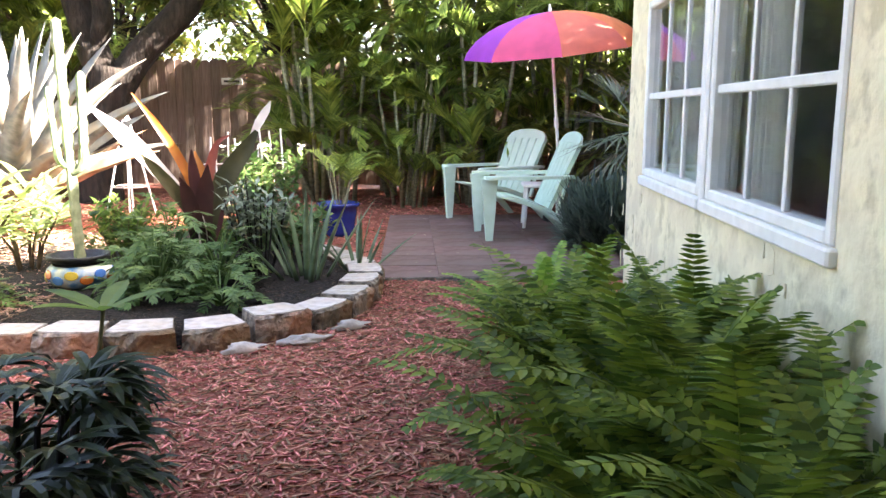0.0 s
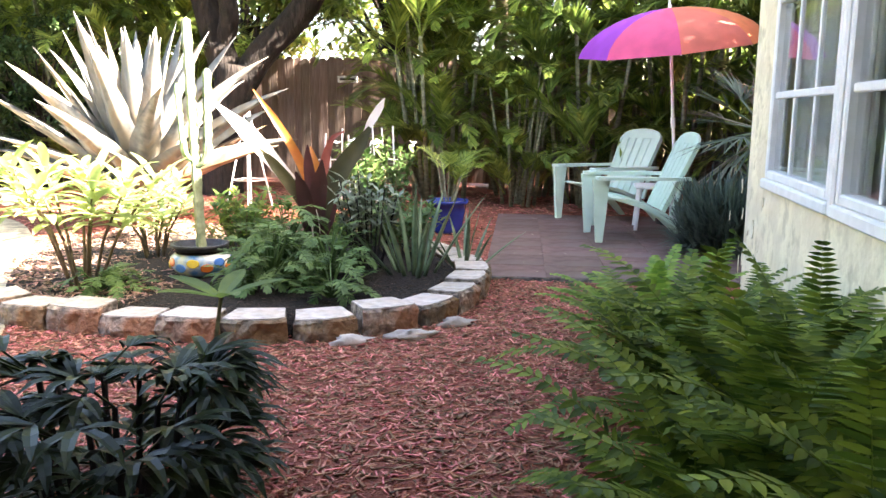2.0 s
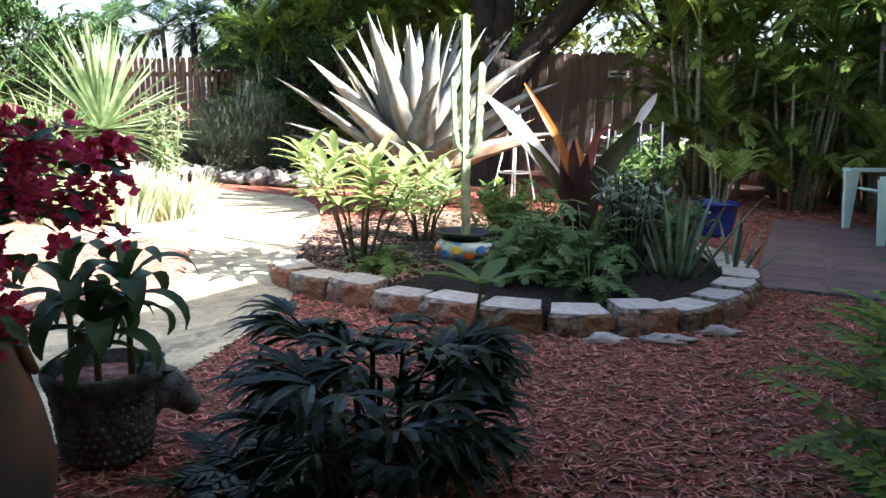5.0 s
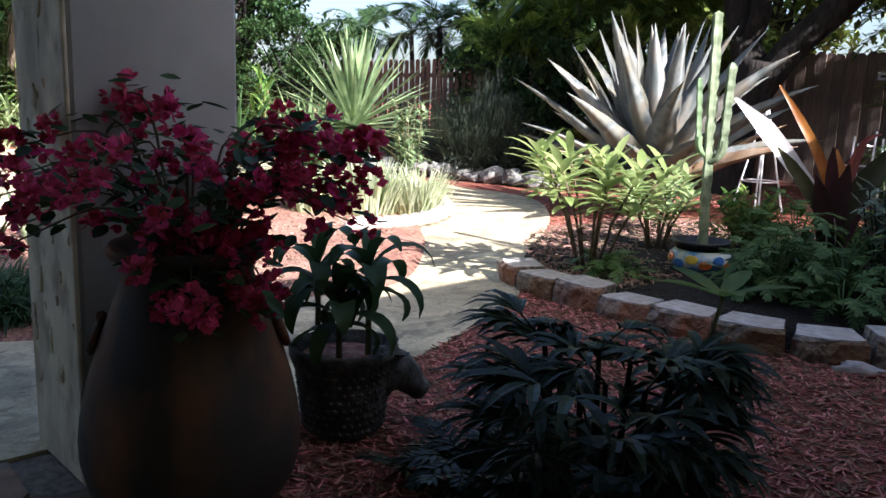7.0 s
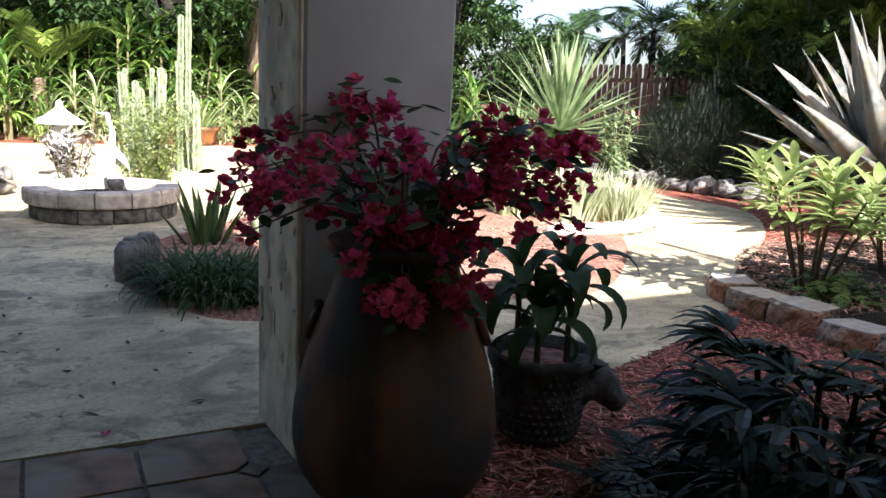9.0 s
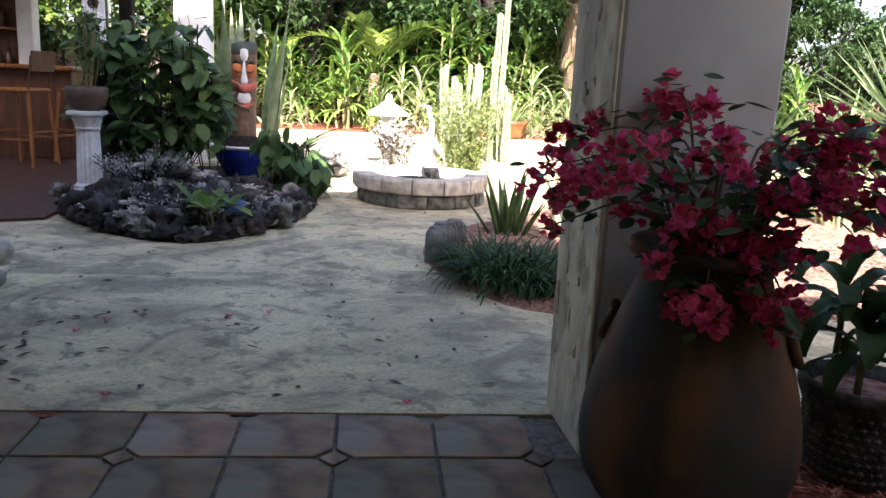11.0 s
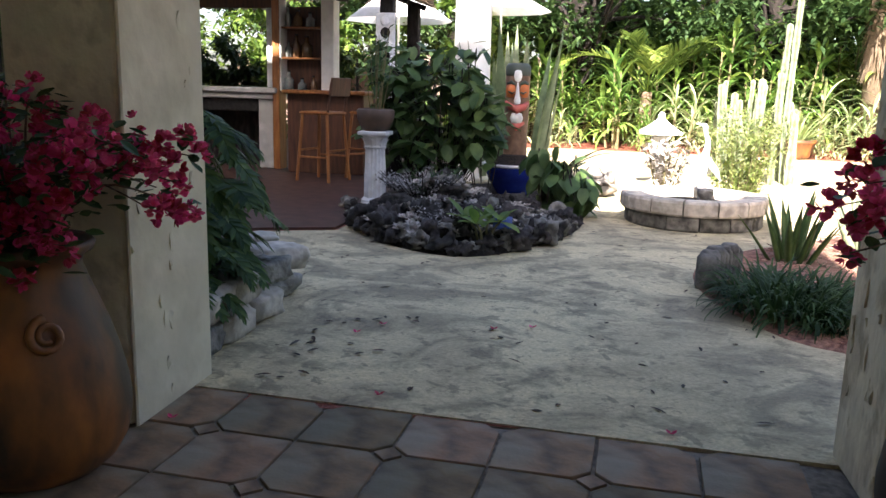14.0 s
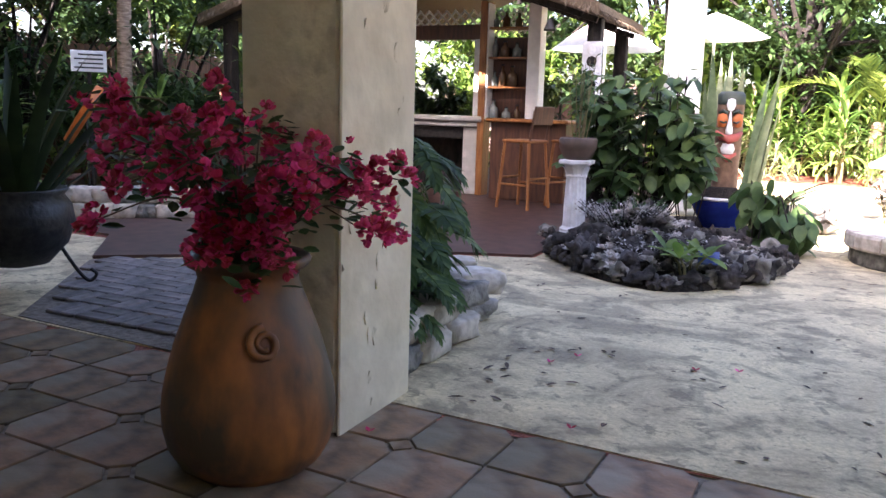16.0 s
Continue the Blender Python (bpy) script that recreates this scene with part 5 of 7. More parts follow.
        rows = [[(s * 0.29 - 0.018, yy - w, z), (s * 0.29 + 0.018, yy - w, z), (s * 0.29 + 0.018, yy + w, z), (s * 0.29 - 0.018, yy + w, z)] for z, yy, w in ((0.0, 0.44, 0.03), (0.14, 0.30, 0.045), (0.27, 0.10, 0.06), (0.36, -0.16, 0.06), (0.39, -0.36, 0.05))]
        part("side_rail", Shape().grid(rows, True, True), PLASTIC, th)
        part("arm_strut", Shape().tube([(s * 0.31, 0.22, 0.24), (s * 0.32, 0.30, 0.54)], 0.02, 6), PLASTIC, th)
    return th


adirondack(0.15, 8.33, -54)
adirondack(0.40, 7.16, -80)
st = put(thing("side_table", "small white plastic side table between the chairs", "table"), 0.60, 7.80, 0.026)
part("tabletop", Shape().box(-0.2, -0.2, 0.39, 0.2, 0.2, 0.42, 0.012), WHITE, st)
for sx in (-1, 1):
    for sy in (-1, 1):
        part("leg", Shape().tube([(sx * 0.18, sy * 0.18, 0), (sx * 0.15, sy * 0.15, 0.4)], 0.018, 6), WHITE, st)


def parasol():
    th = put(thing("parasol", "pink, purple and orange striped garden parasol on a thin white pole", "parasol"), 0.84, 8.18, 0.026)
    part("pole", Shape().tube([(0, 0, 0), (-0.17, 0, 2.12)], 0.016, 8), WHITE, th)
    part("joint", Shape().tube([(-0.077, 0, 0.95), (-0.085, 0, 1.05)], 0.024, 8), WHITE, th)
    part("base", Shape().lathe([(0.2, 0), (0.2, 0.05), (0.05, 0.09), (0.03, 0.16)], 18), IRON, th)
    cols = [(0.82, 0.24, 0.12), (0.80, 0.20, 0.16), (0.62, 0.10, 0.40), (0.42, 0.10, 0.60), (0.44, 0.08, 0.62), (0.80, 0.12, 0.27), (0.82, 0.21, 0.15), (0.80, 0.25, 0.11)]
    R, H, n = 0.90, 0.38, 8
    hub = put(part("canopy_hub", Shape().tube([(0, 0, 0.0), (0, 0, 0.07)], [0.02, 0.008], 8), WHITE, th), -0.17, 0, 2.09)
    hub.matrix_basis = pose(-0.17, 0, 2.09, 8, -6, 0)
    for k in range(n):
        m = mat("canopy_%s" % "abcdefgh"[k], cols[k], tuple(min(1, v * 1.15) for v in cols[k]), 6, 0.7, 0.05, glow=0.5)
        rows = []
        for i in range(8):
            s = i / 7
            row = []
            for j in range(7):
                a = 2 * math.pi * (k + j / 6) / n
                sag = 1 - 0.07 * s * math.sin(math.pi * j / 6)
                row.append((R * math.sin(s * 1.35) / math.sin(1.35) * sag * math.cos(a), R * math.sin(s * 1.35) / math.sin(1.35) * sag * math.sin(a), -H * (1 - math.cos(s * 1.35)) / (1 - math.cos(1.35))))
            rows.append(row)
        part("canopy_panel", Shape().grid(rows), m, hub, smooth=True)
        a = 2 * math.pi * k / n
        part("rib", Shape().tube([(R * math.sin(s * 1.35) / math.sin(1.35) * math.cos(a) * 0.99, R * math.sin(s * 1.35) / math.sin(1.35) * math.sin(a) * 0.99, -H * (1 - math.cos(s * 1.35)) / (1 - math.cos(1.35)) - 0.008) for s in (0, 0.25, 0.5, 0.75, 1)], 0.005, 4), WHITE, hub)


parasol()
rg = random.Random(132)
pal = put(thing("dry_palmetto", "grey spiky palmetto with dry fan leaves beside the house", "palm"), 1.42, 7.15)
part("trunk", Shape().tube([(0, 0, 0), (0.02, 0, 1.0)], [0.09, 0.07], 9), TRUNK, pal)
for i in range(26):
    a = 2.4 * i
    sh = Shape()
    e = rg.uniform(-0.7, 1.0)
    q = (0.35 * math.cos(a) * math.cos(e), 0.35 * math.sin(a) * math.cos(e), 1.0 + 0.35 * math.sin(e))
    sh.tube([(0, 0, 0.98), q], 0.008, 4)
    fan_leaf(sh, q, a, e, rg.uniform(0.4, 0.55), 13, 1.3, 0.022, 0.3, rg)
    part("fan_leaf", sh, L_SAGE if i % 3 else L_DEAD, pal)

# ---- patio islands: grasses, aloe, fountain ring, statue, lantern ----
def tuft(th, r, count, h, m, width=0.012, spread=0.25, droop=1.4, n=5, lean=0.9, name="blade_tuft"):
    """Grass clump, its blades gathered in a few tufts."""
    for t in range(8):
        sh = Shape()
        for i in range(count // 8):
            a = r.uniform(0, 6.28)
            d = spread * math.sqrt(r.random()) * 0.6
            sh.blade((d * math.cos(a), d * math.sin(a), 0), a + r.uniform(-0.6, 0.6), 1.5 - lean * r.random(), h * r.uniform(0.6, 1.1), width, droop * r.uniform(0.5, 1.2), n, 0.25, prof=SWORD)
        tagged(part(name, sh, m, th), "", "", "", "stuff")
    return th


rt2 = random.Random(201)
lg = put(tuft(thing("liriope_clump", "dark green grassy clump at the edge of the island", "grass"), rt2, 300, 0.31, L_DARK, 0.018, 0.42, 2.9, 6, 1.25), -4.12, 0.95, 0.03)
for x, y, tn, s in ((-4.38, 0.90, 70, 0.9), (-3.95, 1.10, 150, 0.65), (-4.35, 1.15, 300, 0.8)):
    copy_thing(lg, pose(x, y, 0.03, 0, 0, tn) @ Matrix.Scale(s, 4))
put(swords(thing("aloe_plant", "upright dark aloe with stiff pointed leaves on the island", "plant"), random.Random(202), 18, 0.52, 0.055, L_BED, 0.35, 0.45), -5.42, 1.24, 0.04)
put(swords(thing("pale_agave", "pale sunlit agave with broad upright leaves", "plant"), random.Random(203), 11, 0.52, 0.11, L_CACTP, 0.3, 0.35), -5.75, 1.80, 0.04)
for i, (x, y, s) in enumerate(((-4.95, 1.75, 1.25), (-5.15, 1.95, 0.9), (-4.75, 2.0, 0.7), (-4.3, 1.85, 0.6))):
    put(tagged(part("rock", lump(random.Random(210 + i), 0.16 * s, 0.12 * s, 0.13 * s, 0.3, 14, 8), ROCK, None, "", True), "grey weathered rock on the red mulch", "rock", "island rocks"), x, y, 0.02, 40 * i)
ed = thing("log_edging", "curved edging of short ribbed grey logs round the island", "edging")
for i, (x, y) in enumerate(spline([(-4.64, 0.62), (-4.74, 0.67), (-4.84, 0.73), (-4.90, 0.79)], 2)):
    part("log", Shape().lathe([(0.055, 0), (0.062, 0.02), (0.060, 0.18 + 0.012 * (i % 3)), (0.042, 0.205 + 0.012 * (i % 3))], 10), EDGING, ed, smooth=True).matrix_basis = pose(x, y, 0, 3 * (i % 2), 0, i * 25)


def ring_wall(cx, cy, R, courses, h, name, label, n=15, a0=0.0, a1=2 * math.pi, m=BLOCK, top_m=BLOCKTOP):
    r = random.Random(7)
    th = put(thing(name, label, "garden wall"), cx, cy)
    for c in range(courses):
        top = c == courses - 1
        k = int(n * (a1 - a0) / (2 * math.pi))
        for i in range(k):
            b0, b1 = a0 + (a1 - a0) * (i + 0.5 * (c % 2)) / k + 0.01, a0 + (a1 - a0) * (i + 1 + 0.5 * (c % 2)) / k - 0.01
            ro, ri = R + (0.03 if top else r.uniform(-0.015, 0.012)), R - 0.16
            rows = []
            for z, ins in ((c * h + 0.003, 0.012), (c * h + 0.02, 0), ((c + 1) * h - 0.02, 0), ((c + 1) * h, 0.012)):
                row = [((ro - ins) * math.cos(b0 + (b1 - b0) * j / 4), (ro - ins) * math.sin(b0 + (b1 - b0) * j / 4), z) for j in range(5)]
                row += [((ri + ins) * math.cos(b1 - (b1 - b0) * j / 4), (ri + ins) * math.sin(b1 - (b1 - b0) * j / 4), z) for j in range(5)]
                rows.append(row)
            part("capstone" if top else "block", Shape().grid(rows, True, True), top_m if top else m, th)
    return th


ring_wall(-7.08, 0.80, 0.57, 2, 0.125, "fountain_ring", "round raised bed of two courses of tan blocks with smooth caps", 14, m=EDGING, top_m=CAPSTONE)
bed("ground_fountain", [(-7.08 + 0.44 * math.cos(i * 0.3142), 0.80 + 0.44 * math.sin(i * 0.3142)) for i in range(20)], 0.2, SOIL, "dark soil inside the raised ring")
her = Shape()
her.tube(spline([(0, 0, 0), (0.0, 0.0, 0.30), (0.02, 0.01, 0.42)], 4), [0.035, 0.04, 0.045, 0.05, 0.055, 0.055, 0.055, 0.05, 0.045], 9)
her.tube(spline([(0.02, 0.01, 0.40), (0.01, 0.03, 0.52), (-0.02, 0.0, 0.60), (0.0, -0.02, 0.68)], 4), [0.045, 0.042, 0.038, 0.034, 0.03, 0.027, 0.025, 0.024, 0.024, 0.026, 0.03, 0.032, 0.02], 8)
her.tube([(0.0, -0.02, 0.675), (0.03, -0.13, 0.685)], [0.016, 0.004], 6)
her.tube([(0.02, 0.02, 0.38), (0.05, 0.14, 0.27), (0.06, 0.20, 0.18)], [0.04, 0.035, 0.008], 7)
put(tagged(part("heron_statue", her, PLASTER, None, "", True), "white plaster heron statue standing in the raised ring", "statue"), -7.45, 0.88, 0.19).matrix_basis = pose(-7.15, 0.87, 0.19) @ Matrix.Diagonal((0.62, 0.72, 0.94, 1))
u = put(thing("small_urn", "small dark urn at the foot of the heron", "urn"), -6.95, 0.88, 0.18)
part("bowl", Shape().lathe([(0.04, 0), (0.045, 0.01), (0.025, 0.03), (0.06, 0.07), (0.07, 0.11), (0.06, 0.13), (0.05, 0.12)], 16), ROCK, u, smooth=True)
put(bushy(thing("feathery_bush", "airy bright green bush behind the raised ring", "bush"), random.Random(221), 0.98, 0.50, 4000, 0.055, L_FRANGI, 44, 0.004, STEM, 0.1), -8.5, 1.40, 0.0)
put(bushy(thing("sunlit_shrub", "pale sunlit shrub beside the stone lantern", "shrub"), random.Random(222), 0.55, 0.30, 500, 0.09, L_ROSE, 16, 0.008), -8.15, 0.62, 0.1)
ln = put(thing("stone_lantern", "pale stone garden lantern with a wide peaked roof", "lantern"), -9.6, 0.68)
part("foot", Shape().lathe([(0.16, 0), (0.16, 0.05), (0.08, 0.09), (0.07, 0.36), (0.13, 0.42), (0.13, 0.45)], 6), PLASTER, ln)
part("light_box", Shape().box(-0.09, -0.09, 0.45, 0.09, 0.09, 0.60, 0.01), PLASTER, ln)
part("roof", Shape().lathe([(0.05, 0.60), (0.27, 0.62), (0.275, 0.645), (0.14, 0.72), (0.06, 0.78), (0.04, 0.80), (0.045, 0.83), (0.02, 0.87)], 6), PLASTER, ln)
dog = lump(random.Random(231), 0.13, 0.17, 0.13, 0.35, 16, 10)
dog.add(*(lambda s: ([(x + 0.04, y - 0.06, z + 0.16) for x, y, z in s.v], s.f))(lump(random.Random(232), 0.085, 0.09, 0.085, 0.3, 12, 8)))
dog.add(*(lambda s: ([(x + 0.06, y + 0.10, z + 0.14) for x, y, z in s.v], s.f))(lump(random.Random(233), 0.06, 0.06, 0.07, 0.3, 10, 6)))
put(tagged(part("garden_figure", dog, MOTTLE, None, "", True), "small mottled stone figure on the bright patio", "statue"), -8.5, 0.02, 0.012)


def cactus_group(x, y, seed, cols, hmin, hmax, label, spread=0.5):
    r = random.Random(seed)
    th = put(thing("cactus_group", label, "cactus"), x, y)
    for i in range(cols):
        a, d = r.uniform(0, 6.28), spread * math.sqrt(r.random())
        part("column", columnar(Shape(), (d * math.cos(a), d * math.sin(a), 0), r.uniform(hmin, hmax), r.uniform(0.032, 0.05), 6, (r.uniform(-0.08, 0.08), r.uniform(-0.08, 0.08)), 8), L_CACTP, th)


cactus_group(-10.75, 1.92, 241, 20, 0.7, 1.4, "group of tall pale columnar cacti in the sun", 0.52)
cactus_group(-10.9, 2.15, 242, 2, 1.8, 2.3, "tallest pale cactus columns above the group", 0.25)
for x, y, s in ((-15.1, 3.4, 1.0),):
    fp = put(thing("terracotta_bowl", "round terracotta bowl planted with a leafy clump", "plant pot"), x, y, 0.02)
    part("bowl", Shape().lathe([(0.22, 0), (0.26, 0.05), (0.33, 0.26), (0.36, 0.28), (0.36, 0.33), (0.32, 0.33), (0.30, 0.26)], 20), CLAY, fp, smooth=True)
    part("soil", Shape().lathe([(0.001, 0.29), (0.31, 0.28), (0.28, 0.2)], 14), SOIL, fp)
    put(swords(thing("potted_strap_plant", "bright strap-leaved plant in the terracotta bowl", "plant"), random.Random(251), 40, 0.8, 0.06, L_LIME, 0.5, 0.9, 0.0, 0.9), x, y, 0.3)

# yucca bed
yu = put(thing("yucca", "round head of stiff sunlit green yucca leaves on a short trunk", "yucca"), -6.75, 5.2)
part("trunk", Shape().tube([(0, 0, 0), (0, 0, 0.75)], [0.08, 0.06], 9), TRUNK, yu)
ry = random.Random(261)
for i in range(110):
    e = radians(88 - 118 * (i / 110) ** 0.9)
    part("leaf", Shape().blade((0, 0, 0.78), 2.3999 * i, e, ry.uniform(0.85, 1.15), 0.075, ry.uniform(0.0, 0.45), 4, 0.35, prof=SWORD), L_YUC, yu)
put(swords(thing("dark_yucca", "dark green spiky yucca in the shade behind the bright one", "yucca"), random.Random(264), 60, 1.15, 0.06, L_DARK, 0.4, 1.3, 0.0, 0.3), -9.9, 5.6, 0.25)
copy_thing(yu, pose(-6.95, 4.75, -0.38, 0, 0, 75) @ Matrix.Scale(0.85, 4))
gr = put(tuft(thing("variegated_grass", "bright pale green grass clump glowing in the sun", "grass"), random.Random(262), 360, 0.52, L_GRASS, 0.026, 0.5, 0.7, 5, 0.5), -5.75, 4.55, 0.04)
copy_thing(gr, pose(-5.5, 4.95, 0.04, 0, 0, 80) @ Matrix.Scale(0.85, 4))
copy_thing(gr, pose(-6.1, 4.25, 0.04, 0, 0, 170) @ Matrix.Scale(0.85, 4))
put(bushy(thing("tall_herb", "tall thin herb with narrow sunlit leaves", "herb"), random.Random(263), 1.15, 0.26, 420, 0.085, L_YUC, 12, 0.006), -6.0, 5.35, 0.03)
eb = thing("stone_edging", "pale flat stones edging the grass bed", "edging")
for i, (x, y) in enumerate(spline([(-5.05, 3.95), (-5.0, 4.4), (-5.12, 4.85), (-5.4, 5.25), (-5.85, 5.6), (-6.4, 5.85)], 3)):
    part("stone", lump(random.Random(270 + i), 0.13, 0.08, 0.07, 0.3, 10, 6), BLOCKTOP, eb, smooth=True).matrix_basis = pose(x, y, 0.0, 0, 0, 60 + i * 13)
rr = random.Random(281)
for i in range(13):
    x, y = -9.4 + 0.24 * i + rr.uniform(-0.05, 0.05), 7.62 + 0.035 * i + rr.uniform(-0.06, 0.06)
    put(tagged(part("rock", lump(random.Random(282 + i), rr.uniform(0.15, 0.26), 0.16, rr.uniform(0.08, 0.13), 0.7, 14, 8), ROCK, None, "", True), "pale rough rock edging the far bed", "rock", "edging rocks"), x, y, 0.0, i * 50)


def fine_bush(x, y, rad, h, count, leaf, m, seed, label):
    r = random.Random(seed)
    th = put(thing("rounded_bush", label, "bush"), x, y)
    for i in range(60):
        a, e = r.uniform(0, 6.28), math.asin(r.uniform(0.02, 1.0))
        k = 0.85 + 0.3 * noise.noise(Vector((math.cos(a) * 2, math.sin(a) * 2, e * 2 + seed)))
        tip = (rad * k * math.cos(a) * math.cos(e), rad * k * math.sin(a) * math.cos(e), h * k * math.sin(e) + 0.1)
        sh = Shape().tube([(tip[0] * 0.15, tip[1] * 0.15, 0), (tip[0] * 0.6, tip[1] * 0.6, tip[2] * 0.7), tip], [0.008, 0.005, 0.002], 4)
        for q in range(count // 60):
            s = r.uniform(0.55, 1.05)
            p = tuple(tip[j] * s + r.uniform(-0.16, 0.16) * rad for j in range(3))
            if p[2] > 0.02:
                sh.blade(p, a + r.uniform(-0.8, 0.8), e + r.uniform(-0.5, 0.6), leaf * r.uniform(0.7, 1.3), leaf * 0.2, 0.3, 1, 0.1, prof=SWORD)
        part("branch", sh, m, th)
    return th


fine_bush(-8.1, 8.62, 1.02, 1.18, 26000, 0.11, L_NEEDLE, 291, "rounded grey-green bush with fine needle leaves in the shade")
fine_bush(1.02, 6.45, 0.42, 0.46, 5000, 0.16, L_BLUE, 293, "blue-green grassy bush against the house corner")
fine_bush(-9.6, 8.4, 0.8, 0.9, 4000, 0.13, L_NEEDLE, 292, "smaller grey-green needle-leaved bush")

# ---- rock island with column, tiki, climbing plant ----
rl2 = random.Random(301)


def mound(x, y):
    """Height of the heaped rocks over the patio."""
    e = max(0.0, 1 - ((x + 6.08) / 0.98) ** 2 - ((y + 1.0) / 0.83) ** 2)
    return 0.015 + 0.05 * e + 0.26 * e * math.exp(-((x + 6.35) / 0.45) ** 2 - ((y + 1.35) / 0.4) ** 2)


for i in range(150):
    a, d = rl2.uniform(0, 6.28), math.sqrt(rl2.random())
    x, y = -6.08 + 0.95 * d * math.cos(a), -1.0 + 0.80 * d * math.sin(a)
    s = rl2.uniform(0.45, 1.25)
    z = mound(x, y)
    m = LAVA if rl2.random() < 0.80 else ROCK
    put(tagged(part("lava_rock", lump(random.Random(310 + i), 0.085 * s, 0.07 * s, 0.075 * s, 1.0, 14, 9), m, None, "", True), "rough dark rock piled on the garden mound", "rock", "mound rocks"), x, y, z, i * 37)
for i, (x, y) in enumerate(spline([(-6.75, -2.1), (-6.0, -1.84), (-5.38, -1.36), (-5.12, -0.85), (-5.66, -0.42), (-6.5, -0.2)], 9)):
    s = rl2.uniform(0.6, 1.3)
    put(tagged(part("lava_rock", lump(random.Random(700 + i), 0.075 * s, 0.06 * s, 0.045 * s, 1.0, 14, 9), LAVA if i % 4 else ROCK, None, "", True), "rough dark rock piled on the garden mound", "rock", "mound rocks"), x + rl2.uniform(-0.05, 0.03), y + rl2.uniform(-0.04, 0.04), 0.005, i * 41)
ros = thing("succulent", "dusty white rosette succulent between dark rocks", "succulent", "mound succulents")
for t_ in range(5):
    ox, oy = (0.0, 0.0) if t_ == 0 else (0.06 * math.cos(t_ * 1.57), 0.06 * math.sin(t_ * 1.57))
    sh = Shape()
    for k in range(13):
        sh.blade((ox, oy, 0.03 - 0.01 * (t_ > 0)), 2.4 * k, 1.3 - 0.095 * k, 0.020 + 0.0025 * k, 0.034, 0.5, 2, 0.2, 0.12, BROAD)
    tagged(part("rosette", sh, L_ROSE, ros), "", "", "", "stuff")
put(ros, -5.45, -1.12, 0.07)
for i in range(60):
    a_, d_ = rl2.uniform(0, 6.28), math.sqrt(rl2.random())
    copy_thing(ros, pose(-6.05 + 0.90 * d_ * math.cos(a_), -1.02 + 0.74 * d_ * math.sin(a_), 0.055 + mound(-6.05 + 0.90 * d_ * math.cos(a_), -1.02 + 0.74 * d_ * math.sin(a_)), rl2.uniform(-15, 15), rl2.uniform(0, 25), i * 47) @ Matrix.Scale(rl2.uniform(0.8, 1.5), 4))
put(bushy(thing("dusty_shrub", "low dark shrub with dusty grey leaves among the rocks", "shrub"), random.Random(401), 0.22, 0.42, 1500, 0.03, L_GREY, 40, 0.005, BARK, 0.35), -6.30, -1.38, 0.20)
put(bushy(thing("dusty_shrub", "low grey-leaved shrub over the rocks", "shrub"), random.Random(402), 0.20, 0.40, 1200, 0.03, L_GREY, 34, 0.005, BARK, 0.35), -5.85, -1.05, 0.06)
put(bushy(thing("dusty_shrub", "low dusty shrub near the solar lamp", "shrub"), random.Random(403), 0.15, 0.32, 700, 0.03, L_GREY, 20, 0.004, BARK, 0.35), -5.55, -0.78, 0.04)
put(bushy(thing("dusty_shrub", "dark shrub beside the white column", "shrub"), random.Random(404), 0.30, 0.24, 600, 0.05, L_DARK, 20, 0.005, BARK, 0.35), -6.45, -1.30, 0.14)
put(whorl_shrub(thing("small_leafy_plant", "small fresh green plant at the front of the rocks", "plant"), random.Random(405), 4, 0.16, 0.17, 0.07, 6, L_MID, 0.16, 0.9), -5.25, -0.72, 0.08)
so = put(thing("solar_lamp", "small solar garden lamp with a blue tilted panel", "lamp"), -5.38, -0.62, 0.05)
part("stake", Shape().tube([(0, 0, 0), (0, 0, 0.13)], 0.01, 6), IRON, so)
part("panel", Shape().box(-0.055, -0.065, -0.006, 0.055, 0.065, 0.006, 0.004), mat("solar_blue", (0.03, 0.05, 0.16), (0.07, 0.10, 0.26), 20, 0.2, 0.0), so).matrix_basis = pose(0, 0, 0.14, 0, 42, 6)

co = put(thing("plaster_column", "short white fluted plaster column with a leafy capital", "column"), -6.68, -1.88, 0.05)
part("base", Shape().lathe([(0.125, 0), (0.125, 0.03), (0.115, 0.05), (0.12, 0.065), (0.10, 0.085)], 24), PLASTER, co)
rows = []
for z, rr_ in ((0.085, 0.096), (0.25, 0.094), (0.50, 0.084)):
    rows.append([(rr_ * (1 - 0.09 * (j % 2)) * math.cos(math.pi * j / 16), rr_ * (1 - 0.09 * (j % 2)) * math.sin(math.pi * j / 16), z) for j in range(32)])
part("shaft", Shape().grid(rows, True, True), PLASTER, co)
cap = Shape().lathe([(0.088, 0.50), (0.095, 0.515), (0.085, 0.53), (0.105, 0.60), (0.13, 0.615)], 20)
for k in range(8):
    a = k * math.pi / 4
    cap.blade((0.085 * math.cos(a), 0.085 * math.sin(a), 0.52), a, 1.45, 0.09, 0.05, 1.6, 5, 0.2, 0.15, BROAD)
part("capital", cap, PLASTER, co)
part("abacus", Shape().box(-0.125, -0.125, 0.615, 0.125, 0.125, 0.65, 0.008), PLASTER, co)
pl = put(thing("planter_bowl", "dark brown bowl planter resting on the white column", "plant pot"), -6.68, -1.88, 0.70)
part("bowl", Shape().lathe([(0.09, 0), (0.12, 0.02), (0.155, 0.1), (0.16, 0.17), (0.145, 0.185), (0.14, 0.15)], 20), mat("brown_bowl", (0.06, 0.04, 0.03), (0.12, 0.08, 0.06), 8, 0.6, 0.2), pl, smooth=True)
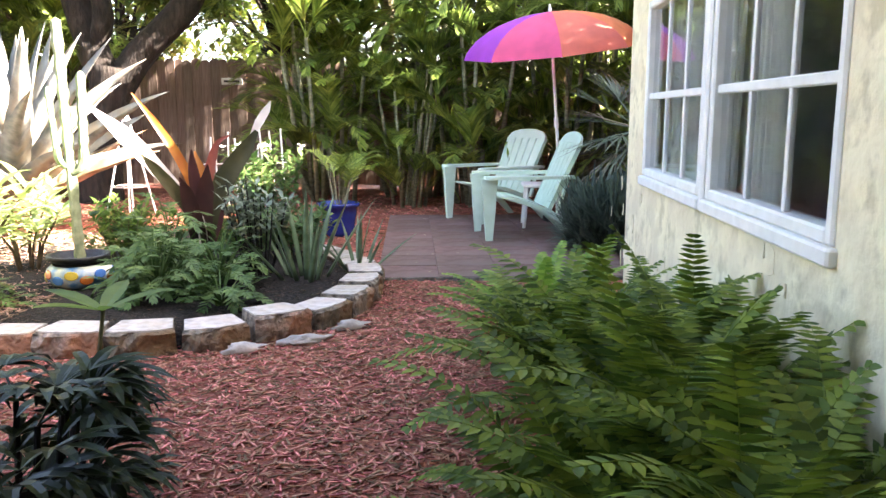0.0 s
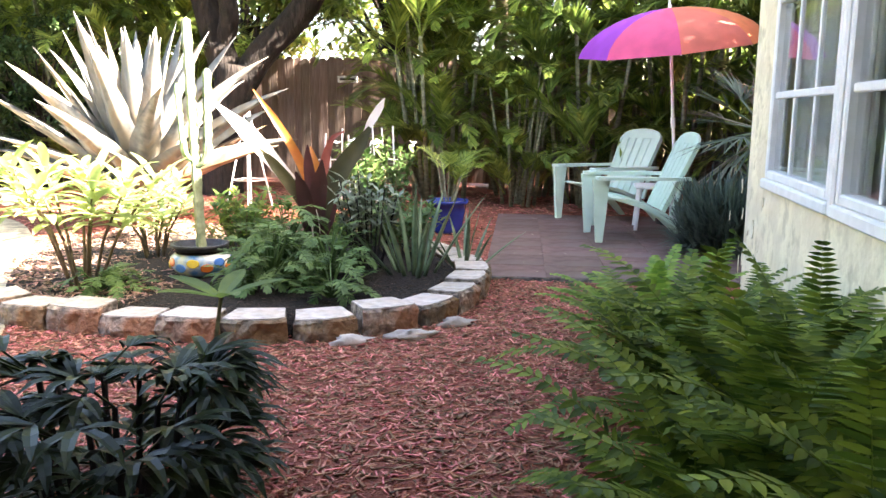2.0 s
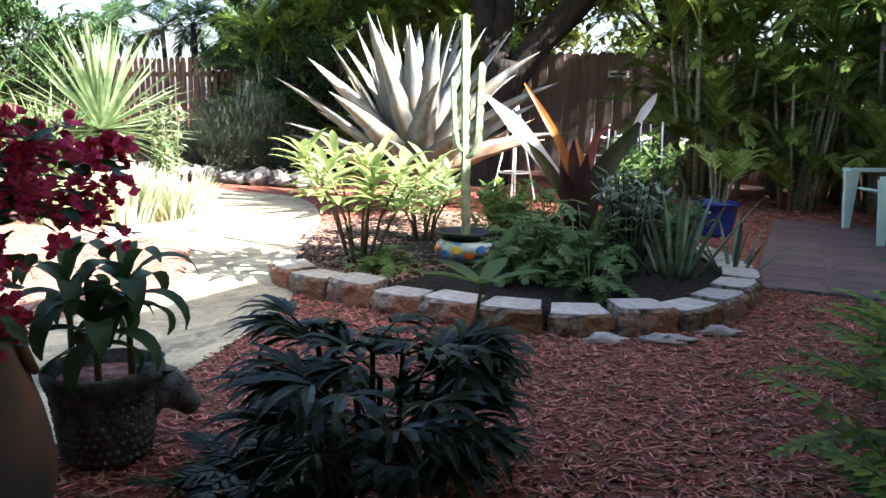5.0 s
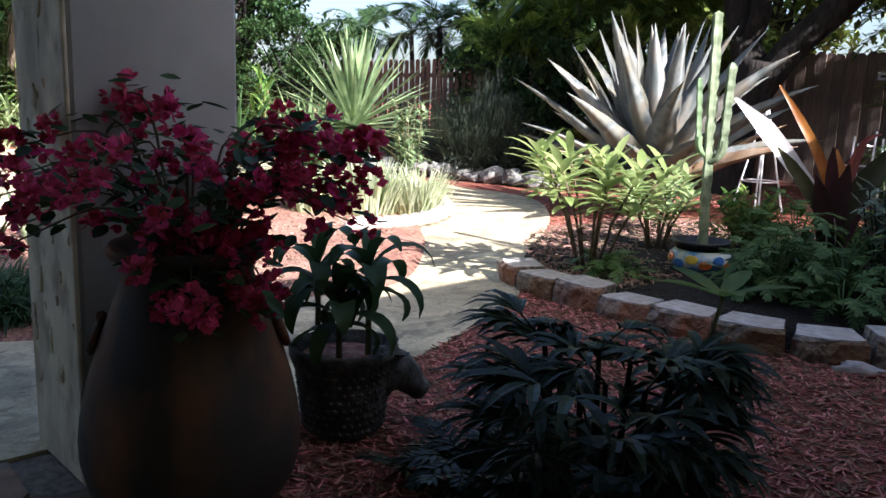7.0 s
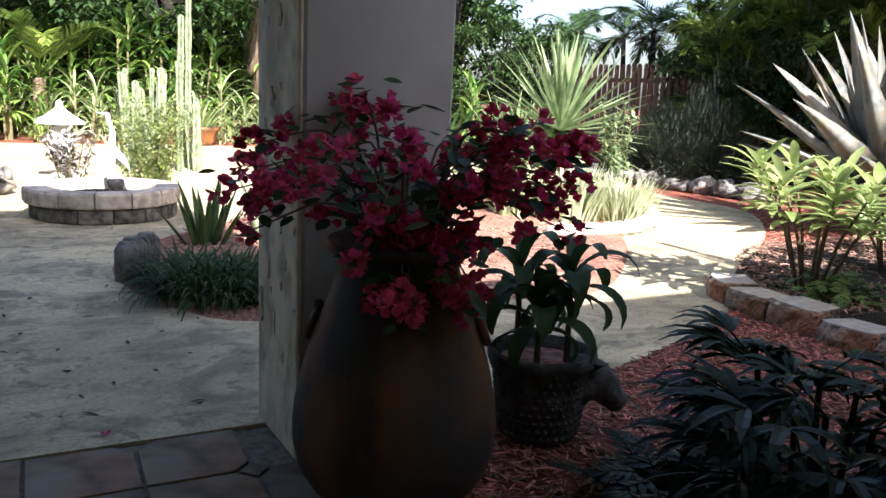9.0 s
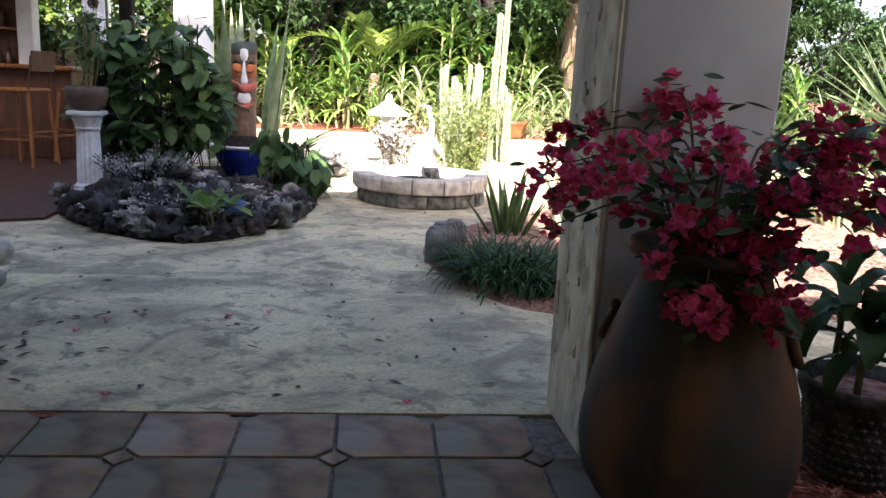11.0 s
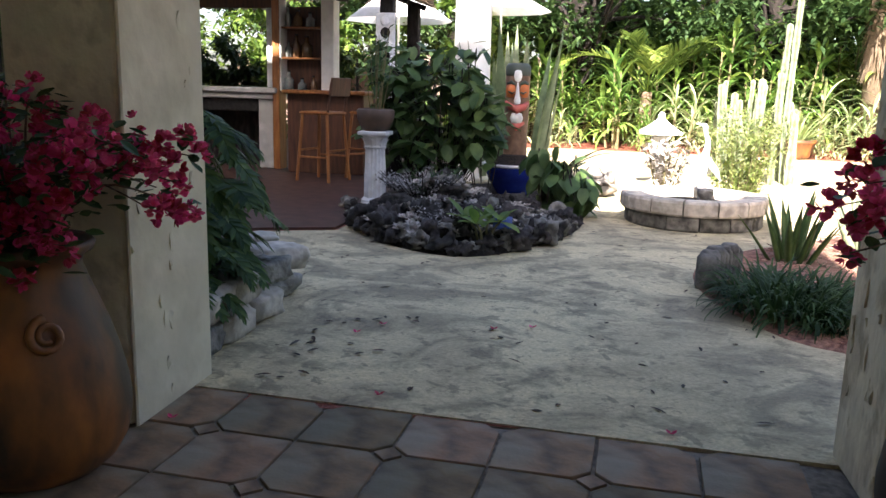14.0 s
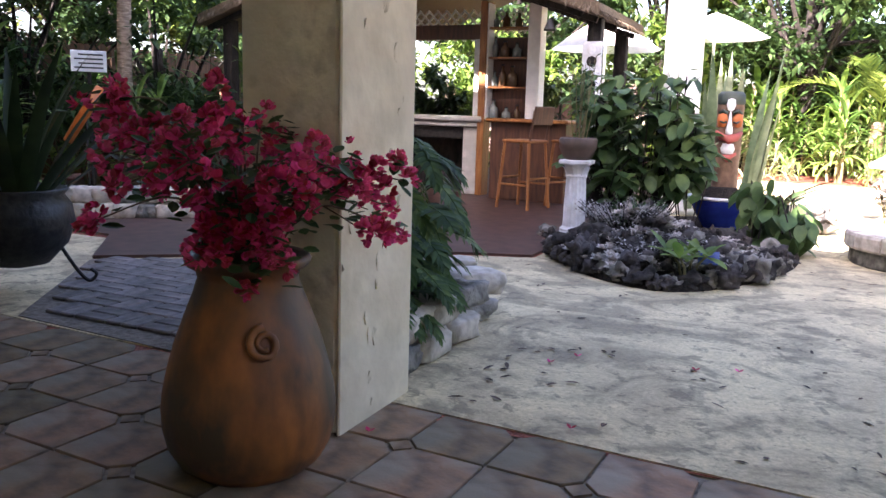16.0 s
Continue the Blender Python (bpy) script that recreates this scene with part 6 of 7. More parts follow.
put(bushy(thing("sparse_plant", "sparse upright plant with thin stems in the bowl", "plant"), random.Random(411), 0.72, 0.18, 130, 0.06, L_DARK, 12, 0.004, STEM, 0.3), -6.68, -1.88, 0.85)


def tiki():
    return Shape().lathe([(0.135, 0), (0.145, 0.10), (0.135, 0.30), (0.148, 0.42), (0.145, 0.52), (0.15, 0.62), (0.142, 0.68), (0.148, 0.80), (0.14, 0.90), (0.115, 0.93), (0.005, 0.935)], 24)


tk = tagged(part("tiki_statue", tiki(), mat("tiki_wood", (0.10, 0.055, 0.032), (0.20, 0.12, 0.075), 12, 0.6, 0.3), None, "", True), "carved and painted wooden tiki post with a face", "statue")
tk.matrix_basis = pose(-8.0, -0.82, 0.35, 0, 0, 6) @ Matrix.Diagonal((0.81, 0.81, 1.03, 1))
PW, PO, PR, PG = (mat(n, c, tuple(v * 0.75 for v in c), 12, 0.55, 0.2) for n, c in (("white_tiki_paint", (0.78, 0.80, 0.80)), ("orange_tiki_paint", (0.52, 0.14, 0.03)), ("red_tiki_paint", (0.42, 0.09, 0.07)), ("dark_tiki_paint", (0.05, 0.065, 0.05))))


def figure_shell():
    """The painted relief, joined to the post as one figure."""
    me = tk.data
    for m in (PW, PO, PR, PG):
        me.materials.append(m)
    bm = bmesh.new()
    bm.from_mesh(me)

    def join(s, idx):
        vs = [bm.verts.new(v) for v in s.v]
        for f in s.f:
            fc = bm.faces.new([vs[i] for i in f])
            fc.material_index, fc.smooth = idx, True

    def boss(prof, off, across, idx, flat=0.5):
        b = Shape().lathe(prof, 16)
        join(Shape().add([(off + x * flat, y + across, z) for x, y, z in b.v], b.f), idx)

    boss([(0.004, 0.765), (0.036, 0.785), (0.050, 0.825), (0.044, 0.870), (0.004, 0.895)], 0.140, 0, 1)
    boss([(0.004, 0.555), (0.036, 0.57), (0.042, 0.60), (0.024, 0.66), (0.017, 0.72), (0.004, 0.775)], 0.145, 0, 1, 0.8)
    boss([(0.004, 0.385), (0.062, 0.395), (0.080, 0.44), (0.062, 0.485), (0.004, 0.50)], 0.125, 0, 1)
    for sy in (-1, 1):
        boss([(0.004, 0.625), (0.055, 0.635), (0.068, 0.69), (0.058, 0.745), (0.004, 0.755)], 0.105, sy * 0.072, 2, 0.75)
        join(Shape().tube([(0.165, sy * 0.035, 0.678), (0.160, sy * 0.07, 0.668), (0.140, sy * 0.105, 0.685)], 0.010, 6), 4)
        join(Shape().tube([(0.155, sy * 0.03, 0.755), (0.145, sy * 0.08, 0.775), (0.115, sy * 0.12, 0.755)], 0.016, 6), 4)
    join(Shape().tube([(0.09, -0.135, 0.585), (0.145, -0.085, 0.545), (0.165, 0, 0.525), (0.145, 0.085, 0.545), (0.09, 0.135, 0.585)], [0.018, 0.036, 0.044, 0.036, 0.018], 10), 3)
    join(Shape().tube([(0.10, -0.09, 0.40), (0.15, 0, 0.355), (0.10, 0.09, 0.40)], [0.02, 0.036, 0.02], 8), 3)
    join(Shape().lathe([(0.150, 0.83), (0.154, 0.85), (0.152, 0.915), (0.12, 0.945), (0.005, 0.95)], 18), 4)
    bm.to_mesh(me)
    bm.free()


figure_shell()
bp2 = put(thing("blue_pot", "wide cobalt blue glazed pot with a pale rim under the tiki", "plant pot"), -7.92, -0.82, 0.055)
part("body", Shape().lathe([(0.15, 0), (0.17, 0.03), (0.25, 0.17), (0.30, 0.28), (0.29, 0.295), (0.26, 0.28)], 26), COBALT, bp2, smooth=True)
part("rim", Shape().lathe([(0.295, 0.282), (0.312, 0.29), (0.312, 0.31), (0.28, 0.312), (0.27, 0.295)], 26), WHITE, bp2, "pale glazed rim", True)
part("soil", Shape().lathe([(0.001, 0.40), (0.12, 0.39), (0.28, 0.27)], 16), SOIL, bp2)


def climber(x, y, z, seed, n, rx, ry_, z0, z1, leaf, label, hang=0.0):
    """Leafy sprays on wandering stems, with gaps between them."""
    r = random.Random(seed)
    th = put(thing("climbing_plant", label, "plant"), x, y, z)
    sprays = max(5, n // 13)
    rest, made, cap = Shape(), 0, 220
    for i in range(sprays):
        a, b = r.uniform(-rx, rx), ry_ * (2 * (i + r.random()) / sprays - 1)
        zt = z0 + (z1 - z0) * r.uniform(0.25, 1.0)
        e = (a * 1.2 + 0.12, b + r.uniform(-0.12, 0.12), max(z0, zt - r.uniform(0.0, 0.25) - hang * 0.5))
        line = spline([(a * 0.3, b * 0.4, 0), (a * 0.8, b * 0.9, zt * 0.6), (a, b, zt), e], 4)
        part("stem", Shape().tube(line, 0.006, 5), BARK, th)
        for k in range(n // sprays):
            sh = rest if made >= cap else Shape()
            c = line[r.randrange(len(line) // 4, len(line))]
            p = (c[0] + r.uniform(-0.05, 0.09), c[1] + r.uniform(-0.10, 0.10), max(z0, c[2]) + r.uniform(-0.08, 0.08))
            L = leaf * r.uniform(0.65, 1.2)
            sh.blade(p, r.uniform(-2.0, 2.0), r.uniform(-1.0, 0.2) - hang, L, L * 0.66, 0.8, 5, 0.2, prof=lambda s: max(0.04, math.sin(math.pi * min(1, s * 0.85 + 0.15)) ** 0.8), roll=r.uniform(-0.4, 0.4))
            if made < cap:
                part("leaf", sh, L_CLIMB, th, smooth=True)
            made += 1
    if rest.v:
        tagged(part("leaves", rest, L_CLIMB, th, smooth=True), "", "", "", "stuff")
    return th


climber(-7.25, -1.48, 0.1, 421, 740, 0.28, 0.54, 0.24, 1.30, 0.17, "dense climbing plant with large glossy dark green leaves")
climber(-7.05, -0.30, 0.03, 422, 170, 0.22, 0.22, 0.04, 0.56, 0.19, "trailing plant with large drooping green leaves beside the blue pot", 0.4)
climber(-7.42, -1.05, 0.1, 423, 70, 0.15, 0.24, 0.58, 0.85, 0.17, "leafy vine in front of the tiki")
for x, y in ((-7.5, -1.9), (-7.5, -1.35)):
    tp_ = put(thing("trellis_post", "dark wooden post holding the climbing plant", "post"), x, y, 0.0)
    part("shaft", Shape().box(-0.045, -0.045, 0, 0.045, 0.045, 1.25, 0.006), BARK, tp_)
sn = put(thing("snake_plant", "tall pale-edged snake plant leaves behind the tiki", "plant"), -8.95, -0.95, 0.1)
rsn = random.Random(431)
for i in range(26):
    a = rsn.uniform(0, 6.28)
    part("leaf", Shape().blade((0.22 * math.cos(a), 0.34 * math.sin(a), 0), a, 1.52 - rsn.uniform(0, 0.12), rsn.uniform(1.1, 1.75), 0.14, 0.1, 7, 0.25, prof=SWORD), L_CACTP if i % 2 else L_ALOE, sn, smooth=True)
dl = put(thing("dark_strap_plant", "dark bronze strap leaves arching over the patio", "plant"), -7.85, -0.30, 0.2)
for i, (a, L) in enumerate(((0.9, 0.75), (1.3, 0.6), (0.5, 0.5), (1.7, 0.55))):
    part("leaf", Shape().blade((0, 0, 0.1), a, 0.75, L, 0.07, 1.2, 7, 0.25, prof=SWORD), L_RHAP, dl, smooth=True)

# corner bed beside the pillar: stones and split-leaf plant
sw = thing("stone_border", "low border of pale rounded stones round the corner bed", "garden wall")
for i, (x, y) in enumerate(spline([(-2.86, -1.56), (-3.14, -1.55), (-3.45, -1.55), (-3.80, -1.64), (-4.06, -1.9), (-4.2, -2.2)], 1)):
    for k in (0, 1):
        part("stone", squared(random.Random(440 + i * 2 + k), 0.15 + 0.02 * k, 0.10, 0.062, 0.22, 20, 12), CAPSTONE if (i + k) % 3 else ROCK, sw, smooth=True).matrix_basis = pose(x - (0.13 if k else 0), y - 0.025 * k, 0.12 * k, 4 * (k and (i % 3 - 1)), 0, (3, 0, -8, -30, -55, -70)[min(i, 5)])
rsp = random.Random(451)


def split_leaf(p, a, h, L, r):
    """A long stalk with a hanging blade cut into narrow fingers."""
    sh = Shape()
    out = 0.12 + 0.22 * r.random()
    q = (p[0] + out * math.cos(a), p[1] + out * math.sin(a), h)
    sh.tube(spline([p, (p[0] + out * 0.35 * math.cos(a), p[1] + out * 0.35 * math.sin(a), p[2] + (h - p[2]) * 0.7), q], 3), 0.007, 5)
    az, el = a + r.uniform(-0.5, 0.5), r.uniform(-1.0, 0.1)
    sh.blade(q, az, el, L * 0.95, L * 0.46, 0.9, 7, 0.16, prof=BROAD)
    sh.frond(q, az, el, L * 0.97, 0.9, 9, L * 0.40, L * 0.105, 7, 0.02, 1.6, 0.6, 0.7, -0.02, 0.004, 3, r)
    return sh


for x, y, n, s in ((-3.05, -1.83, 56, 0.92), (-3.52, -1.95, 46, 0.64), (-3.25, -2.2, 40, 1.1)):
    th = put(thing("split_leaf_philodendron", "dark green split-leaf philodendron spilling over the stones", "plant"), x, y, 0.22)
    for i in range(n):
        part("leaf", split_leaf((0, 0, rsp.uniform(0, 0.10)), rsp.uniform(-1.2, 2.2), rsp.uniform(0.05, 0.88) * s, rsp.uniform(0.20, 0.33), rsp), L_SPLIT if i % 9 else L_BED, th, smooth=False)

# ---- garden bar ----
fp = put(thing("fireplace", "pale grey mantelpiece round a black hearth in the open bar", "fireplace"), -9.75, -4.78, 0.02)
part("mantel_shelf", Shape().box(-0.22, -0.85, 0.93, 0.30, 0.85, 1.0, 0.015), MANTEL, fp)
part("mantel_moulding", Shape().box(-0.22, -0.80, 0.86, 0.25, 0.80, 0.929, 0.012), MANTEL, fp)
for s in (-1, 1):
    part("mantel_leg", Shape().box(-0.2, s * 0.68 - 0.10, 0, 0.2, s * 0.68 + 0.10, 0.859, 0.01), MANTEL, fp)
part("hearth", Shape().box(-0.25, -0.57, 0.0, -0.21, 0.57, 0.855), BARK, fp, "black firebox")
part("hearth_top", Shape().box(0.06, -0.57, 0.70, 0.17, 0.57, 0.855, 0.01), IRON, fp)
bc = put(thing("bar_counter", "reddish wooden bar counter with an overhanging top", "counter"), -9.45, -3.25, 0.02)
part("body", Shape().box(-0.25, -0.45, 0, 0.2, 0.5, 0.94, 0.01), WOOD_D, bc)
part("worktop", Shape().box(-0.3, -0.48, 0.94, 0.32, 0.55, 0.985, 0.012), WOOD_O, bc)
sf = put(thing("bar_shelf", "wooden wall shelf with a white frame holding bottles and jars", "shelf"), -9.72, -3.63, 0.0)
part("back_panel", Shape().box(-0.03, -0.26, 0.985, 0.0, 0.26, 2.0), WOOD_D, sf)
part("upright", Shape().box(0.0, -0.36, 0.02, 0.22, -0.27, 2.42, 0.006), WOOD_O, sf, "orange-brown post")
part("upright", Shape().box(0.0, 0.27, 0.985, 0.22, 0.43, 2.38, 0.006), WHITE, sf, "white frame post")
part("upright", Shape().box(0.0, -0.27, 0.985, 0.2, -0.25, 2.4, 0.004), WHITE, sf, "white frame post")
for z in (1.37, 1.73, 2.09):
    part("shelf_board", Shape().box(0.0, -0.25, z, 0.18, 0.27, z + 0.022), WOOD_O, sf)
for i in range(7):
    for q in (-1, 1):
        part("lath", Shape().box(-0.006, -0.010, -0.19, 0.006, 0.010, 0.19), WHITE, sf).matrix_basis = pose(-0.02 + 0.013 * q, -0.2 + i * 0.075, 2.2, 40 * q, 0, 0)
rb = random.Random(461)
JG = mat("jar_glass", (0.12, 0.135, 0.13), (0.26, 0.28, 0.27), 8, 0.15, 0.0)
JB = mat("brown_bottle", (0.08, 0.04, 0.02), (0.14, 0.08, 0.04), 8, 0.15, 0.0)
for z in (0.987, 1.393, 1.753, 2.113):
    y = -0.19
    while y < 0.22:
        r0, h0 = rb.uniform(0.035, 0.07), rb.uniform(0.13, 0.26)
        b = put(thing("bottle", "glass bottle or jar standing on the bar shelf", "bottle", "bottles on the shelf"), -9.62, -3.63 + y, z)
        part("body", Shape().lathe([(r0 * 0.9, 0), (r0, 0.01), (r0, h0 * 0.6), (r0 * 0.4, h0 * 0.78), (r0 * 0.38, h0)], 10), (JG, JB, JB, JG)[rb.randrange(4)], b, smooth=True)
        part("cap", Shape().lathe([(r0 * 0.42, h0), (r0 * 0.42, h0 + 0.02)], 8), IRON, b)
        y += r0 * 2 + rb.uniform(0.02, 0.07)


def stool(x, y, turn):
    th = put(thing("bar_stool", "honey-coloured wooden bar stool with a low back", "stool", "bar stools"), x, y, 0.02, turn)
    part("seat", Shape().box(-0.19, -0.19, 0.73, 0.19, 0.19, 0.765, 0.012), WOOD_O, th)
    for sx in (-1, 1):
        for sy in (-1, 1):
            part("leg", Shape().tube([(sx * 0.21, sy * 0.21, 0), (sx * 0.16, sy * 0.16, 0.74)], [0.02, 0.018], 6), WOOD_O, th)
        part("stretcher", Shape().tube([(sx * 0.195, -0.195, 0.27), (sx * 0.195, 0.195, 0.27)], 0.012, 6), WOOD_O, th)
        part("stretcher", Shape().tube([(-0.19, sx * 0.19, 0.34), (0.19, sx * 0.19, 0.34)], 0.012, 6), WOOD_O, th)
        part("back_post", Shape().tube([(sx * 0.165, 0.17, 0.74), (sx * 0.165, 0.22, 1.08)], 0.015, 6), WOOD_D, th)
    part("backrest", Shape().box(-0.19, -0.012, 0, 0.19, 0.012, 0.2, 0.006), WOOD_D, th).matrix_basis = pose(0, 0.215, 0.93, -8, 0, 0)
    return th


stool(-8.60, -3.02, -15)
stool(-9.02, -2.58, 60)
part("header", Shape().box(-0.04, -2.2, 1.98, 0.06, -0.37, 2.16, 0.008), WOOD_D, sf, "dark wooden header over the hearth")
part("upright", Shape().box(-0.02, -0.47, 1.01, 0.12, -0.37, 1.975, 0.006), PLASTER, sf, "grey painted post")


def bar_roof_z(y):
    return 2.03 + 0.34 * (2.5 - abs(y + 4.6))


for i, (x, y, m) in enumerate(((-8.25, -2.2, BARK), (-9.75, -5.9, WHITE), (-9.85, -2.3, BARK), (-9.85, -6.8, BARK), (-8.2, -6.8, BARK))):
    p_ = put(thing("bar_post", "square wooden post carrying the bar roof", "post", "bar posts"), x, y, 0.02)
    part("shaft", Shape().box(-0.07, -0.07, 0, 0.07, 0.07, bar_roof_z(y) - 0.05, 0.008), m, p_)
    if i == 0:
        first_post = p_
pp_ = part("carved_panel", Shape().box(0.0, -0.10, 0, 0.03, 0.10, 0.85, 0.006), PLASTER, first_post, "whitewashed carved panel")
pp_.matrix_basis = pose(0.072, 0, 0.93)
for i in range(7):
    part("carving", Shape().lathe([(0.055, 0), (0.045, 0.012), (0.01, 0.018)], 8), BARK if i % 2 else PLASTER, pp_).matrix_basis = pose(0.03, 0.0, 0.08 + 0.115 * i, 0, 90, 0)
rf_ = thing("bar_roof", "shaggy dry thatch roof over the garden bar on dark beams", "roof")
rth = random.Random(471)
slab = Shape()
for q in (-1, 1):
    slab.add([(x, -4.6 + q * w, z + t) for t in (0.0, 0.12) for x in (-7.95, -10.05) for w, z in ((2.5, 2.03), (0.0, 2.88))], [(0, 1, 3, 2), (4, 6, 7, 5), (0, 2, 6, 4), (0, 4, 5, 1), (2, 3, 7, 6), (1, 5, 7, 3)])
slab.add([(x, y, bar_roof_z(y) + t) for t in (0.0, 0.12) for x in (-10.06, -12.6) for y in (-3.35, -4.6)], [(0, 1, 3, 2), (4, 6, 7, 5), (0, 2, 6, 4), (0, 4, 5, 1), (2, 3, 7, 6), (1, 5, 7, 3)])
slab.add([(x, y, bar_roof_z(y) + t) for t in (0.0, 0.12) for x in (-10.06, -12.6) for y in (-4.6, -7.1)], [(0, 1, 3, 2), (4, 6, 7, 5), (0, 2, 6, 4), (0, 4, 5, 1), (2, 3, 7, 6), (1, 5, 7, 3)])
part("slab", slab, THATCH, rf_)
for x in (-8.1, -8.9, -9.8):
    for q in (-1, 1):
        part("rafter", Shape().tube([(x, -4.6 + q * 2.45, 2.0), (x, -4.6, 2.83)], 0.04, 4), BARK, rf_)
for e in range(3):
    sh = Shape()
    for i in range(220):
        if e == 0:
            y_ = rth.uniform(-7.1, -2.1)
            p, a = (-7.95 + rth.uniform(-0.05, 0.05), y_, bar_roof_z(y_) + 0.06), 0.0
        else:
            p, a = (rth.uniform(-10.05, -7.95), -4.6 + (2.5 if e == 1 else -2.5), 2.08), (1.57 if e == 1 else -1.57)
        sh.blade(p, a + rth.uniform(-0.5, 0.5), rth.uniform(-1.2, -0.5), rth.uniform(0.05, 0.12), 0.03, 0.4, 2, 0.1, prof=SWORD)
    part("thatch_fringe", sh, THATCH, rf_)
bell = put(thing("hanging_bell", "small dark bell hanging under the bar eave", "bell"), -8.05, -2.62, 1.90)
part("cord", Shape().tube([(0, 0, 0.12), (0, 0, 0.24)], 0.004, 4), IRON, bell)
part("body", Shape().lathe([(0.065, 0), (0.06, 0.02), (0.04, 0.07), (0.03, 0.11), (0.008, 0.125)], 14), IRON, bell, smooth=True)
lat = put(thing("lattice_panel", "white diamond lattice panel under the bar roof", "lattice"), -10.02, -5.0, 2.05)
for i in range(14):
    for s in (-1, 1):
        part("lath", Shape().box(-0.008, -0.012, -0.28, 0.008, 0.012, 0.28), WHITE, lat).matrix_basis = pose(0.017 * s, -0.8 + i * 0.13, 0.14, 45 * s, 0, 0)


def canopy(x, y, z, R, h, seed, label):
    th = put(thing("canvas_umbrella", label, "parasol"), x, y, 0.012)
    part("pole", Shape().tube([(0, 0, 0), (0, 0, z + h)], 0.022, 8), WHITE, th)
    for k in range(8):
        rows = []
        for i in range(5):
            s = i / 4
            rows.append([(R * s * math.cos(2 * math.pi * (k + j / 4) / 8) * (1 - 0.05 * s * math.sin(math.pi * j / 4)), R * s * math.sin(2 * math.pi * (k + j / 4) / 8) * (1 - 0.05 * s * math.sin(math.pi * j / 4)), z + h * (1 - s ** 1.2)) for j in range(5)])
        part("canopy_panel", Shape().grid(rows), CANVAS, th, smooth=True)


canopy(-13.65, -3.45, 2.15, 0.92, 0.55, 1, "large white canvas umbrella glowing in the sun")
canopy(-13.97, -1.75, 2.35, 0.85, 0.40, 2, "white canvas umbrella behind the garden bar")
wc = put(thing("white_column", "tall white painted column standing in the sun", "column"), -9.42, -1.50, 0.012)
part("shaft", Shape().lathe([(0.26, 0), (0.26, 0.06), (0.215, 0.1), (0.205, 2.4), (0.23, 2.45), (0.24, 2.6)], 22), WHITE, wc, smooth=True)

tagged(part("floor_mat", Shape().plate([(-3.93, -4.46), (-4.62, -3.62), (-6.0, -4.9), (-5.35, -5.7)], 0.007, 0.03), WOODFLOOR), "dark red-brown mat lying on the concrete walk", "mat")
# cauldron on a stand, low stone wall and sign at the south
cd = put(thing("iron_cauldron", "round black iron cauldron on scrolled legs on the brick pad", "cauldron"), -3.05, -4.02, 0.02)
part("bowl", Shape().lathe([(0.02, 0.12), (0.16, 0.15), (0.26, 0.26), (0.30, 0.38), (0.285, 0.48), (0.25, 0.53), (0.275, 0.56), (0.265, 0.57), (0.23, 0.53)], 26), IRON, cd, smooth=True)
for k in range(3):
    a = k * 2.09 + 0.5
    part("leg", Shape().tube(spline([(0.22 * math.cos(a), 0.22 * math.sin(a), 0.22), (0.30 * math.cos(a), 0.30 * math.sin(a), 0.08), (0.36 * math.cos(a), 0.36 * math.sin(a), 0.015), (0.40 * math.cos(a), 0.40 * math.sin(a), 0.05), (0.37 * math.cos(a), 0.37 * math.sin(a), 0.085)], 4), 0.011, 6), IRON, cd, "scrolled iron leg", True)
put(swords(thing("dark_agave", "dark strap-leaved plant rising from the cauldron", "plant"), random.Random(481), 24, 1.15, 0.085, L_RHAP, 0.4, 0.7, 0.0, 0.5), -3.05, -4.02, 0.5)
lw = thing("low_stone_wall", "low wall of pale rounded stones before the south planting", "garden wall")
for i, (x, y) in enumerate(spline([(-3.9, -7.6), (-4.4, -7.1), (-4.95, -6.5), (-5.48, -5.75), (-6.0, -5.0)], 5)):
    for k in (0, 1):
        part("stone", squared(random.Random(500 + i * 2 + k), 0.14, 0.11, 0.075, 0.2, 16, 10), CAPSTONE if (i + k) % 4 else ROCK, lw, smooth=True).matrix_basis = pose(x - 0.03 * k, y - 0.02 * k, 0.006 + 0.145 * k, 0, 0, 125 + 9 * (i % 3))
sg = put(thing("garden_sign", "small white sign with dark lines of writing on a post", "sign"), -6.31, -7.12, 1.37, -41.5)
part("post", Shape().box(-0.02, -0.03, -1.37, 0.02, -0.002, 0.2), BARK, sg)
part("board", Shape().box(-0.175, 0, 0, 0.175, 0.015, 0.22, 0.004), WHITE, sg)
for i in range(4):
    part("text_bar", Shape().box(-0.14, 0.016, 0.035 + 0.045 * i, 0.14 - 0.04 * (i % 2), 0.019, 0.05 + 0.045 * i), IRON, sg)
s2 = put(thing("fence_sign", "small white sign with a dark line of writing on the fence", "sign"), -3.78, 12.06, 1.55)
part("board", Shape().box(-0.16, 0.0, 0, 0.16, 0.015, 0.10, 0.004), WHITE, s2)
part("text_bar", Shape().box(-0.12, -0.006, 0.035, 0.12, -0.001, 0.065), IRON, s2)
ORN = mat("orange_ceramic", (0.55, 0.12, 0.02), (0.70, 0.22, 0.05), 8, 0.3, 0.1)
og = put(thing("orange_ornament", "orange ceramic tube ornament leaning in the planting", "ornament"), -5.62, -6.40, 0.02)
part("tube", Shape().tube([(0.12, -0.13, 0.66), (0.0, 0.0, 0.95), (-0.09, 0.10, 1.18)], [0.045, 0.055, 0.04], 10), ORN, og, smooth=True)
part("stake", Shape().tube([(0.0, 0.0, 0.0), (0.0, 0.0, 0.92)], 0.012, 6), IRON, og)


